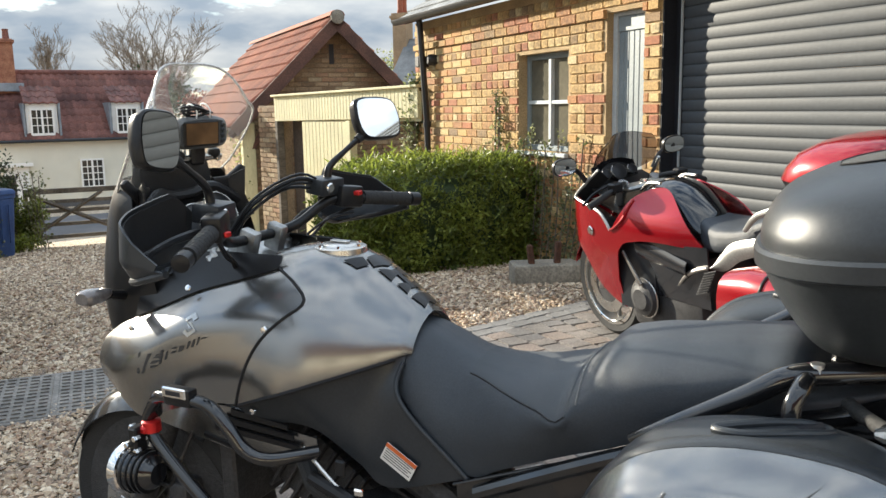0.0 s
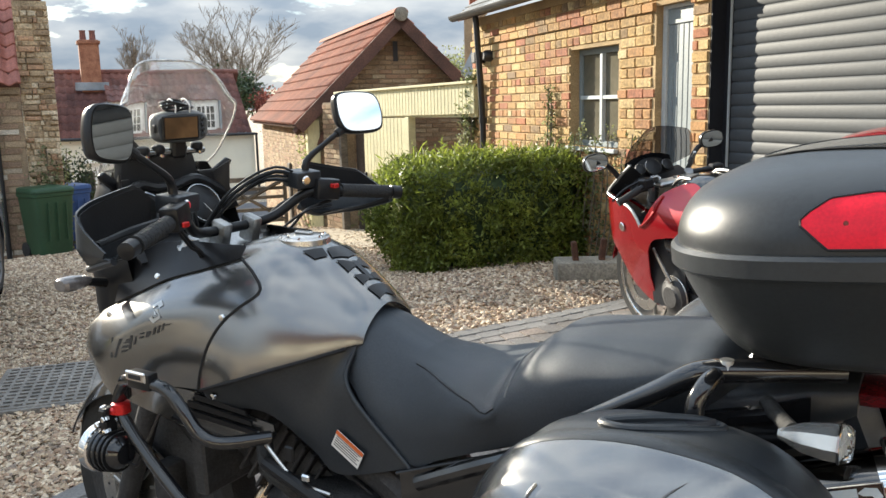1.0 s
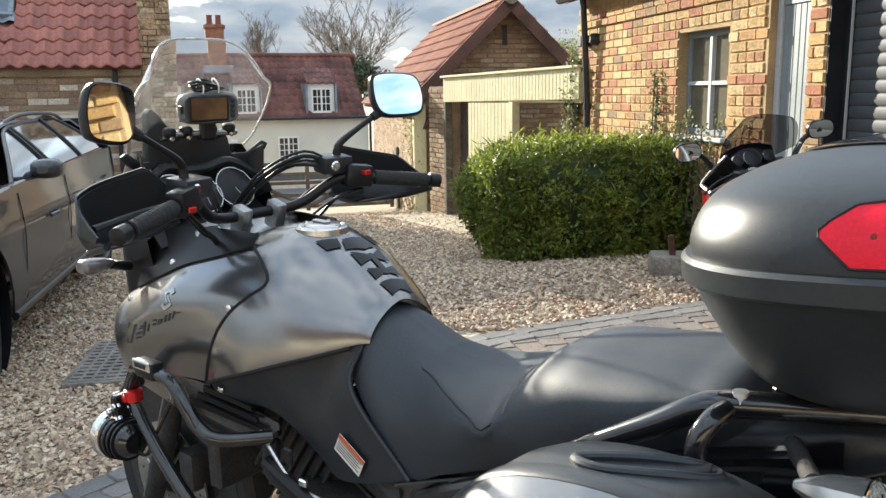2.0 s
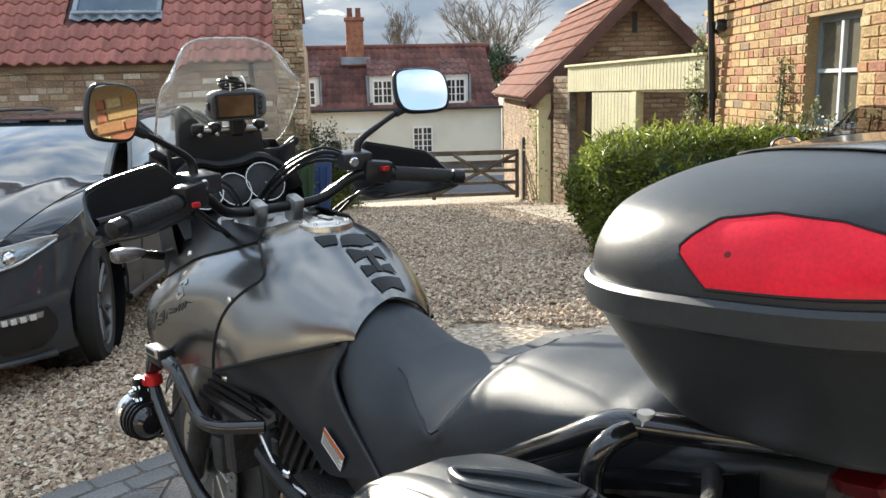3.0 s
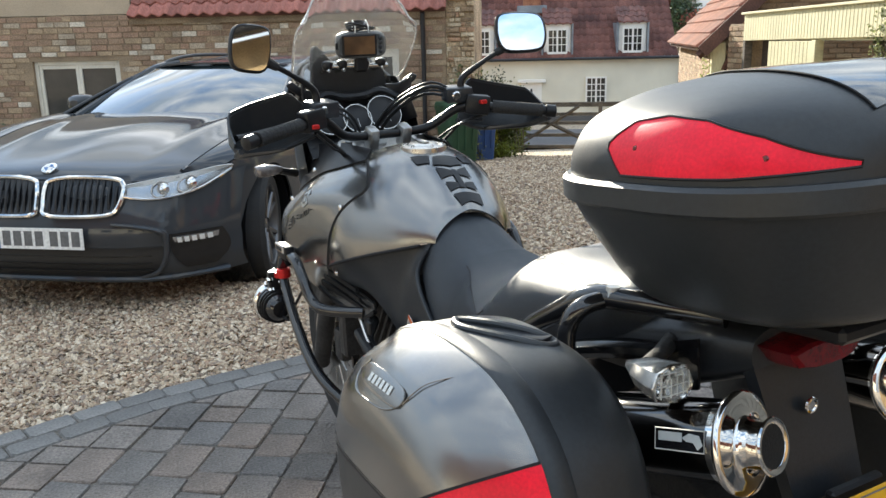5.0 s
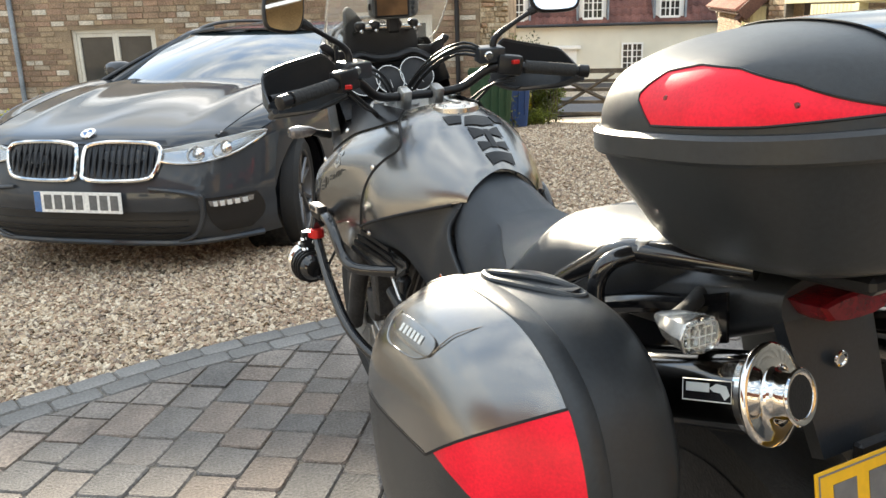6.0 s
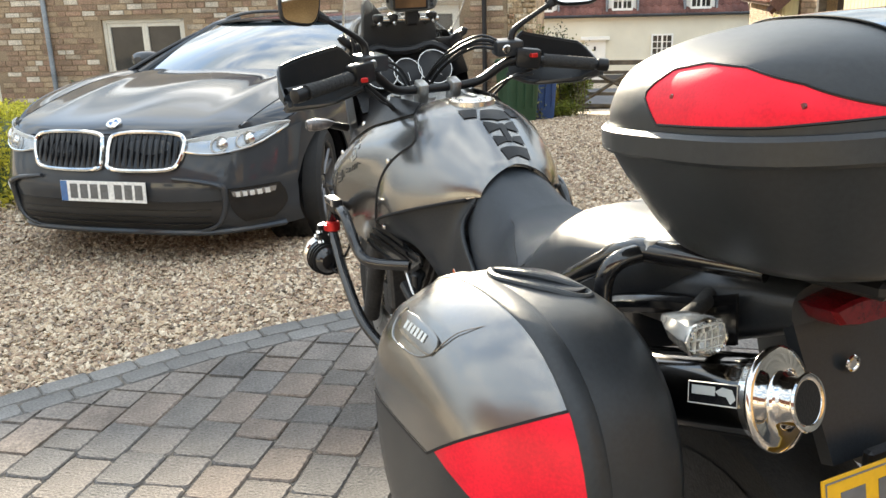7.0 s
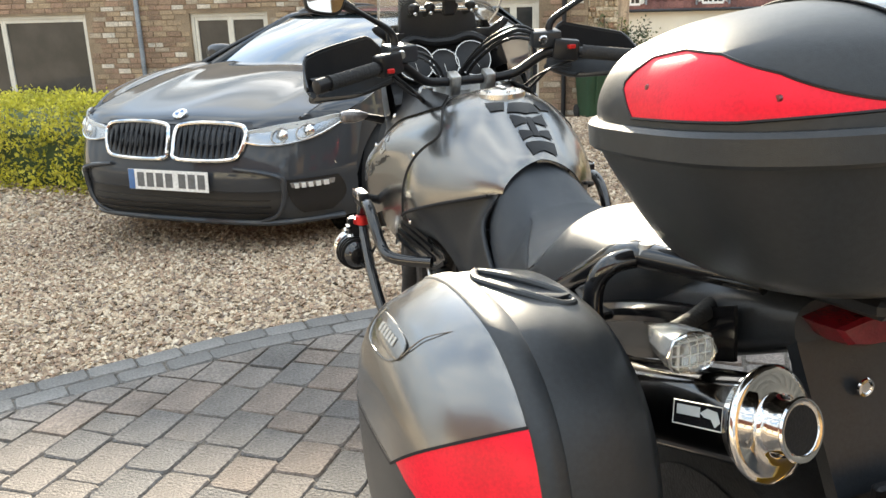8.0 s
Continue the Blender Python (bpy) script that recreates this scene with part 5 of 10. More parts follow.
for j in range(6):
    a = 2 * math.pi * j / 6
    part("cap_bolt", lathe([(0, 0.004), (0.004, 0.004), (0.005, 0)], pose(0.835 + 0.045 * math.cos(a), 0.045 * math.sin(a), 1.0145), 8), M_CHROME, cap)


def tank_top(x, y):
    """Height of the tank's skin above (x, y)."""
    top, w, bot = (curve_at([(q[0], q[n]) for q in reversed(TANK)], x) for n in (2, 4, 5))
    k = curve_at(TANK_POWER, x)
    return bot + (top - bot) * max(0.0, 1 - (abs(y) / w) ** k) ** (1 / k)


def tank_pad(poly, name="tank_pad_piece"):
    """A thin rubber piece lying on the tank, outline in (x, y)."""
    b_ = bmesh.new()
    f = b_.faces.new([b_.verts.new((x, y * 0.78 - 0.014, 0)) for x, y in poly])
    bmesh.ops.triangulate(b_, faces=[f])
    bmesh.ops.subdivide_edges(b_, edges=b_.edges[:], cuts=3, use_grid_fill=True)
    for v in b_.verts:
        v.co.z = tank_top(v.co.x, v.co.y) + 0.0035
    return part(name, b_, M_BLACKPLASTIC, tank, "", True)


# the tank protector: a spine with side ribs
tank_pad([(0.762, 0.036), (0.762, -0.036), (0.738, -0.052), (0.726, 0.0), (0.738, 0.052)])
tank_pad([(0.790, 0.094), (0.768, 0.044), (0.746, 0.056), (0.758, 0.092)])
tank_pad([(0.790, -0.094), (0.768, -0.044), (0.746, -0.056), (0.758, -0.092)])
tank_pad([(0.730, 0.050), (0.714, 0.010), (0.702, 0.010), (0.698, 0.050)])
tank_pad([(0.730, -0.050), (0.714, -0.010), (0.702, -0.010), (0.698, -0.050)])
tank_pad([(0.716, 0.009), (0.716, -0.009), (0.668, -0.010), (0.668, 0.010)])
tank_pad([(0.688, 0.046), (0.680, 0.011), (0.669, 0.011), (0.664, 0.045)])
tank_pad([(0.688, -0.046), (0.680, -0.011), (0.669, -0.011), (0.664, -0.045)])
tank_pad([(0.656, 0.044), (0.656, -0.044), (0.628, -0.036), (0.634, 0.0), (0.628, 0.036)])


# side fairing: columns from the tank seam to the nose, each from its top edge over the shoulder to the lower edge
FAIR = [(0.20, (0.985, 0.152, 0.958), (0.985, 0.213, 0.902), (1.000, 0.233, 0.830), (1.036, 0.232, 0.718)),
        (0.36, (1.065, 0.174, 0.936), (1.063, 0.232, 0.884), (1.085, 0.248, 0.815), (1.114, 0.243, 0.694)),
        (0.52, (1.150, 0.183, 0.902), (1.150, 0.238, 0.850), (1.172, 0.256, 0.790), (1.200, 0.243, 0.668)),
        (0.68, (1.245, 0.178, 0.865), (1.245, 0.224, 0.826), (1.258, 0.240, 0.768), (1.262, 0.226, 0.684)),
        (0.84, (1.318, 0.165, 0.837), (1.320, 0.196, 0.808), (1.330, 0.207, 0.756), (1.324, 0.200, 0.704)),
        (1.0, (1.372, 0.142, 0.812), (1.386, 0.158, 0.792), (1.394, 0.170, 0.752), (1.384, 0.174, 0.718))]


def fair(a, c):
    u = 0.65 + 1.35 * c
    cols = [(0.0, tank_skin(curve_at(SEAM_X, u) + 0.003, u))]
    for _, *pts in FAIR:
        p = curve_at(list(zip((0.0, 0.27, 0.60, 1.0), (Vector(q) for q in pts))), c)
        cols.append((cols[-1][0] + (p - cols[-1][1]).length, p))
    return curve_at(cols, a * cols[-1][0])


def fair_at(x, z):
    """The skin's point and outward way at a place seen from the side."""
    a, c, step = 0.5, 0.5, 0.25
    for _ in range(9):
        a, c = min(((min(1, max(0, a + i * step)), min(1, max(0, c + j * step))) for i in (-1, 0, 1) for j in (-1, 0, 1)),
                   key=lambda q: (fair(*q).x - x) ** 2 + (fair(*q).z - z) ** 2)
        step *= 0.6
    n = (fair(min(a + 0.02, 1), c) - fair(a - 0.02, c)).cross(fair(a, min(c + 0.02, 1)) - fair(a, c - 0.02)).normalized()
    return fair(a, c), n if n.y > 0 else -n


def mirrored(v, sy):
    return Vector((v.x, sy * v.y, v.z))


for sy in (1, -1):
    part("side_fairing", sheet(lambda a, c: mirrored(fair(a, c), sy), 64, 34, 0.004), M_SILVER, bike, "grey-silver metallic side fairing", True, 60)
    part("seam_strip", tube([mirrored(tank_skin(curve_at(SEAM_X, u), u), sy) for u in (0.2 + 0.06 * k for k in range(31))], 0.0034, 8, 1), M_MATTBLACK, bike)
    # black panels between the fairing and the cockpit
    part("inner_panel", sheet(lambda a, c: (lambda p: Vector((p.x, sy * (p.y + 0.004 - c * (p.y - (0.10 + 0.03 * a))), p.z + 0.003 + c * (0.024 + 0.10 * a))))(fair(0.74 * a, 0.0)), 20, 8, 0.004), M_BLACKPLASTIC, bike, "matt black cockpit panel")
    part("panel_screw", lathe([(0, 0.004), (0.006, 0.003), (0.007, 0)], axes((1.086, sy * 0.190, 0.944), (-sy, 0, 0), (0, -sy * 0.6, 1)), 10), M_CHROME, bike)
    for x, z in ((0.885, 0.880), (1.243, 0.845)):
        p, n = fair_at(x, z)
        part("fairing_screw", lathe([(0, 0.005), (0.006, 0.004), (0.008, 0)], axes(mirrored(p + n * 0.001, sy), (-sy, 0, 0), (0, 0, 1)), 12), M_CHROME, bike, "bright fairing screw")
    part("cover_screw", lathe([(0, 0.005), (0.006, 0.004), (0.008, 0)], axes((0.919, sy * 0.214, 0.711), (-sy, 0, 0), (0, 0, 1)), 12), M_CHROME, bike)


def low_y(x, z):
    """How far the lower bodywork stands out from the middle."""
    return curve_at([(0.75, 0.165), (0.85, 0.178), (0.95, 0.196), (1.05, 0.216), (1.15, 0.220), (1.25, 0.205)], x) + 0.10 * (z - 0.66)


def sided(name, lower, upper, x0, x1, material, off=0.0, nx=26, nz=14, thick=0.004, label="", both=True, parent=None):
    """A panel between a lower and an upper line in (x, z), on the lower bodywork, on one or both sides."""
    made = None
    for sy in ((1, -1) if both else (1,)):
        def fn(a, c, sy=sy):
            x = x0 + (x1 - x0) * a
            lo, hi = curve_at(lower, x), curve_at(upper, x)
            z = lo + (hi - lo) * c
            return Vector((x, sy * (low_y(x, z) + off), z))
        made = part(name, sheet(fn, nx, nz, thick), material, parent or bike, label, True, 50)
    return made


# front cowl: black nose with the headlamps, standing up to the screen
COWL = [(0.74, 1.42, 0.15, 1.30), (0.80, 1.47, 0.155, 1.25), (0.88, 1.485, 0.165, 1.20), (0.96, 1.465, 0.175, 1.20), (1.04, 1.435, 0.175, 1.22), (1.10, 1.405, 0.165, 1.25), (1.155, 1.375, 0.14, 1.27)]


def cowl_arc(z, xf, w, xb, n=15):
    out = []
    for j in range(n):
        t = math.pi * (j / (n - 1) - 0.5)
        out.append(Vector((xb + (xf - xb) * math.cos(t) ** 0.8 if abs(math.cos(t)) > 1e-6 else xb, w * math.sin(t), z)))
    return out


part("front_cowl", loft([cowl_arc(*r) for r in rows_smooth(COWL, 4)], False, False), M_BLACKPLASTIC, bike, "black front cowl", True, 60)
for sy in (1, -1):
    # ears of the cowl beside the instruments
    part("cowl_ear", plate([(0, 0), (0.10, -0.03), (0.17, 0.02), (0.10, 0.06), (0.045, 0.10), (0.015, 0.115), (0.02, 0.05)], 0.006, axes((1.20, sy * 0.17, 1.04), (1, -sy * 0.55, 0.0), (0, 0, 1)), 0.002), M_BLACKPLASTIC, bike)
    part("cowl_ear", plate([(0.0, 0.0), (0.030, -0.004), (0.052, 0.022), (0.078, 0.040), (0.086, 0.054), (0.070, 0.062), (0.030, 0.036), (-0.012, 0.036)], 0.012, axes((1.262, sy * 0.112, 1.100), (-0.25, sy, 0), (0, 0, 1)), 0.004), M_BLACKPLASTIC, bike, "black pointed cowl ear")
# screen: a tall clear sheet curving back


def screen_pt(a, c):
    h = 1.0 - (1 - c) ** 1.0
    zc = 1.085 + 0.315 * h
    xc = 1.385 - 0.165 * h - 0.02 * math.sin(math.pi * h)
    w = curve_at([(0, 0.112), (0.12, 0.136), (0.28, 0.166), (0.45, 0.174), (0.7, 0.176), (0.86, 0.169), (1, 0.150)], h)
    s = 2 * a - 1
    y = w * s
    drop = 0.085 * abs(s) ** 4.5 * h ** 3 + 0.004 * s * s
    return Vector((xc - 0.30 * (y / 0.2) ** 2 * 0.25, y, zc - drop))


scr = part("screen", sheet(screen_pt, 28, 22, 0.003), M_SCREEN, bike, "clear acrylic windscreen")
scr.visible_shadow = False
edge = [screen_pt(0, c / 20) for c in range(0, 21)] + [screen_pt(a / 20, 1) for a in range(1, 21)] + [screen_pt(1, c / 20) for c in range(19, -1, -1)]
part("screen_edge", tube([p for p in edge], 0.0028, 6, 1), M_LENS, bike, "bright polished screen edge")
# dash, instruments
part("dash", sheet(lambda a, c: Vector((1.165 + 0.17 * c, (2 * a - 1) * (0.165 - 0.02 * c), 0.960 + 0.12 * c + 0.01 * math.sin(math.pi * a))), 14, 8, 0.006), M_BLACKPLASTIC, bike)
# plate behind the instruments, rising to a point beside the screen, that carries the rail
part("dash_tower", plate([(0.118, 1.075), (0.106, 1.150), (0.100, 1.240), (0.089, 1.253), (0.071, 1.238), (0.052, 1.214), (0.038, 1.200), (-0.100, 1.188), (-0.112, 1.172), (-0.120, 1.120), (-0.120, 1.075)], 0.030, axes((1.297, 0, 0), (0, 1, 0), (0, 0, 1)), 0.006), M_MATTBLACK, bike, "black instrument tower")
for y in (0.045, -0.069):
    part("tower_bolt", lathe([(0, 0.005), (0.005, 0.004), (0.007, 0)], pose(1.294, y, 1.158, 0, -90), 10), M_CHROME, bike)
part("tower_visor", tube([(1.235, 0.16, 1.075), (1.255, 0.09, 1.118), (1.265, 0.03, 1.108), (1.265, -0.03, 1.108), (1.255, -0.09, 1.118), (1.235, -0.16, 1.075)], 0.012, 8), M_BLACKPLASTIC, bike)
GAUGE = Matrix.Translation((1.226, 0, 1.058)) @ pose(0, 0, 0, 0, -62, 0)
for y, r, dx in ((-0.078, 0.050, 0.0), (0.006, 0.041, -0.010), (0.086, 0.050, 0.0)):
    m_ = GAUGE @ pose(dx, y, 0)
    g_ = part("gauge", lathe([(r * 0.8, -0.05), (r, -0.03), (r, 0.0), (r - 0.004, 0.002)], m_, 32), M_BLACKPLASTIC, bike)
    part("bezel", lathe([(r - 0.002, 0.001), (r - 0.001, 0.004), (r + 0.0012, 0.004), (r + 0.0016, -0.004)], m_, 36, None, False), M_BEZEL, g_, "thin notched metal bezel")
    for j in range(12):
        a = math.pi * (j + 0.5) / 6
        part("bezel_notch", box(-0.0022, 0.0022, -0.0022, 0.0022, 0.0, 0.0052, 0.0006), M_BEZEL, g_).matrix_basis = m_ @ pose((r + 0.0002) * math.cos(a), (r + 0.0002) * math.sin(a), 0, 0, 0, math.degrees(a))
    part("dial", lathe([(0.0, 0.001), (r - 0.002, 0.001)], m_, 32), M_DIAL, g_, "dial with its glass's blue-grey reflection in the colour")
    part("needle", box(-0.0006, 0.0006, 0.0, r * 0.62, 0.0015, 0.0022), M_LABELWHITE, g_, "", False).matrix_basis = m_ @ pose(0, 0, 0, 0, 0, 118 if y < -0.05 else 95)
# sat-nav on its rail
nav = thing("sat_nav", "grey waterproof sat-nav on a bar clamp behind the screen", "sat nav", BIKE_M @ Matrix.Translation((1.200, -0.012, 1.247)) @ pose(0, 0, 0, 0, -6, -11) @ Matrix.Diagonal((1.1, 1.13, 1.2, 1)))
body_ = part("body", loft([oval((x, 0, 0), (0, 1, 0), (0, 0, 1), hy, hz, 4.0, 40) for x, hy, hz in ((-0.002, 0.050, 0.021), (-0.004, 0.055, 0.0255), (0.002, 0.0605, 0.0295), (0.016, 0.062, 0.031), (0.030, 0.058, 0.028), (0.038, 0.046, 0.020))]), M_NAVGREY, nav, "grey rubber-armoured body", True, 50)
part("display_frame", box(-0.0075, -0.003, -0.036, 0.048, -0.0235, 0.0235, 0.002), M_BLACKPLASTIC, nav, "black display surround")
part("display", box(-0.0085, -0.0065, -0.031, 0.043, -0.0195, 0.0200), M_LCD, nav, "dim brown map display")
for z in (-0.015, -0.005, 0.005, 0.015):
    part("button", lathe([(0, 0.003), (0.003, 0.003), (0.0042, 0.002), (0.005, 0)], axes((-0.0045, -0.0455, z), (0, 0, 1), (0, 1, 0)), 10), M_DARKPLASTIC, nav)
part("side_latch", box(-0.004, 0.008, 0.0585, 0.0635, -0.008, 0.008, 0.002), M_BLACKPLASTIC, nav)
for k in range(4):
    part("cable_coil", tube([(0.022 + (0.020 + 0.002 * k) * math.cos(q), 0.012 * (k - 1) * 0.4 + (0.032 - 0.003 * k) * math.sin(q), 0.034 + 0.0042 * k + 0.003 * math.sin(2 * q + k)) for q in (2 * math.pi * i / 10 for i in range(10))], 0.0022, 6, 4, True), M_BLACKPLASTIC, nav)
for y in (-0.018, 0.014):
    part("cable_tie", tube([(0.0, y, 0.028), (-0.001, y, 0.042), (0.012, y + 0.002, 0.052), (0.030, y, 0.050), (0.036, y, 0.030)], 0.0016, 5), M_LABELWHITE, nav, "pale cable tie")
part("mount_arm", box(0.010, 0.030, -0.016, 0.016, -0.062, -0.026, 0.005), M_BLACKPLASTIC, nav)
rail = part("nav_rail", rod((1.235, 0.088, 1.194), (1.235, -0.100, 1.188), 0.008), M_BEZEL, bike, "bright cross rail")
for y in (0.078, 0.035, -0.030, -0.080):
    cl_ = part("rail_clamp", lathe([(0.0, 0.013), (0.008, 0.013), (0.014, 0.009), (0.016, 0.002), (0.013, -0.008), (0.008, -0.013), (0, -0.013)], pose(1.234, y, 1.197), 14), M_BLACKPLASTIC, rail, "black clamp knob")
    part("clamp_stem", rod((1.238, y, 1.188), (1.285, y, 1.178), 0.006), M_BEZEL, rail)
    part("rail_bolt", lathe([(0, 0.004), (0.005, 0.003), (0.006, 0)], pose(1.224, y, 1.184, 0, -90), 10), M_CHROME, rail)

# forks, yoke, handlebar
part("top_yoke", plate([(0.03, 0.13), (0.06, 0.09), (0.055, -0.09), (0.03, -0.13), (-0.03, -0.13), (-0.055, -0.06), (-0.055, 0.06), (-0.03, 0.13)], 0.022, pose(1.068, 0, 0.972, 0, -22), 0.004), M_ALLOY, bike, "cast alloy top yoke")
steer = Vector((math.sin(radians(26)), 0, -math.cos(radians(26))))
for sy in (1, -1):
    top = Vector((1.07, sy * 0.105, 0.995))
    part("fork_stanchion", rod(top, top + steer * 0.45, 0.0215, 0.0215, 18), M_CHROME, bike)
    part("fork_slider", rod(top + steer * 0.42, top + steer * 0.80, 0.028, 0.026, 18), M_ENGINE, bike)
    cap_ = part("fork_cap", lathe([(0, 0.022), (0.012, 0.022), (0.014, 0.012), (0.022, 0.010), (0.024, 0.0), (0.03, -0.006), (0.03, -0.03)], Matrix.Translation(top) @ pose(0, 0, 0, 0, -26), 18), M_ALLOY, bike, "machined fork cap")
    part("bar_clamp", box(-0.022, 0.022, -0.014, 0.014, -0.03, 0.032, 0.007, None, 2), M_ALLOY, bike, "alloy handlebar clamp").matrix_basis = pose(1.043, sy * 0.046 - 0.003, 1.012, 0, -18)
bar = part("handlebar", tube([(0.882, 0.40, 1.057), (0.925, 0.30, 1.070), (0.95, 0.25, 1.078), (0.99, 0.19, 1.078), (1.03, 0.13, 1.035), (1.043, 0.08, 1.023), (1.043, 0.0, 1.022), (1.043, -0.08, 1.023),
                               (1.03, -0.13, 1.035), (0.99, -0.19, 1.078), (0.95, -0.25, 1.078), (0.925, -0.30, 1.070), (0.882, -0.40, 1.057)], 0.0115, 12), M_BLACKPLASTIC, bike)
for sy in (1, -1):
    a, e = Vector((0.945, sy * 0.265, 1.077)), Vector((0.890, sy * 0.385, 1.060))
    d = (e - a).normalized()
    g_ = part("grip", tube([a, a + d * 0.01, e - d * 0.006, e], [0.017, 0.0165, 0.0165, 0.018], 16, 1), M_RUBBER, bike, "black rubber grip")
    for k in range(7):
        p = a + d * (0.02 + k * 0.015)
        part("grip_rib", tube([p, p + d * 0.007], [0.0170, 0.0170], 14, 1), M_RUBBER, g_)
    part("bar_end", tube([e, e + d * 0.008, e + d * 0.01, e + d * 0.035, e + d * 0.038], [0.013, 0.013, 0.017, 0.0165, 0.010], 16, 1), M_BLACKPLASTIC, bike)
    # switch block
    s_ = part("switch_block", box(-0.020, 0.022, -0.032, 0.032, -0.026, 0.026, 0.008, None, 2), M_BLACKPLASTIC, bike)
    s_.matrix_basis = axes(a - d * 0.04 + Vector((0, 0, 0.002)), d.cross(Vector((0, 0, 1))), d)
    part("red_switch", box(-0.008, 0.008, -0.009, 0.009, -0.005, 0.006, 0.002), M_REDCLIP, bike, "red switch").matrix_basis = Matrix.Translation(a - d * 0.038 + (Vector((-0.026, 0, 0.010)) if sy < 0 else Vector((-0.022, 0, -0.012))))
    # lever and reservoir
    part("lever", tube([a + Vector((0.05, sy * -0.02, -0.004)), a + Vector((0.055, sy * 0.04, -0.01)), a + Vector((0.035, sy * 0.11, -0.016)), a + Vector((0.015, sy * 0.15, -0.018))], [0.010, 0.008, 0.007, 0.008], 8), M_BLACKPLASTIC, bike, "black control lever")
    rz = 0.028 if sy < 0 else 0.02
    r_ = part("reservoir", box(-0.03, 0.03, -0.036, 0.036, -0.02, 0.02, 0.006, None, 2), M_DARKPLASTIC, bike, "black fluid reservoir")
    r_.matrix_basis = Matrix.Translation((1.0, sy * 0.19, 1.085 + rz)) @ pose(0, 0, 0, 0, -6, sy * 12)
    part("sight_glass", lathe([(0, 0.003), (0.009, 0.003), (0.012, 0)], pose(-0.03, 0.01, 0, 0, -90), 14), M_CHROME, r_)
    # hand guard: a shell round the grip
    def guard(a_, c_, sy=sy):
        t = a_
        x = curve_at([(0, 1.035), (0.3, 1.055), (0.6, 1.045), (0.85, 0.99), (1, 0.915)], t)
        y = curve_at([(0, 0.215), (0.3, 0.295), (0.6, 0.375), (0.85, 0.425), (1, 0.432)], t)
        hi = float(np.interp(t, (0, 0.14, 0.80, 0.93, 1), (1.108, 1.150, 1.112, 1.072, 1.052)))
        lo = curve_at([(0, 1.04), (0.3, 1.012), (0.6, 1.008), (0.85, 1.015), (1, 1.035)], t)
        z = lo + (hi - lo) * c_
        fold = min(c_ / 0.35, 1.0)
        return Vector((x - 0.020 * (1 - fold) + 0.012 * (1 - c_), sy * (y - 0.012 * (1 - fold)), z))
    hg = part("hand_guard", sheet(guard, 18, 8, 0.004), M_DARKPLASTIC, bike, "dark grey plastic hand guard")
    part("guard_lining", sheet(lambda a_, c_: guard(0.06 + 0.86 * a_, 0.34 + 0.60 * c_) + Vector((-0.006, sy * -0.002, 0)), 16, 6, 0.003), M_MATTBLACK, hg, "matt black inner face")
    part("guard_lip", tube([guard(q / 12, 0.0) for q in range(13)], 0.007, 8), M_DARKPLASTIC, hg)
    part("guard_base", sheet(lambda a_, c_, sy=sy: guard(0.35 + 0.65 * a_, 0.0) + Vector((-0.05 * c_ * (1 - a_), sy * -0.012 * c_, 0.012 * c_)), 10, 4, 0.004), M_DARKPLASTIC, hg)
    # mirror
    base = Vector((0.995, sy * 0.205, 1.10))
    st = part("mirror_stem", tube([base, base + Vector((0.003, 0, 0.05)), base + Vector((-0.012, sy * 0.055, 0.09)), Vector((0.966, sy * 0.335, 1.232))], [0.011, 0.009, 0.0065, 0.0075], 10), M_BLACKPLASTIC, bike)
    part("stem_boot", tube([Vector((0.974, sy * 0.298, 1.212)), Vector((0.966, sy * 0.335, 1.232))], [0.010, 0.014], 10, 1), M_RUBBER, st)
    mc = Vector((0.952, sy * 0.362, 1.262 if sy < 0 else 1.257))
    mm = Matrix.Translation(mc) @ pose(0, 0, 0, 0, 0, -20 if sy < 0 else 2) @ pose(0, 0, 0, 0, 16.3 if sy < 0 else 6.6, 0) @ pose(0, 0, 0, 0 if sy < 0 else 10)
    outline = [(sy * q.x * (1.0 if sy < 0 else 0.70), q.y) for q in smoothline([(-0.062, 0.018, 0), (-0.052, 0.047, 0), (0.0, 0.052, 0), (0.052, 0.043, 0), (0.066, 0.008, 0), (0.062, -0.03, 0), (0.045, -0.047, 0), (-0.01, -0.05, 0), (-0.045, -0.044, 0), (-0.060, -0.02, 0)], 4, True)]
    rings = []
    for sx, dx in ((1.0, -0.004), (1.06, 0.0), (1.07, 0.010), (0.98, 0.026), (0.72, 0.040), (0.3, 0.046)):
        rings.append([mm @ Vector((dx, u * sx, v * sx)) for u, v in outline])
    ms = part("mirror_shell", loft(rings), M_BLACKPLASTIC, bike, "black mirror shell")
    gb = bmesh.new()
    gb.faces.new([gb.verts.new(mm @ Vector((-0.0052, u * 0.955, v * 0.955))) for u, v in outline])
    part("mirror_glass", gb, M_MIRROR, ms, "bright mirror glass", False)
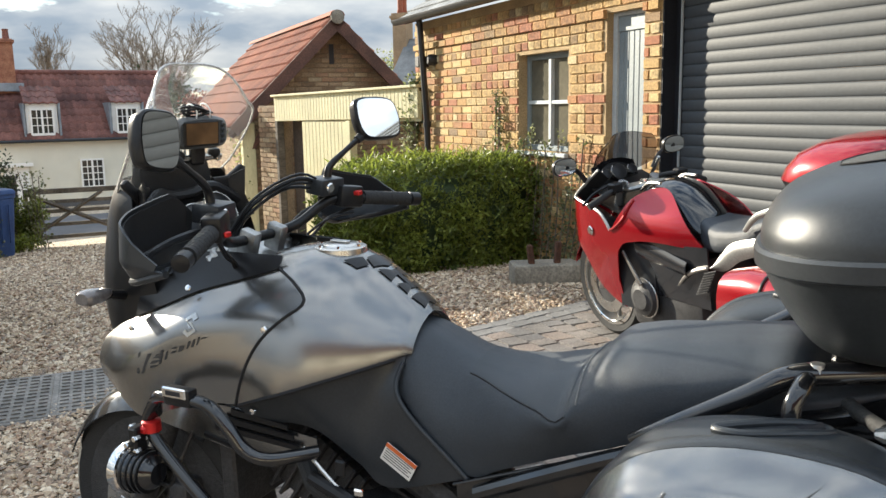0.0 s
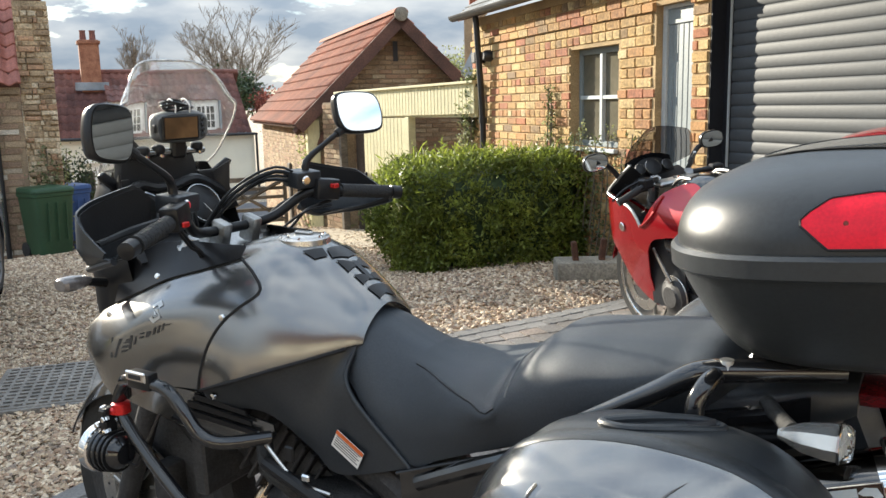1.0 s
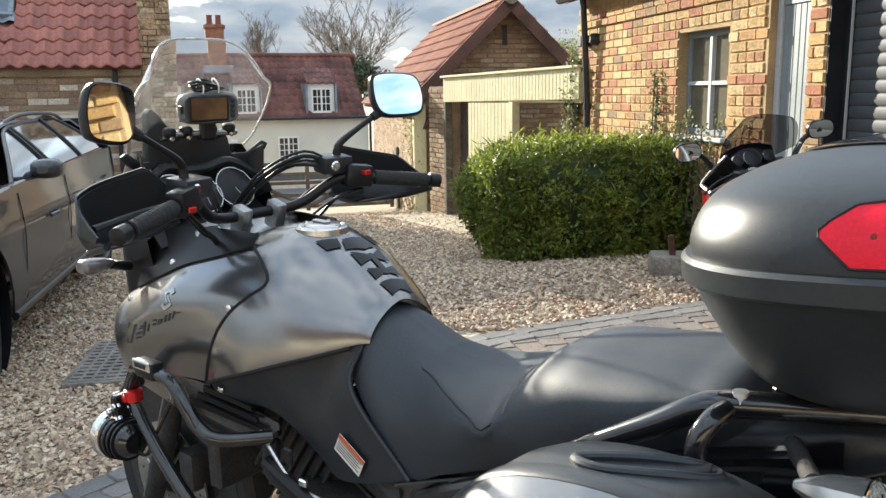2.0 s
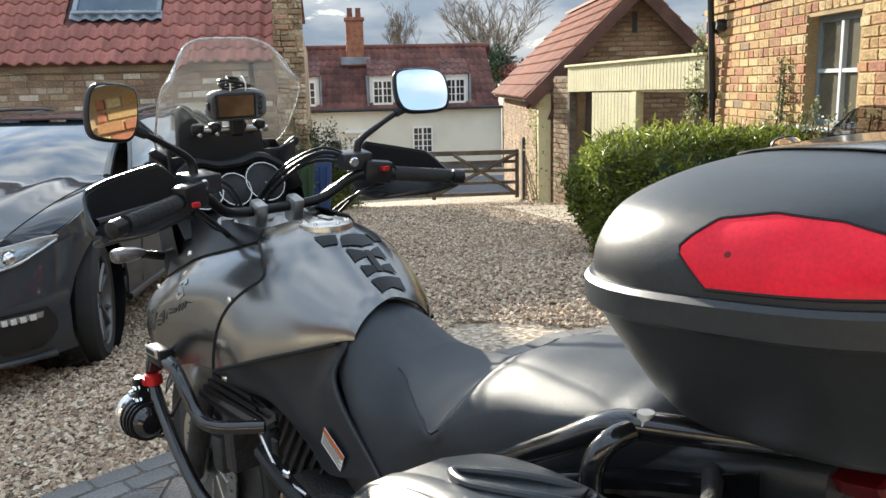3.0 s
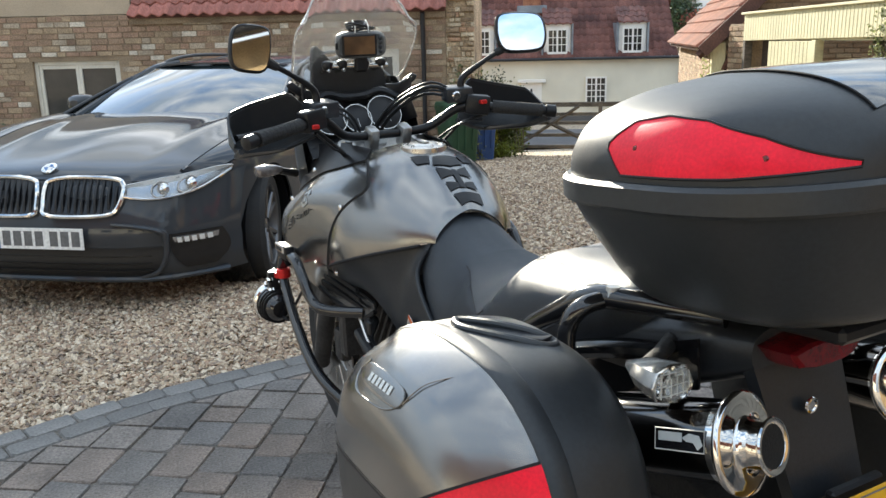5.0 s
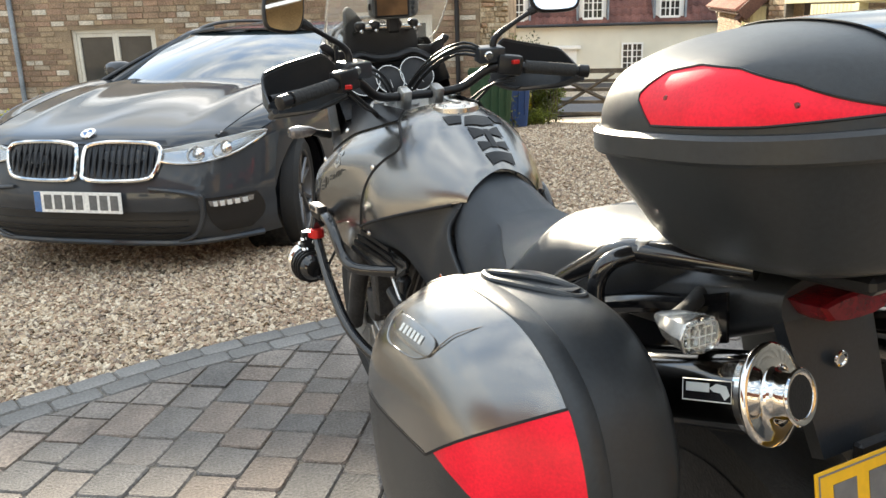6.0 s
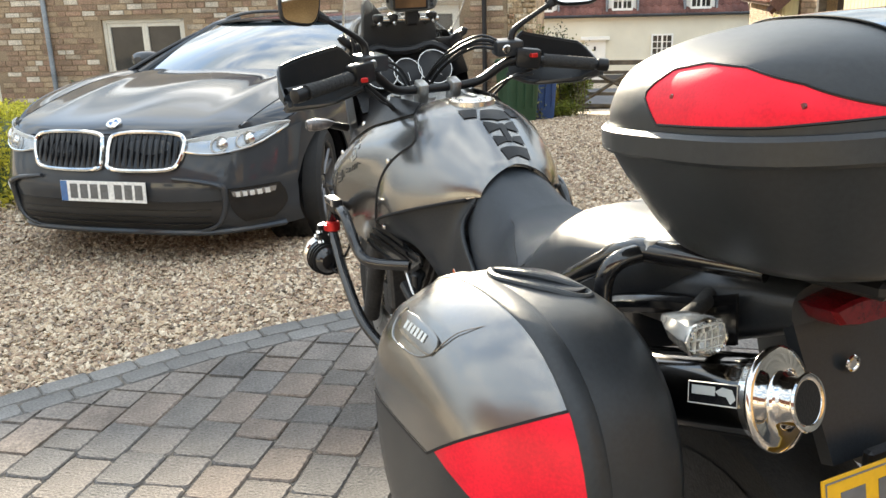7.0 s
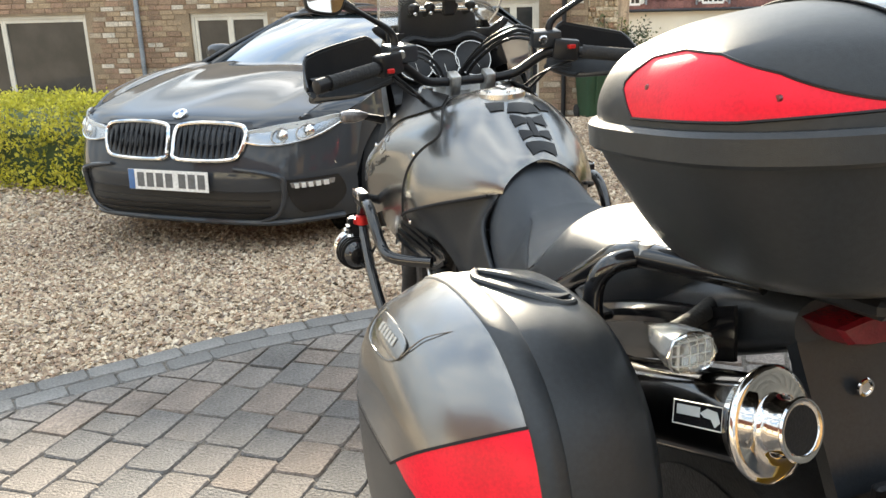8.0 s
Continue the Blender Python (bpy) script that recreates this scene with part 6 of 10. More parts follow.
# cables looping from the bar to the frame
for k, pts in enumerate(([(0.99, -0.20, 1.10), (1.03, -0.13, 1.135), (1.10, -0.05, 1.085), (1.16, 0.02, 0.98)], [(0.985, -0.21, 1.09), (1.05, -0.12, 1.115), (1.12, -0.04, 1.05), (1.15, 0.0, 0.95)],
                         [(0.97, -0.23, 1.07), (1.03, -0.16, 1.06), (1.07, -0.10, 1.0), (1.10, -0.05, 0.93)], [(0.98, 0.21, 1.09), (1.04, 0.13, 1.10), (1.10, 0.06, 1.05), (1.14, 0.02, 0.95)],
                         [(0.97, 0.22, 1.06), (1.0, 0.17, 1.02), (1.0, 0.14, 0.99), (1.03, 0.10, 0.94)], [(0.955, -0.24, 1.055), (1.0, -0.2, 1.035), (1.03, -0.16, 0.99), (1.08, -0.1, 0.93)])):
    part("cable", tube(pts, 0.0042 if k % 2 else 0.0052, 8), M_BLACKPLASTIC, bike)
    part("cable", tube([Vector(p) + Vector((-0.008 * (i % 2), 0.004 * i, 0.012 * math.sin(1.3 * i + k))) for i, p in enumerate(pts)], 0.0032, 8), M_BLACKPLASTIC, bike)
part("ignition_barrel", lathe([(0, 0.012), (0.018, 0.012), (0.021, 0.004), (0.024, 0), (0.024, -0.03)], pose(1.095, 0.0, 0.99, 0, -24), 18), M_ALLOY, bike)

# front indicator on each side
for sy in (1, -1):
    part("indicator_stalk", tube([(1.30, sy * 0.17, 0.905), (1.285, sy * 0.22, 0.92)], [0.012, 0.010], 10, 1), M_BLACKPLASTIC, bike)
    i_ = part("front_indicator", loft([oval((1.285 - 0.01 * q, sy * (0.215 + 0.075 * t), 0.925), (1, 0, 0), (0, 0, 1), 0.026 * s, 0.017 * s, 2.6, 18) for t, s, q in ((0, 0.35, 0), (0.25, 0.8, 0), (0.6, 1.0, 0), (0.9, 0.95, 0), (1.0, 0.7, 0))]), M_SMOKELENS, bike, "smoked grey indicator")

# lower black fairing with slots, and belly pieces
sided("lower_fairing", [(0.80, 0.632), (0.86, 0.600), (0.95, 0.602), (1.05, 0.628), (1.15, 0.648), (1.24, 0.650)], [(0.80, 0.655), (0.86, 0.668), (0.95, 0.700), (1.05, 0.712), (1.15, 0.690), (1.24, 0.662)], 0.80, 1.24, M_SILVER, 0.0, 22, 6, 0.006, "grey painted lower fairing")
for k in range(3):
    sided("slot", [(0.83 + 0.01 * k, 0.628 + 0.022 * k), (1.02 - 0.02 * k, 0.660 + 0.018 * k)], [(0.83 + 0.01 * k, 0.638 + 0.022 * k), (1.02 - 0.02 * k, 0.674 + 0.018 * k)], 0.835 + 0.01 * k, 1.015 - 0.02 * k, M_BLACKPLASTIC, 0.006, 8, 2, 0.006)
sided("lower_trim", [(0.80, 0.628), (0.86, 0.598), (0.95, 0.604), (1.05, 0.638)], [(0.80, 0.640), (0.86, 0.607), (0.95, 0.613), (1.05, 0.646)], 0.80, 1.05, M_BLACKPLASTIC, 0.005, 14, 2, 0.01)

# dark side panel under the tank, down to the footrest
COVER = [(0.0, (0.955, 0.216, 0.726), (0.945, 0.212, 0.706), (0.93, 0.205, 0.686)),
         (0.35, (0.83, 0.214, 0.762), (0.825, 0.196, 0.72), (0.80, 0.172, 0.675)),
         (0.6, (0.74, 0.172, 0.796), (0.74, 0.166, 0.715), (0.715, 0.150, 0.610)),
         (0.8, (0.675, 0.126, 0.815), (0.69, 0.140, 0.720), (0.650, 0.146, 0.570)),
         (1.0, (0.632, 0.094, 0.826), (0.628, 0.134, 0.755), (0.478, 0.146, 0.622))]
for sy in (1, -1):
    def cover(a, c, sy=sy):
        return mirrored(curve_at([(k, curve_at([(0.0, Vector(p)), (0.45, Vector(q)), (1.0, Vector(r))], c)) for k, p, q, r in COVER], a), sy)
    sc_ = part("side_cover", sheet(cover, 30, 20, 0.005), M_DARKPLASTIC, bike, "dark grey frame side cover")
    part("cover_rim", tube([cover(0.995, c_ / 12) for c_ in range(1, 13)], 0.0048, 10), M_DARKPLASTIC, sc_)
    part("tank_rim", tube([tank_skin(x_, 2.0) + Vector((0, 0.002, -0.004)) if sy > 0 else mirrored(tank_skin(x_, 2.0) + Vector((0, 0.002, -0.004)), -1) for x_ in (0.945, 0.89, 0.83, 0.76, 0.69, 0.645)], 0.004, 8), M_MATTBLACK, sc_)
    part("frame_beam", tube([(1.03, sy * 0.10, 0.86), (0.80, sy * 0.10, 0.68), (0.55, sy * 0.085, 0.54), (0.45, sy * 0.085, 0.42)], [0.04, 0.04, 0.04, 0.035], 10), M_ENGINE, bike, "dark alloy frame beam")
    part("foot_peg", rod((0.42, sy * 0.16, 0.33), (0.42, sy * 0.29, 0.335), 0.016, 0.014), M_RUBBER, bike)
    part("sub_frame_tube", tube([(0.46, sy * 0.15, 0.60), (0.25, sy * 0.16, 0.70), (0.0, sy * 0.15, 0.80), (-0.15, sy * 0.13, 0.84)], 0.016, 10), M_GLOSSBLACK, bike)
# warning label on the left cover
lab = Matrix.Translation((0.625, 0.1505, 0.631)) @ axes((0, 0, 0), (-0.87, 0.03, -0.49), (-0.49, 0.06, 0.87))
lb = part("warning_label", box(-0.037, 0.037, -0.021, 0.021, 0, 0.0012), M_LABELWHITE, bike, "white and orange warning label", False)
lb.matrix_basis = lab
part("label_band", box(-0.037, 0.037, 0.012, 0.0208, 0.0013, 0.0022), M_ORANGE, lb, "", False)
for k in range(5):
    part("print_bar", box(-0.033, 0.033 - 0.006 * (k % 2), 0.008 - k * 0.0055, 0.0098 - k * 0.0055, 0.0013, 0.0020), M_INK, lb, "", False)
# crash bars
for sy in (1, -1):
    cb = part("crash_bar", tube([(1.120, sy * 0.276, 0.700), (1.100, sy * 0.290, 0.738), (1.060, sy * 0.300, 0.752), (1.0, sy * 0.305, 0.756), (0.945, sy * 0.306, 0.750), (0.905, sy * 0.305, 0.715), (0.875, sy * 0.300, 0.675), (0.83, sy * 0.285, 0.655), (0.77, sy * 0.21, 0.650)], 0.0135, 12), M_GLOSSBLACK, bike, "gloss black tubular crash bar")
    part("crash_bar_lower", tube([(1.095, sy * 0.290, 0.740), (1.128, sy * 0.287, 0.695), (1.115, sy * 0.290, 0.655), (1.0, sy * 0.300, 0.560), (0.88, sy * 0.295, 0.475), (0.75, sy * 0.250, 0.42), (0.62, sy * 0.15, 0.38)], 0.0135, 12), M_GLOSSBLACK, bike, "gloss black tubular crash bar")
    part("crash_stay", tube([(1.11, sy * 0.19, 0.700), (1.105, sy * 0.25, 0.730), (1.095, sy * 0.290, 0.742)], 0.011, 10), M_GLOSSBLACK, bike)
    part("bar_pad", box(-0.034, 0.034, -0.013, 0.013, -0.020, 0.016, 0.005, None, 2), M_BLACKPLASTIC, cb, "black plastic crash pad").matrix_basis = Matrix.Translation((1.015, sy * 0.308, 0.764))
    fc = part("pad_face", box(-0.030, 0.030, -0.003, 0.003, -0.011, 0.011, 0.003), M_CHROME, cb, "bright pad badge")
    fc.matrix_basis = Matrix.Translation((1.018, sy * 0.3215, 0.772))
    part("pad_slot", box(-0.018, 0.018, -0.002, 0.002, -0.0045, 0.0045), M_GUIDE, cb, "", False).matrix_basis = Matrix.Translation((1.018, sy * 0.3235, 0.772))
    part("red_clip", lathe([(0.0135, -0.014), (0.019, -0.011), (0.0195, 0.010), (0.0135, 0.014)], axes((1.122, sy * 0.288, 0.676), (0, 1, 0), (1, 0, 0)), 16), M_REDCLIP, cb, "red anodised clamp")
    part("clip_arm", box(1.118, 1.150, sy * 0.300 - 0.012, sy * 0.300 + 0.012, 0.664, 0.680, 0.004), M_REDCLIP, cb, "red anodised clamp")
    lampm = Matrix.Translation((1.150, sy * 0.313, 0.588)) @ pose(0, 0, 0, 0, 90, 0)
    fl = part("spot_lamp", lathe([(0.0, -0.062), (0.022, -0.062), (0.034, -0.050), (0.040, -0.030), (0.047, -0.008), (0.047, 0.014), (0.0, 0.014)], lampm, 24), M_GLOSSBLACK, bike, "black LED spot lamp")
    part("lamp_bezel", lathe([(0.047, 0.006), (0.0515, 0.008), (0.053, 0.016), (0.052, 0.028), (0.047, 0.031), (0.042, 0.028)], lampm, 28, None, False), M_CHROME, fl, "bright lamp bezel")
    part("lamp_glass", lathe([(0.0, 0.024), (0.044, 0.024)], lampm, 24), M_LAMPGLASS, fl)
    for k in range(4):
        part("lamp_fin", lathe([(0.0, -0.002), (0.043 + 0.002 * k, -0.002), (0.043 + 0.002 * k, 0.002), (0.0, 0.002)], lampm @ pose(0, 0, -0.040 + 0.012 * k), 20), M_BLACKPLASTIC, fl, "", False)
    part("lamp_bracket", box(-0.011, 0.011, -0.016, 0.016, -0.030, 0.026, 0.004), M_BLACKPLASTIC, fl).matrix_basis = Matrix.Translation((1.140, sy * 0.310, 0.655))
    for dx, dy, z in ((0.012, 0.0, 0.676), (-0.012, 0.016, 0.662), (0.010, 0.018, 0.646), (-0.008, -0.016, 0.650), (0.014, 0.006, 0.632), (-0.010, 0.014, 0.634)):
        c_ = Vector((1.140 + dx, sy * (0.310 + dy), z))
        part("lamp_bolt", lathe([(0, 0.007), (0.0055, 0.007), (0.007, 0.004), (0.007, -0.007)], axes(c_, (1, 0, 0), (0, 0, 1) if sy < 0 else (0, 0, -1)), 6), M_CHROME, fl)
    part("lamp_cable", tube([(1.10, sy * 0.313, 0.575), (1.075, sy * 0.300, 0.560), (1.06, sy * 0.285, 0.60), (1.05, sy * 0.25, 0.66)], 0.004, 6), M_BLACKPLASTIC, fl)

# front wheel, mudguard, discs


def wheel(x, z, r, w, name, rim_r, discs=True):
    m_ = Matrix.Translation((x, 0, z)) @ pose(0, 0, 0, 90)
    wh = part(name, lathe([(rim_r, -w * 0.42), (r - 0.03, -w * 0.5), (r - 0.008, -w * 0.36), (r, -w * 0.12), (r, w * 0.12), (r - 0.008, w * 0.36), (r - 0.03, w * 0.5), (rim_r, w * 0.42), (rim_r - 0.006, 0), (rim_r, -w * 0.42)], m_, 48), M_RUBBER, bike, "black road tyre")
    part("rim", lathe([(rim_r + 0.006, -w * 0.45), (rim_r - 0.012, -w * 0.44), (rim_r - 0.022, 0), (rim_r - 0.012, w * 0.44), (rim_r + 0.006, w * 0.45)], m_, 48), M_ENGINE, wh, "dark cast rim")
    hub = part("hub", lathe([(0.0, -0.06), (0.035, -0.06), (0.045, 0), (0.035, 0.06), (0, 0.06)], m_, 20), M_ENGINE, wh)
    for k in range(6):
        a_ = 2 * math.pi * k / 6
        p0 = Vector((x + 0.035 * math.cos(a_), 0, z + 0.035 * math.sin(a_)))
        p1 = Vector((x + (rim_r - 0.012) * math.cos(a_ + 0.15), 0, z + (rim_r - 0.012) * math.sin(a_ + 0.15)))
        part("spoke", rod(p0, p1, 0.016, 0.012, 8), M_ENGINE, wh)
    if discs:
        for sy in (1, -1):
            dm = Matrix.Translation((x, sy * 0.072, z)) @ pose(0, 0, 0, 90)
            dk = part("brake_disc", lathe([(0.105, -0.0025), (0.155, -0.0025), (0.155, 0.0025), (0.105, 0.0025), (0.105, -0.0025)], dm, 40), M_STEEL, wh, "drilled steel brake disc")
            for k in range(10):
                a_ = 2 * math.pi * k / 10
                part("disc_arm", rod((x + 0.05 * math.cos(a_), sy * 0.072, z + 0.05 * math.sin(a_)), (x + 0.108 * math.cos(a_ + 0.25), sy * 0.072, z + 0.108 * math.sin(a_ + 0.25)), 0.006, 0.006, 6), M_ALLOY, dk)
            for k in range(20):
                a_ = 2 * math.pi * k / 20
                part("disc_hole", lathe([(0, 0.0032), (0.004, 0.0032), (0.004, -0.0032), (0, -0.0032)], Matrix.Translation((x + 0.13 * math.cos(a_), sy * 0.072, z + 0.13 * math.sin(a_))) @ pose(0, 0, 0, 90), 8), M_GUIDE, dk, "", False)
            part("brake_caliper", box(x - 0.15, x - 0.09, sy * 0.072 - 0.032, sy * 0.072 + 0.032, z + 0.02, z + 0.12, 0.012, None, 2), M_ENGINE, wh)
    return wh


wheel(1.385, 0.315, 0.315, 0.105, "front_wheel", 0.24)
wheel(-0.10, 0.325, 0.325, 0.155, "rear_wheel", 0.225, False)


def guard_front(a, c):
    t = radians(18 + 96 * a)
    s = 2 * c - 1
    r = 0.338 - 0.02 * s * s
    return Vector((1.385 + r * math.cos(t + radians(10)), 0.075 * s * (1 - 0.35 * abs(a - 0.5) ** 2 * 4 * 0.3), 0.315 + r * math.sin(t + radians(10)) * 0.94 - 0.03 * s * s))


part("front_mudguard", sheet(guard_front, 24, 8, 0.004), M_GLOSSBLACK, bike, "gloss black front mudguard")

# engine: crankcase, front cylinder, clutch cover, pipes
part("crankcase", loft([oval((x, 0, z), (0, 1, 0), (0, 0, 1), w, h, 3.5, 24) for x, z, w, h in ((0.42, 0.38, 0.12, 0.10), (0.50, 0.37, 0.17, 0.14), (0.65, 0.38, 0.19, 0.15), (0.80, 0.38, 0.18, 0.14), (0.90, 0.38, 0.12, 0.09))]), M_ENGINE, bike, "dark engine crankcase")
for x, z, tilt in ((0.86, 0.52, 55), (0.62, 0.62, -30)):
    cy = part("cylinder", box(-0.085, 0.085, -0.09, 0.09, -0.12, 0.14, 0.02, None, 2), M_ENGINE, bike)
    cy.matrix_basis = pose(x, 0, z, 0, tilt)
    for k in range(7):
        part("cooling_fin", box(-0.095, 0.095, -0.105, 0.105, -0.09 + k * 0.028, -0.082 + k * 0.028, 0.002), M_ENGINE, cy, "", False)
for sy in (1, -1):
    part("engine_cover", lathe([(0.0, 0.035), (0.06, 0.035), (0.095, 0.022), (0.105, 0.0)], axes((0.62, sy * 0.185, 0.38), (-sy, 0, 0), (0, 0, 1)), 28), M_ENGINE, bike, "round engine side cover")
    part("frame_rail", tube([(0.78, sy * 0.22, 0.60), (0.70, sy * 0.225, 0.575), (0.62, sy * 0.22, 0.545), (0.55, sy * 0.21, 0.545)], 0.014, 10), M_BLACKPLASTIC, bike)
    part("water_hose", tube([(0.84, sy * 0.16, 0.60), (0.79, sy * 0.20, 0.575), (0.74, sy * 0.20, 0.55), (0.70, sy * 0.17, 0.49)], 0.018, 10), M_RUBBER, bike)
    part("brake_pipe", tube([(0.80, sy * 0.215, 0.655), (0.73, sy * 0.222, 0.60), (0.69, sy * 0.22, 0.575), (0.62, sy * 0.215, 0.565)], 0.004, 6), M_STEEL, bike)
    part("catch", box(0.70, 0.722, sy * 0.222 - 0.004, sy * 0.222 + 0.004, 0.615, 0.648, 0.003), M_BLACKPLASTIC, bike)
    part("header_clip", box(0.66, 0.68, sy * 0.225 - 0.005, sy * 0.225 + 0.005, 0.585, 0.60, 0.003), M_CHROME, bike)
part("exhaust_header", tube([(0.93, 0.03, 0.45), (0.98, 0.06, 0.36), (0.92, 0.08, 0.24), (0.60, 0.10, 0.18), (0.25, 0.14, 0.25), (0.05, 0.19, 0.50), (0.0, 0.20, 0.66), (-0.07, 0.222, 0.724)], 0.024, 12), M_GOLD, bike, "heat-tinted header pipe")
part("radiator", box(1.02, 1.06, -0.17, 0.17, 0.44, 0.68, 0.006), M_ENGINE, bike)
part("sump_guard", loft([oval((x, 0, z), (0, 1, 0), (0, 0, 1), w, 0.02, 3, 16) for x, z, w in ((0.95, 0.36, 0.10), (0.88, 0.24, 0.14), (0.55, 0.20, 0.15))]), M_ENGINE, bike)
part("side_stand", rod((0.50, 0.13, 0.30), (0.56, 0.30, 0.012), 0.014, 0.012), M_GLOSSBLACK, bike)
part("swing_arm", box(-0.12, 0.45, -0.13, 0.13, 0.30, 0.37, 0.02), M_ENGINE, bike)

# rider's seat and pillion pad


def seat_ring(x, w, top, bot, k, n=28):
    out = []
    for j in range(n):
        t = 2 * math.pi * j / n
        a, c = math.cos(t), math.sin(t)
        y = w * math.copysign(abs(a) ** 0.62, a)
        if c >= 0:
            z = bot + (top - bot) * (1 - k) + (top - bot) * k * c ** 0.8
        else:
            y = w * math.copysign(abs(a) ** 0.22, a)
            z = bot + (top - bot) * (1 - k) * (1 + c)
        out.append(Vector((x, y * (1.0 if c >= 0 else 1.0 - 0.14 * c), z)))
    return out


# columns of the seat: middle, crown, shoulder, flank and lower edge as (y, z)
SEAT = [(0.648, (0, 0.880), (0.040, 0.873), (0.078, 0.846), (0.102, 0.795), (0.112, 0.765)),
        (0.60, (0, 0.864), (0.048, 0.857), (0.086, 0.826), (0.118, 0.770), (0.128, 0.720)),
        (0.55, (0, 0.841), (0.050, 0.835), (0.088, 0.805), (0.130, 0.730), (0.136, 0.675)),
        (0.48, (0, 0.816), (0.052, 0.811), (0.094, 0.793), (0.142, 0.712), (0.142, 0.626)),
        (0.41, (0, 0.811), (0.070, 0.807), (0.126, 0.787), (0.157, 0.718), (0.148, 0.655)),
        (0.34, (0, 0.823), (0.088, 0.817), (0.154, 0.784), (0.167, 0.735), (0.151, 0.684)),
        (0.292, (0, 0.836), (0.090, 0.829), (0.167, 0.784), (0.170, 0.748), (0.153, 0.704)),
        (0.268, (0, 0.854), (0.085, 0.848), (0.150, 0.816), (0.169, 0.765), (0.153, 0.713)),
        (0.236, (0, 0.883), (0.082, 0.879), (0.139, 0.850), (0.167, 0.785), (0.153, 0.724)),
        (0.19, (0, 0.897), (0.082, 0.893), (0.143, 0.863), (0.166, 0.802), (0.153, 0.742)),
        (0.10, (0, 0.908), (0.082, 0.904), (0.146, 0.876), (0.164, 0.824), (0.151, 0.775)),
        (0.0, (0, 0.917), (0.080, 0.913), (0.142, 0.890), (0.155, 0.852), (0.145, 0.814)),
        (-0.075, (0, 0.919), (0.070, 0.915), (0.128, 0.898), (0.138, 0.872), (0.128, 0.845)),
        (-0.11, (0, 0.896), (0.050, 0.893), (0.09, 0.884), (0.10, 0.874), (0.10, 0.86))]


def seat_skin(x, c):
    """The seat's skin at x; c from -1 to 1 across it, 0 in the middle."""
    k = abs(c)
    q = curve_at([(-r[0], curve_at([(u, Vector((*p, 0))) for u, p in zip((0.0, 0.28, 0.52, 0.80, 1.0), r[1:])], k)) for r in SEAT], -x)
    return Vector((x, math.copysign(q.x, c), q.y))


part("rider_seat", sheet(lambda a, c: seat_skin(0.648 - 0.368 * a, 2 * c - 1), 44, 64, 0.004), M_VINYL, bike, "black vinyl rider's seat, worn and shiny", True, 60)
pil = part("pillion_seat", sheet(lambda a, c: seat_skin(0.280 - 0.39 * a, 2 * c - 1), 44, 56, 0.004), M_VINYL, bike, "black vinyl pillion seat", True, 60)
part("seat_piping", tube([seat_skin(0.280 - 0.012 * math.cos(math.pi * k / 20) ** 2, -0.60 + 1.2 * k / 20) + Vector((0.001, 0, 0.0005)) for k in range(21)], 0.0018, 6, 1), M_PIPING, pil, "pale stitched piping")
# the grippy panel in the rider's seat, inside its stitching
part("seat_panel", sheet(lambda a, c: (lambda x, w: seat_skin(x, w * (2 * c - 1)) + Vector((0, 0, 0.0012)))(0.50 - 0.214 * a, 0.46 + 0.10 * a), 30, 40), M_MESHVINYL, bike, "textured grippy seat panel", True, 60)
for sy in (1, -1):
    part("seat_stitch", tube([seat_skin(0.50 - 0.214 * k / 16, sy * (0.465 + 0.10 * k / 16)) for k in range(17)], 0.0019, 6, 1), M_BLACKPLASTIC, pil)
    # tail panel, grab rail and luggage frame
    part("tail_panel", sheet(lambda a, c, sy=sy: Vector((0.50 - 0.70 * a, sy * (0.150 - 0.025 * a + 0.004 * c), (0.53 + 0.27 * a) * (1 - c) + (0.612 + 0.262 * a) * c)), 18, 6, 0.005), M_GLOSSBLACK, bike, "gloss black tail panel")
    part("tail_rim", tube([(0.505 - 0.06 * k, sy * (0.156 - 0.0021 * k), 0.611 + 0.0225 * k) for k in range(9)], 0.0035, 8), M_GLOSSBLACK, bike)
    gr = part("grab_rail", tube([(0.165, sy * 0.195, 0.775), (0.10, sy * 0.205, 0.815), (0.0, sy * 0.205, 0.872), (-0.06, sy * 0.195, 0.908), (-0.12, sy * 0.175, 0.915), (-0.24, sy * 0.12, 0.915)], [0.010, 0.014, 0.017, 0.018, 0.017, 0.015], 12), M_GLOSSBLACK, bike, "gloss black grab rail")
    part("pannier_hoop", tube([(-0.09, sy * 0.175, 0.912), (-0.08, sy * 0.225, 0.905), (-0.07, sy * 0.245, 0.87), (-0.085, sy * 0.25, 0.80), (-0.12, sy * 0.25, 0.72), (-0.16, sy * 0.24, 0.66)], 0.0135, 12), M_GLOSSBLACK, bike, "gloss black pannier hoop")
    part("hoop_bolt", lathe([(0, 0.012), (0.010, 0.012), (0.012, 0.004), (0.014, 0)], pose(-0.098, sy * 0.186, 0.920), 10), M_ALLOY, bike)
    part("pannier_bracket", box(-0.02, 0.09, sy * 0.20 - 0.014, sy * 0.20 + 0.014, 0.80, 0.812, 0.003), M_GLOSSBLACK, bike)

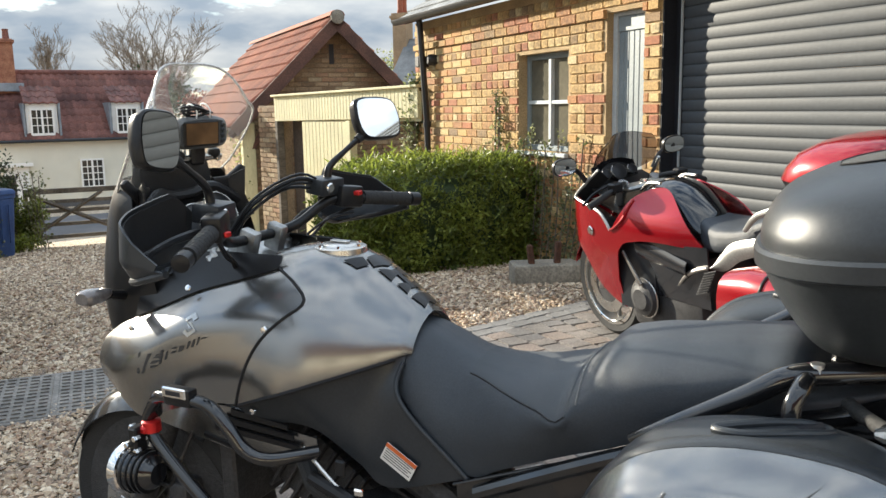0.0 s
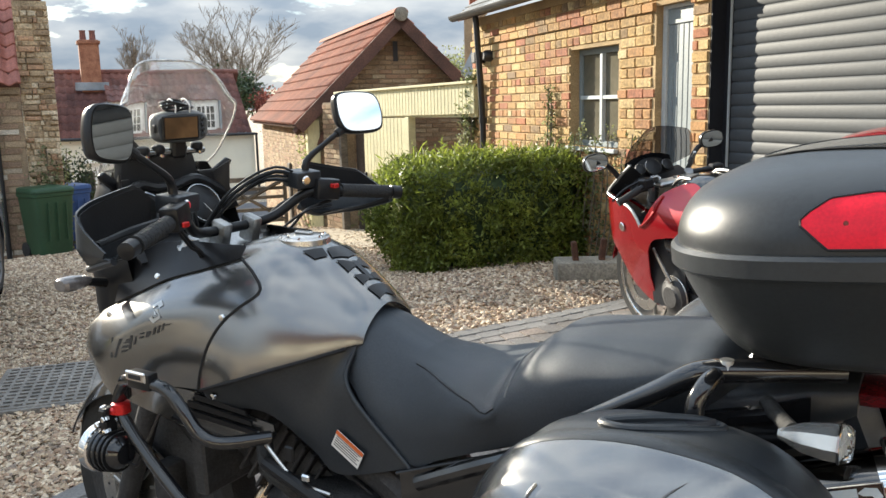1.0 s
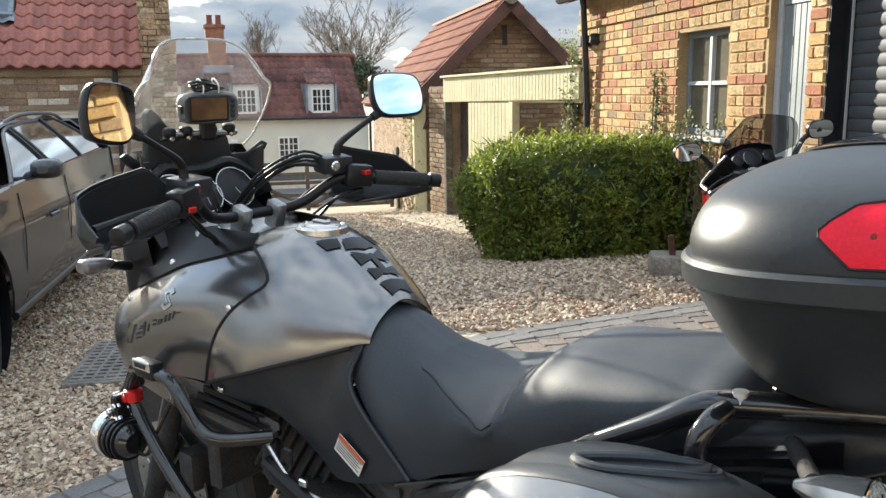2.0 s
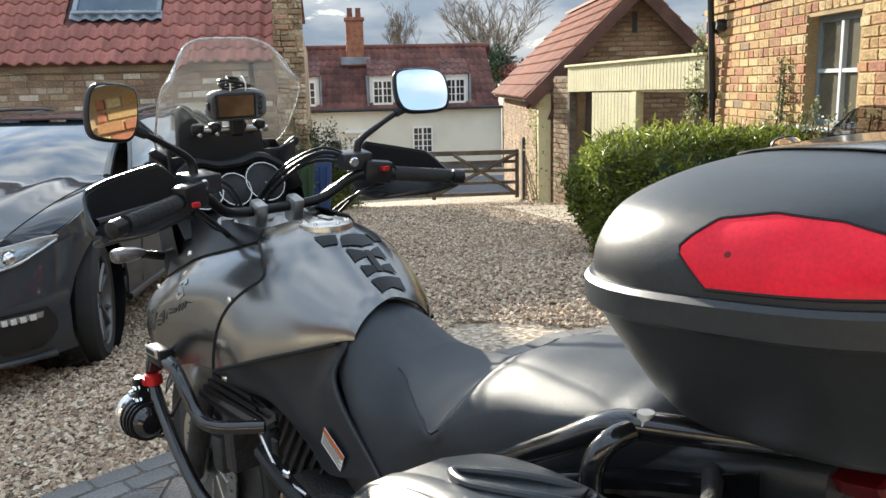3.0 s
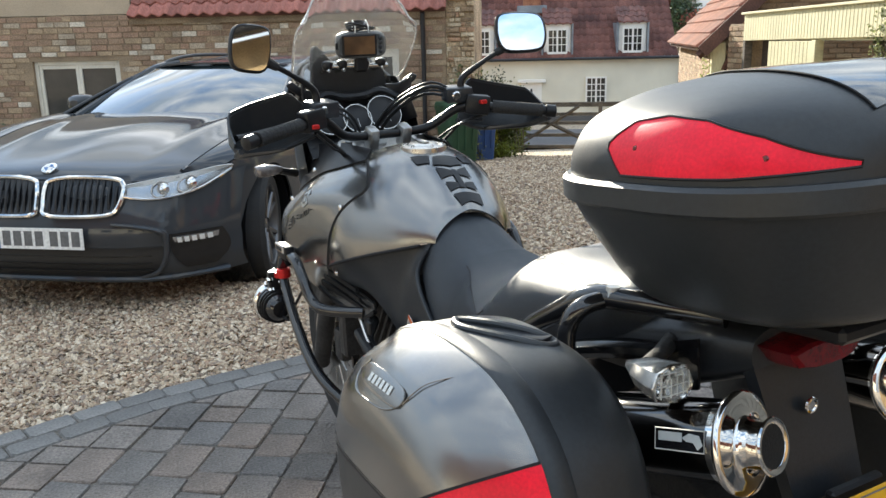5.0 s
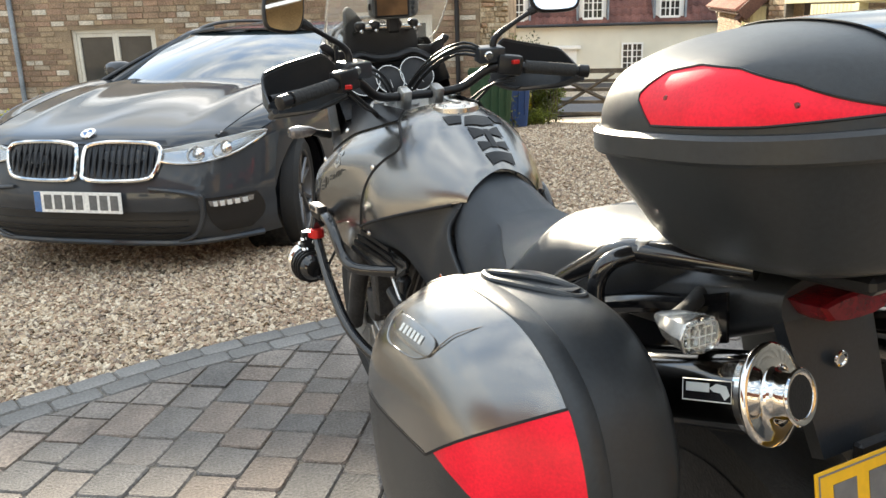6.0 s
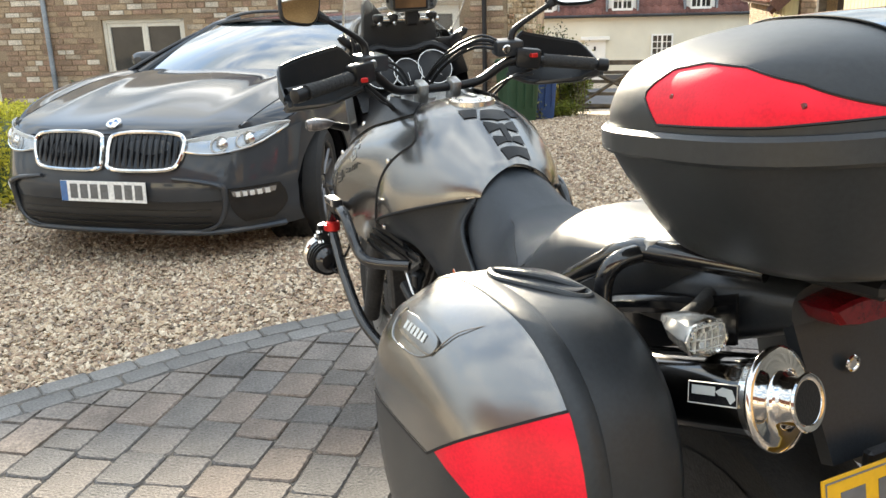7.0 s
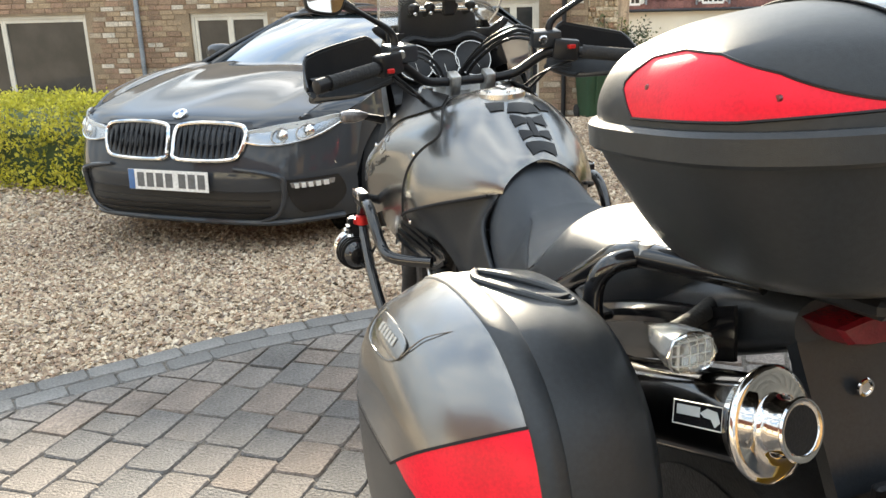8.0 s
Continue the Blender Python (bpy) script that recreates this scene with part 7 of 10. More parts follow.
# tail: hugger, lamp, plate
part("tail_unit", loft([oval((x, 0, z), (0, 1, 0), (0, 0, 1), w, h, 3, 24) for x, z, w, h in ((0.05, 0.80, 0.14, 0.06), (-0.10, 0.82, 0.135, 0.07), (-0.20, 0.848, 0.108, 0.052), (-0.255, 0.860, 0.088, 0.034))]), M_DARKPLASTIC, bike, "dark grey tail unit")
part("tail_skirt", sheet(lambda a, c: Vector((-0.245 - 0.075 * c, (2 * a - 1) * (0.085 - 0.020 * c), 0.865 - 0.20 * c)), 8, 8, 0.02), M_DARKPLASTIC, bike)
WEDGE = [(0.080, 0.872), (0.040, 0.880), (0.0, 0.882), (-0.040, 0.880), (-0.080, 0.872), (-0.058, 0.847), (-0.030, 0.841), (0.0, 0.840), (0.030, 0.841), (0.058, 0.847)]
tl_ = part("tail_lamp", loft([[Vector((x, y * k, 0.860 + (z - 0.860) * q)) for y, z in WEDGE] for x, k, q in ((-0.235, 1.0, 1.0), (-0.274, 0.99, 1.0), (-0.298, 0.88, 0.92), (-0.303, 0.78, 0.75))]), M_TAIL, bike, "smoked red tail lamp", True, 25)
part("seat_lock", lathe([(0, 0.0015), (0.0065, 0.0015), (0.008, 0.003), (0.011, 0.0025), (0.012, 0)], axes((-0.288, 0.010, 0.783), (0, 0, 1), (0, 1, 0)), 16), M_CHROME, bike, "chrome seat lock")
part("plate_hanger", box(-0.36, -0.345, -0.05, 0.05, 0.50, 0.70, 0.004), M_BLACKPLASTIC, bike)
np_ = part("number_plate", box(-0.143, 0.143, -0.10, 0.10, -0.0015, 0.0015, 0.0005), M_YELLOWPLATE, bike, "yellow rear number plate")
np_.matrix_basis = Matrix.Translation((-0.395, 0.012, 0.605)) @ axes((0, 0, 0), (0, -1, 0), (0.16, 0, 1))
part("plate_border", tube([(-0.138, -0.095, 0.002), (0.138, -0.095, 0.002), (0.138, 0.095, 0.002), (-0.138, 0.095, 0.002)], 0.0016, 4, 1, True), M_INK, np_)
for row, n_ in ((0.045, 4), (-0.045, 3)):
    for k in range(n_):
        part("plate_bar", box(-0.115 + k * 0.062, -0.075 + k * 0.062, row - 0.034, row + 0.034, 0.0017, 0.0024), M_INK, np_, "", False)
for sy in (1, -1):
    part("rear_indicator_stalk", tube([(-0.13, sy * 0.10, 0.850), (-0.165, sy * 0.16, 0.850), (-0.190, sy * 0.205, 0.852)], [0.014, 0.011, 0.011], 14), M_RUBBER, bike)
    ib = part("rear_indicator", loft([oval((-0.205 - q, sy * 0.222, 0.853), (0, 1, 0), (0, 0, 1), 0.030 * s, 0.023 * s, 2.5, 8) for q, s in ((-0.03, 0.25), (0.0, 0.8), (0.03, 1.0), (0.045, 1.0))]), M_SHELL, bike, "pale silver indicator shell")
    part("indicator_bowl", loft([oval((-0.249 - q, sy * 0.222, 0.853), (0, 1, 0), (0, 0, 1), 0.0275, 0.0212, 2.5, 8) for q in (0.0, 0.0008)]), M_STEEL, ib, "", False)
    part("indicator_rim", tube(oval((-0.2505, sy * 0.222, 0.853), (0, 1, 0), (0, 0, 1), 0.0300, 0.0236, 2.5, 8), 0.0022, 6, 1, True), M_CHROME, ib, "bright lens rim")
    for k in range(6):
        part("lens_rib", box(-0.2520, -0.2497, sy * 0.222 - 0.0255 + 0.0098 * k, sy * 0.222 - 0.0247 + 0.0098 * k, 0.837, 0.868), M_LENSRIB, ib, "", False)
    for k in range(3):
        part("lens_rib", box(-0.2522, -0.2497, sy * 0.222 - 0.022, sy * 0.222 + 0.022, 0.840 + 0.012 * k, 0.8408 + 0.012 * k), M_LENSRIB, ib, "", False)
    part("indicator_lens", loft([oval((-0.205 - q, sy * 0.222, 0.853), (0, 1, 0), (0, 0, 1), 0.030 * s, 0.024 * s, 2.5, 8) for q, s in ((0.0452, 1.0), (0.054, 0.95), (0.060, 0.75))]), M_LAMPGLASS, ib, "faceted clear lens")
    # twin silencers with a bright end
    e0, e1 = Vector((-0.06, sy * 0.224, 0.716)), Vector((-0.300, sy * 0.165, 0.779))
    d = (e1 - e0).normalized()
    ex = part("silencer", tube([e0, e0 + d * 0.01, e0 + d * 0.02, e1 - d * 0.01, e1], [0.040, 0.049, 0.0525, 0.0525, 0.052], 40, 1), M_BLACKCHROME, bike, "polished black chrome silencer can")
    part("front_band", tube([e0 + d * 0.012, e0 + d * 0.034], [0.0545, 0.0545], 32, 1), M_BLACKPLASTIC, ex)
    part("rear_band", tube([e1 - d * 0.006, e1 + d * 0.014], [0.0535, 0.0535], 32, 1), M_CHROME, ex)
    tm = axes(e1 + d * 0.022, d.cross(Vector((0, 0, 1))), d.cross(d.cross(Vector((0, 0, 1)))))
    if (tm.to_3x3() @ Vector((0, 0, 1))).dot(d) < 0:
        tm = tm @ pose(0, 0, 0, 180)
    tm = tm @ Matrix.Diagonal((0.90, 0.90, 0.72, 1))
    part("end_disc", lathe([(0.052, -0.020), (0.066, -0.020), (0.0715, -0.016), (0.0725, -0.010), (0.070, -0.0055), (0.062, -0.005), (0.050, -0.004), (0.041, -0.0025), (0.036, 0.001), (0.0335, 0.006)], tm, 48, None, False), M_CHROME, ex, "polished flared end disc", True, 60)
    part("tail_pipe", lathe([(0.0345, 0.003), (0.0325, 0.012), (0.0325, 0.026), (0.0345, 0.036), (0.0385, 0.040), (0.0395, 0.043), (0.0375, 0.0455), (0.033, 0.0455), (0.0295, 0.0425)], tm, 36, None, False), M_CHROME, ex, "polished tail pipe")
    part("pipe_bore", lathe([(0.0297, 0.0425), (0.0285, 0.036), (0.0275, -0.030), (0.0, -0.032)], tm, 36), M_BORE, ex, "sooty bore, its depth's shade in the colour")
    part("rivet", lathe([(0, 0.003), (0.003, 0.002), (0.004, 0)], axes(e1 - d * 0.004 + Vector((0, sy * 0.0495, -0.01)), (1, 0, 0), (0, 0, 1)), 8), M_CHROME, ex)
    pm = Matrix.Translation(e0.lerp(e1, 0.72)) @ axes((0, 0, 0), -sy * -1 * d * (1 if sy > 0 else -1), (0, 0, 1))
    side = Vector((0, sy, 0)) - d * d.y * sy
    side = (side.normalized() * 0.85 + Vector((0, 0, 0.25))).normalized()
    pm = axes(e0.lerp(e1, 0.83) + side * 0.053, d * (1 if sy > 0 else -1), side.cross(d) * (1 if sy > 0 else 1))
    bd = part("silencer_badge", box(-0.036, 0.036, -0.014, 0.014, -0.001, 0.0012), M_GLOSSBLACK, ex, "black badge with a pale border", False)
    zz = 1 if (pm.to_3x3() @ Vector((0, 0, 1))).dot(side) > 0 else -1
    if zz < 0:
        pm = pm @ pose(0, 0, 0, 180)
    bd.matrix_basis = pm
    part("badge_border", tube([(-0.035, -0.013, 0.0014), (0.035, -0.013, 0.0014), (0.035, 0.013, 0.0014), (-0.035, 0.013, 0.0014)], 0.0008, 4, 1, True), M_LABELWHITE, bd)
    part("badge_bar", box(-0.030, 0.004, -0.002, 0.009, 0.0013, 0.0018), M_GREYWHITE, bd, "", False)
    part("badge_shape", plate([(0.004, 0.003), (0.014, 0.009), (0.028, 0.007), (0.033, -0.004), (0.026, -0.010), (0.020, -0.002), (0.010, -0.001)], 0.0005, pose(0, 0, 0.0016)), M_GREYWHITE, bd, "", False)

# top box
tb = thing("top_box", "satin black motorcycle top box with red reflectors", "top box", BIKE_M @ pose(0, 0, 1.07, 0, 5) @ pose(0, 0, -1.07))


def tb_ring(z, front, rear, w, e=3.0, n=56):
    cx, hx = (front + rear) / 2, (front - rear) / 2
    out = []
    for p in oval((cx, 0, z), (1, 0, 0), (0, 1, 0), hx, w, e, n):
        k = (p.x - rear) / (front - rear)
        p.y *= 1.0 - 0.10 * k * k
        out.append(p)
    return out


BASE = [(0.918, -0.10, -0.40, 0.19), (0.928, -0.07, -0.43, 0.215), (0.96, -0.045, -0.445, 0.24), (1.02, -0.015, -0.465, 0.275), (1.058, -0.002, -0.475, 0.295)]
part("tub", loft([tb_ring(*r) for r in rows_smooth(BASE, 4)]), M_BOX, tb, "satin black lower tub", True, 60)
part("rim_band", loft([tb_ring(*r) for r in ((1.056, 0.004, -0.480, 0.300), (1.060, 0.008, -0.484, 0.304), (1.083, 0.008, -0.484, 0.304), (1.088, 0.003, -0.479, 0.299))]), M_BOX, tb, "raised rim band", True, 40)
LID = [(1.086, -0.002, -0.474, 0.294), (1.108, -0.004, -0.472, 0.292), (1.130, -0.013, -0.466, 0.284), (1.149, -0.027, -0.455, 0.271), (1.163, -0.045, -0.440, 0.253),
       (1.177, -0.076, -0.416, 0.222), (1.187, -0.108, -0.386, 0.188), (1.194, -0.146, -0.350, 0.144), (1.199, -0.188, -0.312, 0.092), (1.200, -0.215, -0.285, 0.055)]
LID_FINE = rows_smooth(LID, 8)
part("lid", loft([tb_ring(*r) for r in rows_smooth(LID, 4)]), M_BOX, tb, "satin black domed lid", True, 60)


def lid_row(z):
    return [float(np.interp(z, [q[0] for q in LID_FINE], [q[k] for q in LID_FINE])) for k in (1, 2, 3)]


def lid_half(x, z):
    """Half the lid's width at x and height z."""
    f_, b_, w_ = lid_row(z)
    u = abs(x - (f_ + b_) / 2) / ((f_ - b_) / 2)
    k = (x - b_) / (f_ - b_)
    return w_ * max(0.0, 1 - u ** 3) ** (1 / 3) * (1.0 - 0.10 * k * k)


def lid_top(x, y):
    """The lid's height at a place seen from above."""
    lo, hi = 1.086, 1.1999
    for _ in range(18):
        m = (lo + hi) / 2
        if lid_half(x, m) > abs(y):
            lo = m
        else:
            hi = m
    return lo


for sy in (1, -1):
    def refl(a, c, sy=sy):
        lo = float(np.interp(a, (0, 0.12, 0.7, 1), (1.124, 1.096, 1.096, 1.101)))
        hi = float(np.interp(a, (0, 0.04, 0.13, 0.33, 0.55, 0.78, 1), (1.130, 1.139, 1.153, 1.158, 1.152, 1.134, 1.106)))
        x, z = -0.205 - 0.250 * a, lo + (hi - lo) * c
        return Vector((x, sy * (lid_half(x, z) + 0.0025), z + 0.001 * c))
    part("reflector", sheet(refl, 50, 10, 0.003), M_REFLECTOR, tb, "bright red side reflector", True, 60)
    rim = [refl(u / 50, 0.0) for u in range(51)] + [refl(u / 50, 1.0) for u in range(50, -1, -1)]
    part("reflector_rim", tube(rim, 0.0016, 5, 1, True), M_BLACKPLASTIC, tb)
    for u in (0.2, 0.8):
        p = refl(u, 0.5)
        part("reflector_dot", lathe([(0, 0.001), (0.003, 0.0008), (0.0035, -0.002)], axes(p, (1, 0, 0), (0, 0, 1) if sy < 0 else (0, 0, -1)), 8), M_TAIL, tb)


# smooth glossy panel let into the top of the lid; its grey base paints in sky sheen
def inset(a, c):
    x = -0.118 - 0.325 * a
    w = curve_at([(0.0, 0.03), (0.06, 0.058), (0.2, 0.082), (0.45, 0.112), (0.75, 0.135), (1.0, 0.14)], a)
    y = (2 * c - 1) * w
    return Vector((x, y, lid_top(x, y) + 0.0022))


ins = part("lid_inset", sheet(inset, 40, 28), mat("glossy_lid_panel", (0.050, 0.055, 0.062), 0.10, 0, 0.1, 5, None, 0.04, 160, 0.0, 700, coat=0.5, rvar=0.03), tb, "smooth glossy lid panel, sky sheen painted in as grey", True, 60)
part("inset_seam", tube([inset(q / 30, 0.0) for q in range(30, -1, -1)] + [inset(q / 30, 1.0) for q in range(31)], 0.0013, 5, 1), M_MATTBLACK, ins)
part("base_plate", box(-0.40, -0.10, -0.13, 0.13, 0.896, 0.917, 0.006), M_BLACKPLASTIC, tb)
part("box_lock", box(-0.492, -0.478, -0.045, 0.045, 1.02, 1.075, 0.006), M_BLACKPLASTIC, tb)

# hard panniers


def pannier(sy):
    pn = thing("pannier", "grey-silver and black hard pannier with a red reflector", "pannier", BIKE_M, "hard panniers")
    # rings along y, from the inner shell to the bulged outer lid: outline in (x, z)
    def ring(y, s, dx=0.0, dz=0.0, n=44):
        out = []
        base_pts = smoothline([(0.192, 0, 0.69), (0.172, 0, 0.782), (0.112, 0, 0.852), (0.03, 0, 0.884), (-0.08, 0, 0.893), (-0.19, 0, 0.874), (-0.272, 0, 0.806), (-0.308, 0, 0.69), (-0.29, 0, 0.56), (-0.22, 0, 0.455), (-0.06, 0, 0.42), (0.10, 0, 0.44), (0.17, 0, 0.54)], 4, True)
        c_ = Vector((-0.05, 0, 0.66))
        for p in base_pts:
            q = c_ + (p - c_) * s
            out.append(Vector((q.x + dx, sy * y, q.z + dz)))
        return out
    part("inner_shell", loft([ring(y, s) for y, s in ((0.272, 0.90), (0.288, 0.95), (0.325, 0.985), (0.400, 1.0), (0.406, 0.995))]), M_BOX, pn, "satin black inner shell", True, 60)
    part("seam_band", loft([ring(y, s) for y, s in ((0.392, 1.0), (0.396, 1.009), (0.422, 1.006), (0.426, 0.994))]), M_BOX, pn, "", True, 40)
    # straight facets: a rim, a slanting border, a broad outer face
    OUT = [(0.424, 0.994, 0.0, 0.0), (0.433, 0.980, 0.002, 0.0), (0.457, 0.925, 0.010, 0.0), (0.483, 0.862, 0.020, 0.0), (0.489, 0.842, 0.021, 0.0), (0.510, 0.755, 0.022, 0.0), (0.524, 0.66, 0.020, 0.0),
           (0.533, 0.54, 0.020, 0.0), (0.538, 0.38, 0.020, 0.0), (0.540, 0.16, 0.020, 0.0)]
    corner, rear, low = (Vector((q[0], sy * q[1], q[2])) for q in ((-0.125, 0.531, 0.722), (-0.268, 0.434, 0.818), (-0.172, 0.508, 0.693)))
    out = Vector((-0.50, sy * 0.75, 0.45))

    def upward(v):
        return v.normalized() if v.z > 0 else -v.normalized()
    n1 = upward((rear - corner).cross(out))
    n2 = upward((low - corner).cross(out))
    n3 = upward(Vector((1, 0, -0.02)).cross(Vector((0, sy, 0))))

    def lid_piece(keep, swell=0.0):
        """The bulged lid, cut by planes; keep lists (point, normal), and what lies along each normal stays."""
        q = loft([ring(y_ + swell, s_ + swell * 3, dx_, dz_) for y_, s_, dx_, dz_ in OUT])
        for co, no in keep:
            bmesh.ops.bisect_plane(q, geom=q.verts[:] + q.edges[:] + q.faces[:], plane_co=co, plane_no=no, clear_inner=True)
        return q
    low3 = corner - n3 * 0.010
    part("outer_lid", lid_piece([(corner, n1), (low3, n3)]), M_SILVER, pn, "grey-silver metallic lid top", True, 16)
    part("reflector", lid_piece([(corner - n1 * 0.002, -n1), (corner, n2)], 0.0012), M_REFLECTOR, pn, "red ribbed reflector", True, 30)
    part("lower_lid", merge(lid_piece([(corner, -n1), (corner, -n2)]), lid_piece([(corner, n1), (low3, -n3)])), M_BOX, pn, "satin black lower lid", True, 16)
    part("lid_trim", lid_piece([(corner + n1 * -0.0026, n1), (corner + n1 * 0.0010, -n1), (low3, n3)], 0.0020), M_MATTBLACK, pn, "", False)
    part("lid_trim", lid_piece([(low3 + n3 * -0.0012, n3), (low3 + n3 * 0.0012, -n3), (corner, n1)], 0.0016), M_MATTBLACK, pn, "", False)

    # carry handle: a loop bar over a flat black plate standing for a recess's shade
    loop = [(0.012, 0.372, 0.889), (-0.04, 0.343, 0.893), (-0.09, 0.311, 0.888), (-0.118, 0.299, 0.880), (-0.124, 0.318, 0.882), (-0.098, 0.347, 0.889), (-0.062, 0.371, 0.892), (-0.02, 0.387, 0.892)]
    h_ = part("carry_handle", tube([(x_, sy * y_, z_) for x_, y_, z_ in loop], 0.0062, 10, 5, True), M_BOX, pn, "black carry handle")
    part("handle_shade", plate([(x_ * 0.92 - 0.004, sy * y_) for x_, y_, z_ in loop], 0.006, pose(0, 0, 0.8865), 0.001), M_GUIDE, h_)
    # thin silver tube for the crease's highlight, from the badge back to the rim
    def on_lid(x, z):
        """The lid's skin at a place seen from the side."""
        best = None
        for (y0, s0, d0, _), (y1, s1, d1, _) in zip(OUT, OUT[1:]):
            for k in range(9):
                f = k / 8
                s_, d_ = s0 + (s1 - s0) * f, d0 + (d1 - d0) * f
                for q in ring(0.0, s_, d_):
                    e_ = (q.x - x) ** 2 + (q.z - z) ** 2
                    if best is None or e_ < best[0]:
                        best = (e_, y0 + (y1 - y0) * f)
        return Vector((x, sy * (best[1] + 0.0008), z))
    edge_ = smoothline([on_lid(*q) for q in ((0.050, 0.846), (0.058, 0.828), (0.040, 0.812), (-0.010, 0.814), (-0.055, 0.820), (-0.082, 0.832), (-0.092, 0.848), (-0.102, 0.862), (-0.122, 0.872))], 4)
    part("lid_crease", tube(edge_, [0.0019 - 0.0012 * k / len(edge_) for k in range(len(edge_))], 8, 1), M_SILVER, pn, "thin raised line for the crease's highlight round the badge")
    # raised maker's plate: plain shape with the name's bars
    bx = Matrix.Translation((-0.020, sy * 0.5065, 0.8380)) @ axes((0, 0, 0), (-sy * 1.0, 0, 0.04 if sy > 0 else -0.04), (0.0, -sy * 0.62, 0.78)) @ Matrix.Diagonal((1.0, 1.0, 1, 1))
    pl = part("badge_bezel", plate([(q.x, q.y) for q in smoothline([(-0.060, 0.010, 0), (-0.04, 0.017, 0), (0.05, 0.012, 0), (0.066, -0.004, 0), (0.05, -0.016, 0), (-0.03, -0.015, 0), (-0.060, -0.004, 0)], 4, True)], 0.003, None, 0.001), M_SILVER, pn, "raised silver badge recess")
    pl.matrix_basis = bx
    for k in range(6):
        part("badge_bar", box(-0.034 + k * 0.012, -0.026 + k * 0.012, -0.006, 0.006, 0.0022, 0.0034), M_SHELL, pl, "", False)
    return pn


pannier(1)
pannier(-1)
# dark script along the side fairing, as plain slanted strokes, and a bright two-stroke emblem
def on_fairing(name, outline, m, material, sy, label, out=0.0012):
    """A thin piece on the fairing; outline in metres about the place m = (x, z), first axis towards the tail."""
    b_ = bmesh.new()
    vs = []
    for u, v in outline:
        p, n = fair_at(m[0] - u, m[1] + v)
        vs.append(b_.verts.new(mirrored(p + n * out, sy)))
    b_.faces.new(vs)
    return part(name, b_, material, bike, label, False)


for sy in (1, -1):
    for x, z, w, h, lean in ((1.190, 0.806, 0.006, 0.030, 0.004), (1.180, 0.806, 0.006, 0.030, 0.016), (1.156, 0.808, 0.017, 0.005, 0.006), (1.150, 0.816, 0.016, 0.004, 0.008), (1.158, 0.800, 0.016, 0.004, 0.004),
                             (1.136, 0.816, 0.005, 0.020, 0.006), (1.142, 0.820, 0.014, 0.003, 0.002), (1.122, 0.818, 0.004, 0.012, 0.004), (1.108, 0.823, 0.010, 0.004, 0.003), (1.106, 0.830, 0.010, 0.003, 0.003),
                             (1.092, 0.828, 0.010, 0.008, 0.004), (1.074, 0.833, 0.004, 0.011, 0.004), (1.064, 0.836, 0.004, 0.011, 0.004), (1.054, 0.839, 0.004, 0.011, 0.004), (1.046, 0.842, 0.012, 0.003, 0.004)):
        x, z = 1.105 + 1.12 * (x - 1.12), 0.818 + 1.25 * (z - 0.820) + 0.14 * (1.12 - x)
        w, h, lean = 1.15 * w, 1.5 * h, 1.5 * lean
        on_fairing("model_lettering", ((0, -h / 2), (w, -h / 2 + 0.2 * w), (w + lean, h / 2 + 0.2 * w), (lean, h / 2)), (x, z), M_DECAL, sy, "dark script lettering")
    # two hooked strokes, each in two short pieces
    for q in (1, -1):
        on_fairing("emblem", ((-0.017 * q, 0.010 * q), (0.003 * q, 0.022 * q), (0.014 * q, 0.014 * q), (0.008 * q, 0.008 * q), (0.001 * q, 0.013 * q), (-0.010 * q, 0.006 * q)), (1.047, 0.880), M_ALLOY, sy, "satin metal emblem", 0.0018)
        on_fairing("emblem", ((-0.017 * q, 0.010 * q), (-0.010 * q, 0.006 * q), (0.006 * q, -0.005 * q), (-0.001 * q, -0.006 * q)), (1.047, 0.880), M_ALLOY, sy, "satin metal emblem", 0.0018)

# ---- red sports tourer by the roller door ----
M_RED = mat("candy_red_paint", (0.30, 0.003, 0.009), 0.22, 0.4, 0.06, 3, None, 0.03, 300, 0.0, 300, coat=0.55, rvar=0.03)
M_SMOKEDARK = glass("dark_smoked_screen", (0.30, 0.29, 0.30), 0.01, 1.3)
M_REDDARK = mat("dark_grey_gloss", (0.012, 0.013, 0.016), 0.22, 0, 0.1, 5, None, 0.05, 150, 0, 200, coat=0.4)
RB_M = pose(1.69, 3.35, 0, 0, 0, 114) @ pose(0, 0, 0, -8)
rb = thing("red_motorcycle", "glossy red sports-touring motorcycle leaning on its stand", "motorcycle", RB_M)


def red_y(x, z):
    """How far the red bodywork stands out from the middle."""
    out = curve_at([(0.5, 0.155), (0.6, 0.180), (0.75, 0.222), (0.9, 0.248), (1.1, 0.264), (1.25, 0.268), (1.4, 0.258), (1.5, 0.236), (1.62, 0.165)], x)
    fall = curve_at([(0.5, 2.4), (1.0, 2.6), (1.18, 0.8), (1.62, 0.4)], x)
    return out - fall * max(0.0, z - 0.70) ** 2 - 0.22 * max(0.0, 0.60 - z)


def red_panel(name, lower, upper, material, sy, label="", off=0.0, nu=34, nv=12):
    """A body panel between two lines in (x, z), both run from the nose to the tail."""
    def fn(a, c):
        lo, hi = (curve_at([(k / (len(q) - 1), Vector((p[0], 0, p[1]))) for k, p in enumerate(q)], a) for q in (lower, upper))
        p = lo.lerp(hi, c)
        return Vector((p.x, sy * (red_y(p.x, p.z) + off), p.z))
    return part(name, sheet(fn, nu, nv, 0.006), material, rb, label, True, 60)


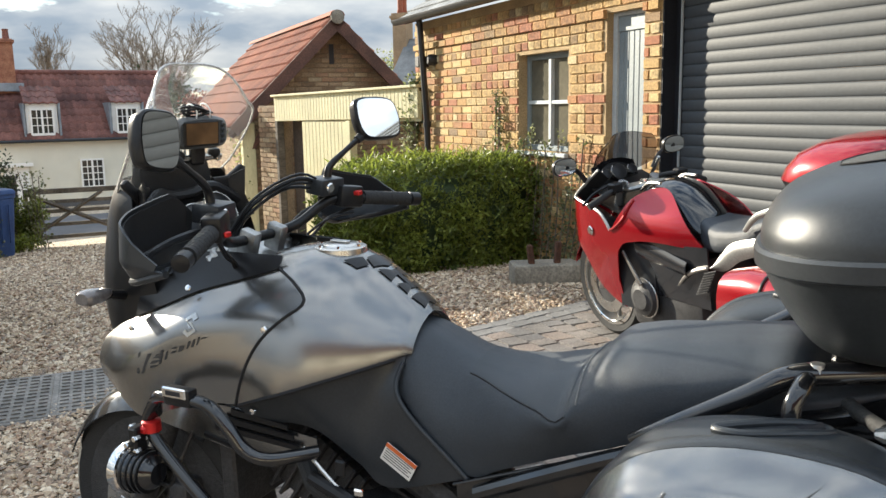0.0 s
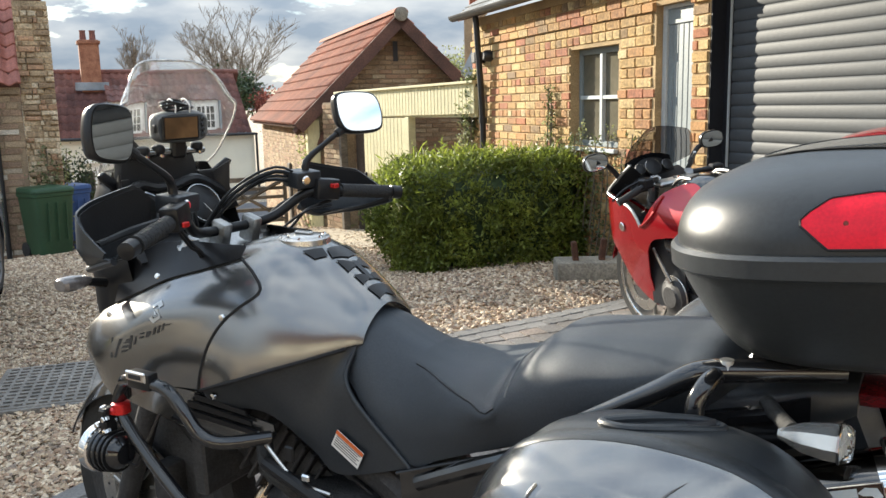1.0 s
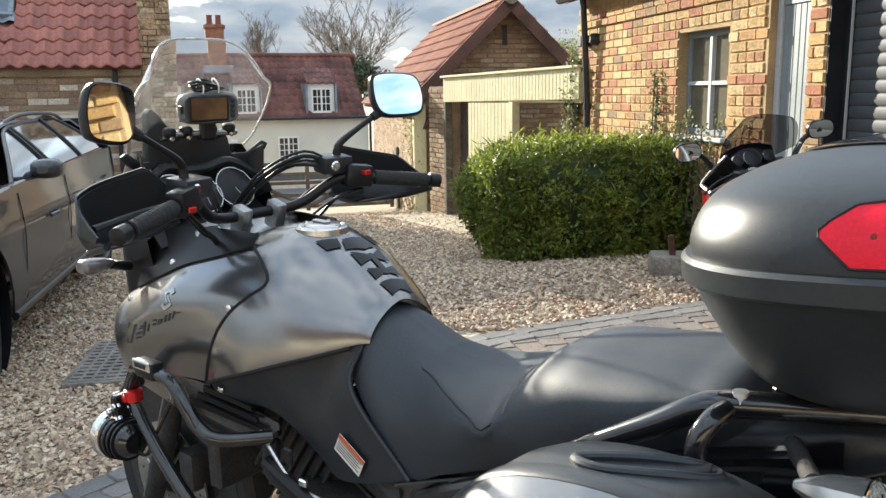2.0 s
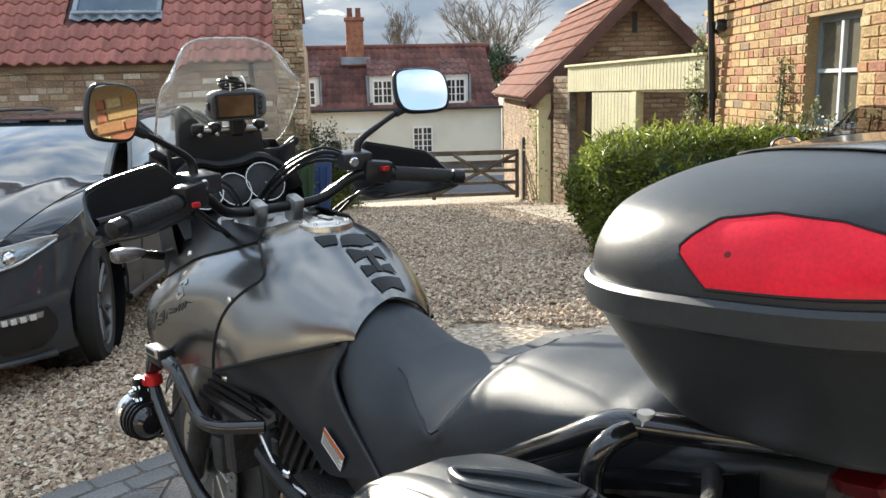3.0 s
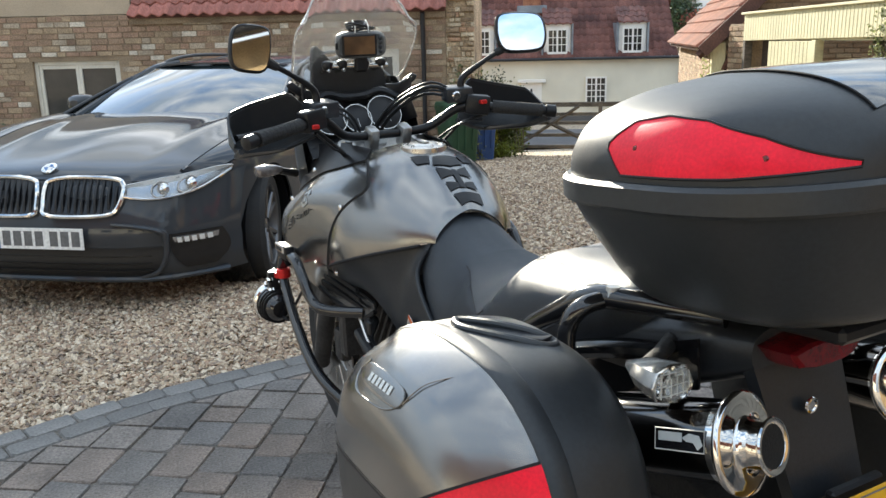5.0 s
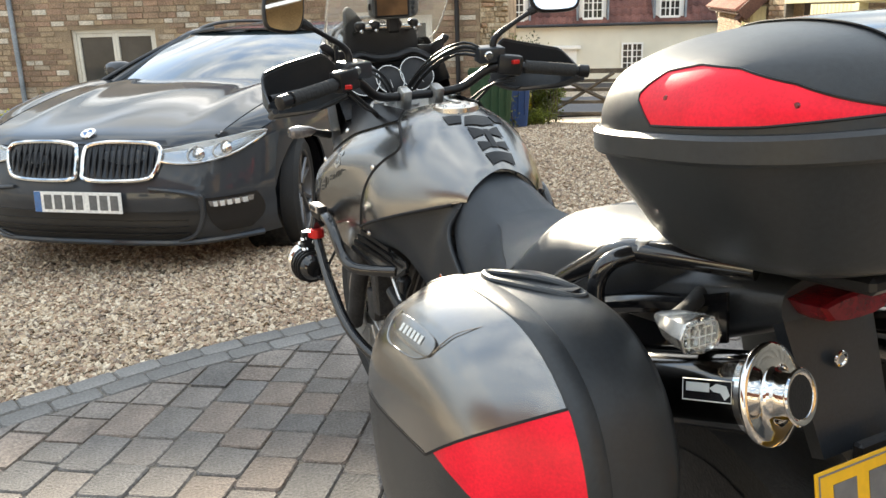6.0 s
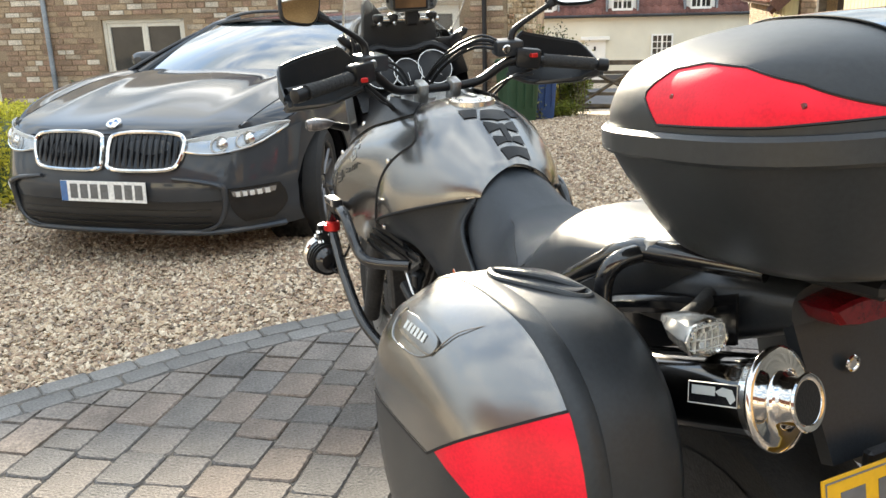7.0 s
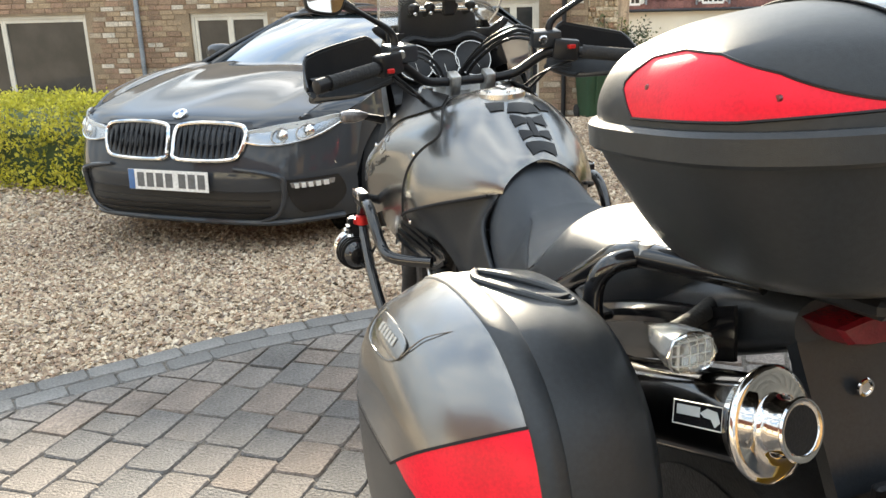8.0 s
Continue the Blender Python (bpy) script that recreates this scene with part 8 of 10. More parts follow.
for sy in (1, -1):
    red_panel("side_fairing", [(1.62, 0.66), (1.54, 0.60), (1.46, 0.53), (1.38, 0.40), (1.28, 0.325), (1.176, 0.285)], [(1.62, 0.790), (1.54, 0.830), (1.46, 0.838), (1.36, 0.822), (1.25, 0.797), (1.155, 0.700)], M_RED, sy, "glossy red side fairing")
    red_panel("tank_side", [(1.172, 0.43), (1.093, 0.628), (0.98, 0.676), (0.84, 0.688), (0.70, 0.680), (0.56, 0.663)], [(1.158, 0.70), (1.09, 0.800), (1.03, 0.885), (0.90, 0.918), (0.74, 0.838), (0.575, 0.678)], M_RED, sy, "glossy red tank side panel", 0.002)
    part("tank_crease", tube([Vector((x, sy * (red_y(x, z) + 0.004), z)) for x, z in ((1.15, 0.715), (1.11, 0.735), (1.06, 0.78), (1.045, 0.83), (1.035, 0.868))], 0.009, 8), M_RED, rb, "raised red edge")
    part("fairing_edge", tube([(1.315, sy * 0.192, 0.995), (1.40, sy * 0.225, 0.925), (1.475, sy * 0.240, 0.862), (1.46, sy * 0.246, 0.842), (1.36, sy * 0.258, 0.824), (1.25, sy * 0.264, 0.800), (1.195, sy * 0.266, 0.760), (1.160, sy * 0.266, 0.712)], 0.008, 8), M_ALLOY, rb, "silver cockpit edge trim")
    part("cockpit_wall", sheet(lambda a, c, sy=sy: Vector((1.16 + 0.34 * a, sy * (0.255 - 0.02 * a - 0.10 * c), (0.715 + 0.13 * a ** 0.5) - 0.05 * c)), 10, 4, 0.006), M_BLACKPLASTIC, rb, "black inner cockpit wall")
    part("screen_side", sheet(lambda a, c, sy=sy: Vector((1.31 + 0.165 * a, sy * (0.19 + 0.046 * a - 0.05 * c), 0.995 - 0.135 * a - 0.05 * c)), 8, 4, 0.005), M_BLACKPLASTIC, rb, "black screen surround")
    part("inner_duct", sheet(lambda a, c, sy=sy: Vector((0.92 + 0.27 * a, sy * (0.196 + 0.02 * a), 0.30 + 0.38 * c)), 8, 6, 0.008), M_DARKPLASTIC, rb)
    part("duct_edge", plate([(-0.016, 0.0), (0.010, 0.0), (0.006, 0.20), (-0.010, 0.20)], 0.010, axes((0.985, sy * 0.238, 0.448), (1, 0, -0.8), (0.615, 0, 0.78)), 0.003), M_STEEL, rb, "silver slanted duct strut")
    part("frame_plate", sheet(lambda a, c, sy=sy: Vector((0.55 + 0.55 * a, sy * (0.185 + 0.03 * math.sin(math.pi * a) * c), 0.40 * (1 - c) + (0.69 - 0.02 * a) * c)), 12, 8, 0.01), M_REDDARK, rb, "dark glossy frame cover")
    ec_ = part("engine_cover", lathe([(0.0, 0.034), (0.052, 0.034), (0.060, 0.028), (0.085, 0.022), (0.096, 0.0)], axes((1.005, sy * 0.205, 0.372), (-sy, 0, 0), (0, 0, 1)), 28), M_ENGINE, rb, "round dark engine cover")
    part("cover_ring", tube([p for p in oval((1.005, sy * 0.206, 0.372), (1, 0, 0), (0, 0, 1), 0.099, 0.099, 2, 28)], 0.004, 6, 1, True), M_STEEL, ec_, "bright cover ring")
    part("lower_engine", box(0.62, 1.15, sy * 0.10 - 0.08, sy * 0.10 + 0.08, 0.20, 0.45, 0.03, None, 2), M_ENGINE, rb)
    part("swoosh_trim", tube([Vector((x, sy * y, z)) for x, y, z in ((0.735, 0.207, 0.490), (0.68, 0.206, 0.545), (0.62, 0.203, 0.580), (0.545, 0.196, 0.603))], [0.004, 0.009, 0.011, 0.008], 8), M_STEEL, rb, "silver curved trim")
    part("tail_cover", sheet(lambda a, c, sy=sy: (lambda p, q: Vector((p[0] + (q[0] - p[0]) * c, sy * (0.168 + 0.014 * math.sin(math.pi * c)), p[1] + (q[1] - p[1]) * c)))(
        curve_at([(0.0, np.array((0.555, 0.590))), (0.35, np.array((0.455, 0.600))), (0.65, np.array((0.36, 0.660))), (1.0, np.array((0.16, 0.730)))], a),
        curve_at([(0.0, np.array((0.540, 0.606))), (0.35, np.array((0.480, 0.672))), (0.65, np.array((0.40, 0.735))), (1.0, np.array((0.16, 0.795)))], a)), 16, 6, 0.006), M_ALLOY, rb, "silver tail side cover", True, 60)
    for k in range(9):
        part("vent_slat", rod((0.618 - 0.008 * k, sy * 0.205, 0.468 + 0.0135 * k), (0.548 - 0.008 * k, sy * 0.198, 0.492 + 0.0135 * k), 0.0045, 0.0045, 6), M_ENGINE, rb)
    part("foot_rest_plate", plate([(0, 0), (0.12, 0.02), (0.14, 0.10), (0.06, 0.18), (0.0, 0.12)], 0.015, axes((0.36, sy * 0.19, 0.34), (1, 0, 0), (0, 0, 1)), 0.003), M_ALLOY, rb)
    # mirrors on stalks
    mc = Vector((1.38, sy * 0.35, 1.035))
    st = part("mirror_stalk", tube([(1.40, sy * 0.215, 0.93), (1.40, sy * 0.27, 1.0), mc], [0.016, 0.013, 0.013], 8), M_BLACKPLASTIC, rb)
    shell_ = part("mirror_shell", loft([oval(mc + Vector((q, 0, 0)), (0, 1, 0), (0, 0, 1), 0.070 * s, 0.046 * s, 2.6, 20) for q, s in ((-0.004, 1.0), (0.012, 1.02), (0.04, 0.8), (0.06, 0.3))]), M_BLACKPLASTIC, rb)
    gb = bmesh.new()
    gb.faces.new([gb.verts.new(p) for p in oval(mc + Vector((-0.006, 0, 0)), (0, 1, 0), (0, 0, 1), 0.065, 0.041, 2.6, 20)])
    part("mirror_glass", gb, M_MIRROR, shell_, "bright mirror glass", False)
    # clip-on bars
    part("handlebar", tube([(1.22, sy * 0.11, 0.915), (1.16, sy * 0.19, 0.918), (1.165, sy * 0.33, 0.865)], 0.014, 10), M_BLACKPLASTIC, rb)
    part("grip", rod((1.155, sy * 0.25, 0.898), (1.175, sy * 0.365, 0.848), 0.018, 0.018, 12), M_RUBBER, rb)
    part("switch_block", box(-0.03, 0.03, -0.03, 0.03, -0.025, 0.025, 0.008), M_BLACKPLASTIC, rb).matrix_basis = pose(1.165, sy * 0.205, 0.918, 0, 0, sy * 8)
    part("lever", tube([(1.22, sy * 0.20, 0.925), (1.235, sy * 0.29, 0.895), (1.215, sy * 0.37, 0.855)], 0.007, 6), M_BLACKPLASTIC, rb)
    part("fork", tube([(1.24, sy * 0.10, 0.92), (1.38, sy * 0.10, 0.62), (1.52, sy * 0.10, 0.31)], [0.027, 0.027, 0.03], 12, 1), M_STEEL, rb)
    part("caliper", box(1.40, 1.47, sy * 0.085 - 0.025, sy * 0.085 + 0.03, 0.30, 0.42, 0.012), M_ENGINE, rb)
    pn = part("pannier", loft([oval((x, sy * 0.33, 0.52), (0, 1, 0), (0, 0, 1), w, h * 0.85, 3, 28) for x, w, h in ((0.26, 0.05, 0.10), (0.22, 0.11, 0.20), (0.08, 0.13, 0.24), (-0.15, 0.13, 0.24), (-0.28, 0.10, 0.20), (-0.31, 0.05, 0.12))]), M_RED, rb, "red hard pannier")
    part("pannier_seam", tube([p for p in oval((-0.02, sy * 0.33, 0.52), (0, 1, 0), (0, 0, 1), 0.133, 0.207, 3, 28)], 0.006, 6, 1, True), M_BLACKPLASTIC, pn)
part("fairing_badge", lathe([(0, 0.004), (0.020, 0.004), (0.024, 0)], axes((1.33, red_y(1.33, 0.69) + 0.006, 0.69), (-1, 0, 0), (0, 0, 1)), 20), M_CHROME, rb, "small silver wing badge")
# nose and screen
part("nose", loft([cowl_arc(z, xf, w, xb) for z, xf, w, xb in ((0.60, 1.60, 0.08, 1.50), (0.68, 1.66, 0.13, 1.50), (0.76, 1.69, 0.16, 1.50), (0.82, 1.67, 0.18, 1.48), (0.855, 1.60, 0.20, 1.46))], False, False), M_RED, rb, "", True, 60)
sc2 = part("screen", sheet(lambda a, c: Vector((1.50 - 0.14 * c - (0.14 - 0.06 * c) * (2 * a - 1) ** 2, (2 * a - 1) * (0.200 - 0.065 * c ** 3), 0.905 + 0.255 * c ** 0.9 + (0.075 - 0.105 * c) * (2 * a - 1) ** 2)), 16, 12, 0.003), M_SMOKEDARK, rb, "smoked screen")
sc2.visible_shadow = False
part("dash", sheet(lambda a, c: Vector((1.29 + 0.18 * c, (2 * a - 1) * 0.19, 0.86 + 0.06 * c)), 8, 6, 0.01), M_BLACKPLASTIC, rb)
for y, r in ((0.01, 0.046), (0.088, 0.030), (-0.075, 0.030)):
    m_ = Matrix.Translation((1.405, y, 0.945)) @ pose(0, 0, 0, 0, -58)
    g_ = part("gauge", lathe([(r * 0.9, -0.012), (r, -0.004), (r, 0.012), (r - 0.005, 0.014)], m_, 24), M_BLACKPLASTIC, rb)
    part("bezel", lathe([(r - 0.004, 0.012), (r - 0.002, 0.016), (r + 0.001, 0.010)], m_, 24, None, False), M_BEZEL, g_)
    part("dial", lathe([(0.0, 0.011), (r - 0.004, 0.011)], m_, 24), M_DIAL, g_)
part("gauge_hood", sheet(lambda a, c: Vector((1.425 + 0.05 * c, (2 * a - 1) * 0.135, 0.895 + 0.115 * c - 0.03 * (2 * a - 1) ** 2)), 12, 5, 0.012), M_BLACKPLASTIC, rb, "black instrument hood")
part("cockpit_floor", sheet(lambda a, c: Vector((1.10 + 0.34 * c, (2 * a - 1) * 0.17, 0.76 + 0.07 * c)), 6, 4, 0.01), M_BLACKPLASTIC, rb, "black cockpit lining")
part("top_yoke", box(1.15, 1.26, -0.13, 0.13, 0.880, 0.905, 0.01), M_ALLOY, rb)
part("ignition", lathe([(0, 0.012), (0.02, 0.012), (0.022, 0)], pose(1.20, 0, 0.907), 14), M_CHROME, rb)
# tank, seat, tail
part("fuel_tank", loft([tank_ring(*r) for r in rows_smooth([(1.12, 0.09, 0.875, 0.850, 0.13, 0.72), (1.05, 0.11, 0.925, 0.895, 0.16, 0.71), (0.95, 0.12, 0.945, 0.912, 0.175, 0.70), (0.84, 0.115, 0.915, 0.882, 0.165, 0.70), (0.74, 0.095, 0.855, 0.820, 0.15, 0.70), (0.66, 0.07, 0.795, 0.765, 0.12, 0.70)], 4)]), M_GLOSSBLACK, rb, "gloss black tank top", True, 60)
for sy in (1, -1):
    part("tank_bar", tube([(1.10, sy * 0.10, 0.888), (1.02, sy * 0.105, 0.934), (0.93, sy * 0.108, 0.938)], [0.006, 0.010, 0.007], 8), M_STEEL, rb, "silver tank top bar")
part("seat", loft([seat_ring(*r) for r in rows_smooth([(0.72, 0.08, 0.800, 0.70, 0.5), (0.62, 0.135, 0.785, 0.66, 0.45), (0.50, 0.160, 0.785, 0.66, 0.4), (0.36, 0.160, 0.805, 0.70, 0.4), (0.27, 0.15, 0.85, 0.75, 0.4), (0.05, 0.14, 0.895, 0.82, 0.45), (-0.12, 0.12, 0.90, 0.84, 0.5)], 4)]), M_VINYL, rb, "black two-step seat", True, 60)
part("tail", loft([oval((x, 0, z), (0, 1, 0), (0, 0, 1), w, h, 3, 24) for x, z, w, h in ((0.45, 0.72, 0.15, 0.06), (0.2, 0.76, 0.145, 0.07), (-0.1, 0.81, 0.12, 0.06), (-0.30, 0.84, 0.07, 0.04))]), M_RED, rb, "", True, 60)
for sy in (1, -1):
    part("grab_rail", tube([(0.32, sy * 0.175, 0.80), (0.22, sy * 0.19, 0.88), (0.05, sy * 0.18, 0.925), (-0.18, sy * 0.14, 0.94)], [0.010, 0.014, 0.015, 0.014], 10), M_ALLOY, rb, "silver grab rail")
# red top box
tb2 = thing("red_top_box", "glossy red top box on the red motorcycle", "top box", RB_M @ Matrix.Translation((0.0, 0.0, -0.03)))
part("tub", loft([oval((-0.10, 0, z), (1, 0, 0), (0, 1, 0), hx, hy, 3, 40) for z, hx, hy in ((0.955, 0.16, 0.17), (1.0, 0.21, 0.22), (1.07, 0.235, 0.25))]), M_BLACKPLASTIC, tb2)
part("lid", loft([oval((-0.10 - 0.02 * k, 0, z), (1, 0, 0), (0, 1, 0), hx, hy, 2.8, 40) for k, (z, hx, hy) in enumerate(((1.072, 0.24, 0.255), (1.115, 0.235, 0.25), (1.165, 0.205, 0.225), (1.20, 0.15, 0.17), (1.215, 0.08, 0.09)))]), M_RED, tb2, "glossy red lid", True, 60)
# wheels


def red_wheel(x, z, r, w, rim_r):
    m_ = Matrix.Translation((x, 0, z)) @ pose(0, 0, 0, 90)
    wh = part("wheel", lathe([(rim_r, -w * 0.42), (r - 0.03, -w * 0.5), (r - 0.008, -w * 0.36), (r, -w * 0.12), (r, w * 0.12), (r - 0.008, w * 0.36), (r - 0.03, w * 0.5), (rim_r, w * 0.42)], m_, 48, None, False), M_RUBBER, rb, "black sports tyre")
    part("rim", lathe([(rim_r + 0.008, -w * 0.46), (rim_r - 0.016, -w * 0.44), (rim_r - 0.03, 0), (rim_r - 0.016, w * 0.44), (rim_r + 0.008, w * 0.46)], m_, 48, None, False), M_ALLOY, wh, "silver cast rim")
    for sgn in (1, -1):
        part("rim_edge", lathe([(rim_r + 0.006, sgn * w * 0.47), (rim_r - 0.012, sgn * w * 0.485), (rim_r - 0.016, sgn * w * 0.46)], m_, 48, None, False), M_CHROME, wh, "bright rim edge")
    for k in range(7):
        a_ = 2 * math.pi * k / 7
        part("spoke", rod((x + 0.03 * math.cos(a_), 0, z + 0.03 * math.sin(a_)), (x + (rim_r - 0.02) * math.cos(a_ + 0.2), 0, z + (rim_r - 0.02) * math.sin(a_ + 0.2)), 0.015, 0.011, 8), M_ALLOY, wh)
    for sy in (1, -1):
        dk = part("brake_disc", lathe([(0.10, -0.003), (0.158, -0.003), (0.158, 0.003), (0.10, 0.003), (0.10, -0.003)], Matrix.Translation((x, sy * 0.062, z)) @ pose(0, 0, 0, 90), 36, None, False), M_STEEL, wh, "steel brake disc")
        part("disc_carrier", lathe([(0.0, -0.004), (0.104, -0.004), (0.104, 0.004), (0, 0.004)], Matrix.Translation((x, sy * 0.058, z)) @ pose(0, 0, 0, 90), 20), M_ENGINE, dk)
    return wh


red_wheel(1.545, 0.30, 0.30, 0.12, 0.225)
red_wheel(0.0, 0.315, 0.315, 0.18, 0.22)
part("front_mudguard", sheet(lambda a, c: Vector((1.545 + 0.315 * math.cos(radians(20 + 130 * a)), (2 * c - 1) * 0.065, 0.30 + 0.315 * math.sin(radians(20 + 130 * a)) - 0.02 * (2 * c - 1) ** 2)), 20, 6, 0.004), M_RED, rb)
part("swing_arm", tube([(0.0, -0.10, 0.31), (0.3, -0.09, 0.38), (0.55, -0.06, 0.42)], [0.05, 0.06, 0.06], 10), M_ALLOY, rb)
part("silencer", tube([(0.35, -0.17, 0.35), (0.0, -0.21, 0.42), (-0.3, -0.22, 0.50)], [0.04, 0.065, 0.06], 16), M_STEEL, rb)
part("side_stand", rod((0.62, 0.12, 0.28), (0.66, 0.27, 0.045), 0.014, 0.012), M_ENGINE, rb)
part("frame_ridge", sheet(lambda a, c: Vector((0.66 + 0.36 * a, 0.212 + 0.016 * math.sin(math.pi * c), 0.545 + 0.045 * a + (0.07 + 0.03 * a) * c)), 10, 6, 0.005), M_REDDARK, rb, "raised dark frame panel", True, 60)
part("engine_block", box(0.62, 1.18, -0.17, 0.17, 0.20, 0.62, 0.04, None, 2), M_ENGINE, rb)

# ---- dark grey estate car ----
M_CARPAINT = mat("dark_grey_metallic_paint", (0.044, 0.047, 0.052), 0.42, 0.0, 0.06, 3, None, 0.03, 400, 0.0, 400, coat=0.75, rvar=0.03)
M_CARPAINT.node_tree.nodes["Principled BSDF"].inputs["Specular IOR Level"].default_value = 0.02
M_CARRIM = mat("dark_alloy", (0.16, 0.16, 0.165), 0.35, 0.8, 0.1, 8, None, 0.05, 100)
M_CARGLASS = mat("car_glass", (0.016, 0.024, 0.026), 0.03, 0, 0.1, 2, None, 0.02, 20, 0, 20, coat=1.0, rvar=0.01)
M_CARGLASS.node_tree.nodes["Principled BSDF"].inputs["Specular IOR Level"].default_value = 0.6
M_CARGLASS.node_tree.nodes["Principled BSDF"].inputs["Specular IOR Level"].default_value = 1.0
M_CARBLACK = mat("black_car_trim", (0.012, 0.012, 0.013), 0.35, 0, 0.15, 5, None, 0.08, 120, 0.1, 200)
M_GRILLE = mat("gloss_black_grille", (0.010, 0.010, 0.011), 0.18, 0, 0.1, 5)
M_BADGEBLUE = mat("badge_blue", (0.03, 0.12, 0.32), 0.2, 0, 0.05, 9, coat=0.5)
M_PLATEWHITE = mat("white_number_plate", (0.74, 0.74, 0.72), 0.35, 0, 0.03, 10)
M_LAMPDARK = mat("lamp_bowl", (0.40, 0.41, 0.43), 0.20, 0.8, 0.08, 3, None, 0.03, 60)
CAR_M = pose(-3.115, 2.484, -0.148, 0, 0, -65.4)
car = thing("estate_car", "dark grey metallic estate car parked on the gravel", "car", CAR_M)
WB_F, WB_R, WR = -0.88, -3.855, 0.335


def nose_x(y):
    """How far the front is drawn back beside the middle."""
    k = min(1.0, abs(y) / 0.93)
    return -0.05 * k ** 2 - 0.40 * k ** 5


def bonnet_z(x, y):
    t = max(0.0, min(1.0, (-x - 0.10) / 1.25))
    z = 0.755 + 0.200 * (1 - (1 - t) ** 1.7)
    k = abs(y) / 0.80
    crease = 0.016 * math.exp(-((abs(y) - 0.50 - 0.06 * t) / 0.07) ** 2)
    return z - 0.032 * k ** 3 * (1 - 0.2 * t) + crease * t + 0.01 * math.exp(-(y / 0.25) ** 2)


def hood(a, c):
    y = (2 * c - 1) * (0.70 + 0.10 * a)
    x0, x1 = -0.088 + nose_x(y) * 0.95, -1.46 - 0.12 * (y / 0.8) ** 2
    x = x0 + (x1 - x0) * a
    lip = 0.026 * math.exp(-a * 40)
    return Vector((x, y, bonnet_z(x, y) - lip))


part("bonnet", sheet(hood, 34, 36, 0.01), M_CARPAINT, car, "dark grey bonnet with pressed creases", True, 60)


def bumper(a, c):
    y = (2 * a - 1) * 0.925
    k = abs(y)
    top_ = 0.760 - 0.012 * k - 0.098 * max(0.0, min(1.0, (k - 0.47) / 0.05)) + 0.10 * max(0.0, (k - 0.72) / 0.2)
    z = 0.20 + (top_ - 0.20) * c
    prof_ = curve_at([(0.20, -0.075), (0.28, -0.02), (0.38, -0.012), (0.46, 0.0), (0.54, -0.018), (0.62, -0.045), (0.70, -0.075), (0.76, -0.11)], z)
    return Vector((nose_x(y) + prof_, y * (1 - 0.02 * (1 - c)), z))


part("front_bumper", sheet(bumper, 60, 18, 0.012), M_CARPAINT, car, "dark grey moulded front bumper", True, 60)


def on_front(y, z, off=0.0):
    prof_ = curve_at([(0.20, -0.075), (0.28, -0.02), (0.38, -0.012), (0.46, 0.0), (0.54, -0.018), (0.62, -0.045), (0.70, -0.075), (0.76, -0.11)], z)
    return Vector((nose_x(y) + prof_ + off, y, z))


def front_patch(name, outline, material, off, label="", parent=None, thick=0.004, n=14):
    """A piece lying on the front; outline by its left and right edges at heights (z, y0, y1)."""
    def fn(a, c):
        z = outline[0][0] + (outline[-1][0] - outline[0][0]) * c
        y0 = curve_at([(q[0], q[1]) for q in outline], z)
        y1 = curve_at([(q[0], q[2]) for q in outline], z)
        return on_front(y0 + (y1 - y0) * a, z, off)
    return part(name, sheet(fn, n, 8, thick), material, parent or car, label, True, 50)


front_patch("lower_intake", [(0.228, -0.52, 0.52), (0.27, -0.60, 0.60), (0.33, -0.64, 0.64), (0.392, -0.655, 0.655)], M_CARBLACK, 0.004, "black lower intake")
for k in range(3):
    front_patch("intake_bar", [(0.268 + 0.038 * k, -0.58, 0.58), (0.274 + 0.038 * k, -0.58, 0.58)], M_GRILLE, 0.010)
for sy in (1, -1):
    o = front_patch("corner_intake", [(0.265, sy * 0.72, sy * 0.83), (0.31, sy * 0.69, sy * 0.87), (0.40, sy * 0.665, sy * 0.88), (0.455, sy * 0.67, sy * 0.865)], M_GRILLE, 0.005, "black corner intake")
    front_patch("fog_lamp", [(0.412, sy * 0.69, sy * 0.85), (0.440, sy * 0.685, sy * 0.855)], M_LAMPDARK, 0.014, "slim chrome fog lamp strip", o)
    for k in range(5):
        front_patch("fog_cell", [(0.408, sy * (0.705 + 0.028 * k), sy * (0.722 + 0.028 * k)), (0.434, sy * (0.705 + 0.028 * k), sy * (0.722 + 0.028 * k))], M_LABELWHITE, 0.019, "", o, 0.003, 2)
    part("bumper_blade", tube([on_front(sy * y_, z_, 0.012) for y_, z_ in ((0.40, 0.52), (0.56, 0.50), (0.645, 0.47), (0.655, 0.42), (0.645, 0.34), (0.60, 0.26), (0.50, 0.222))], [0.010, 0.014, 0.018, 0.017, 0.014, 0.012, 0.010], 8), M_CARPAINT, car, "raised painted blade round the intake")
part("front_splitter", tube([on_front(y, 0.215, 0.01) for y in (-0.86, -0.6, -0.3, 0.0, 0.3, 0.6, 0.86)], 0.018, 8), M_CARPAINT, car)
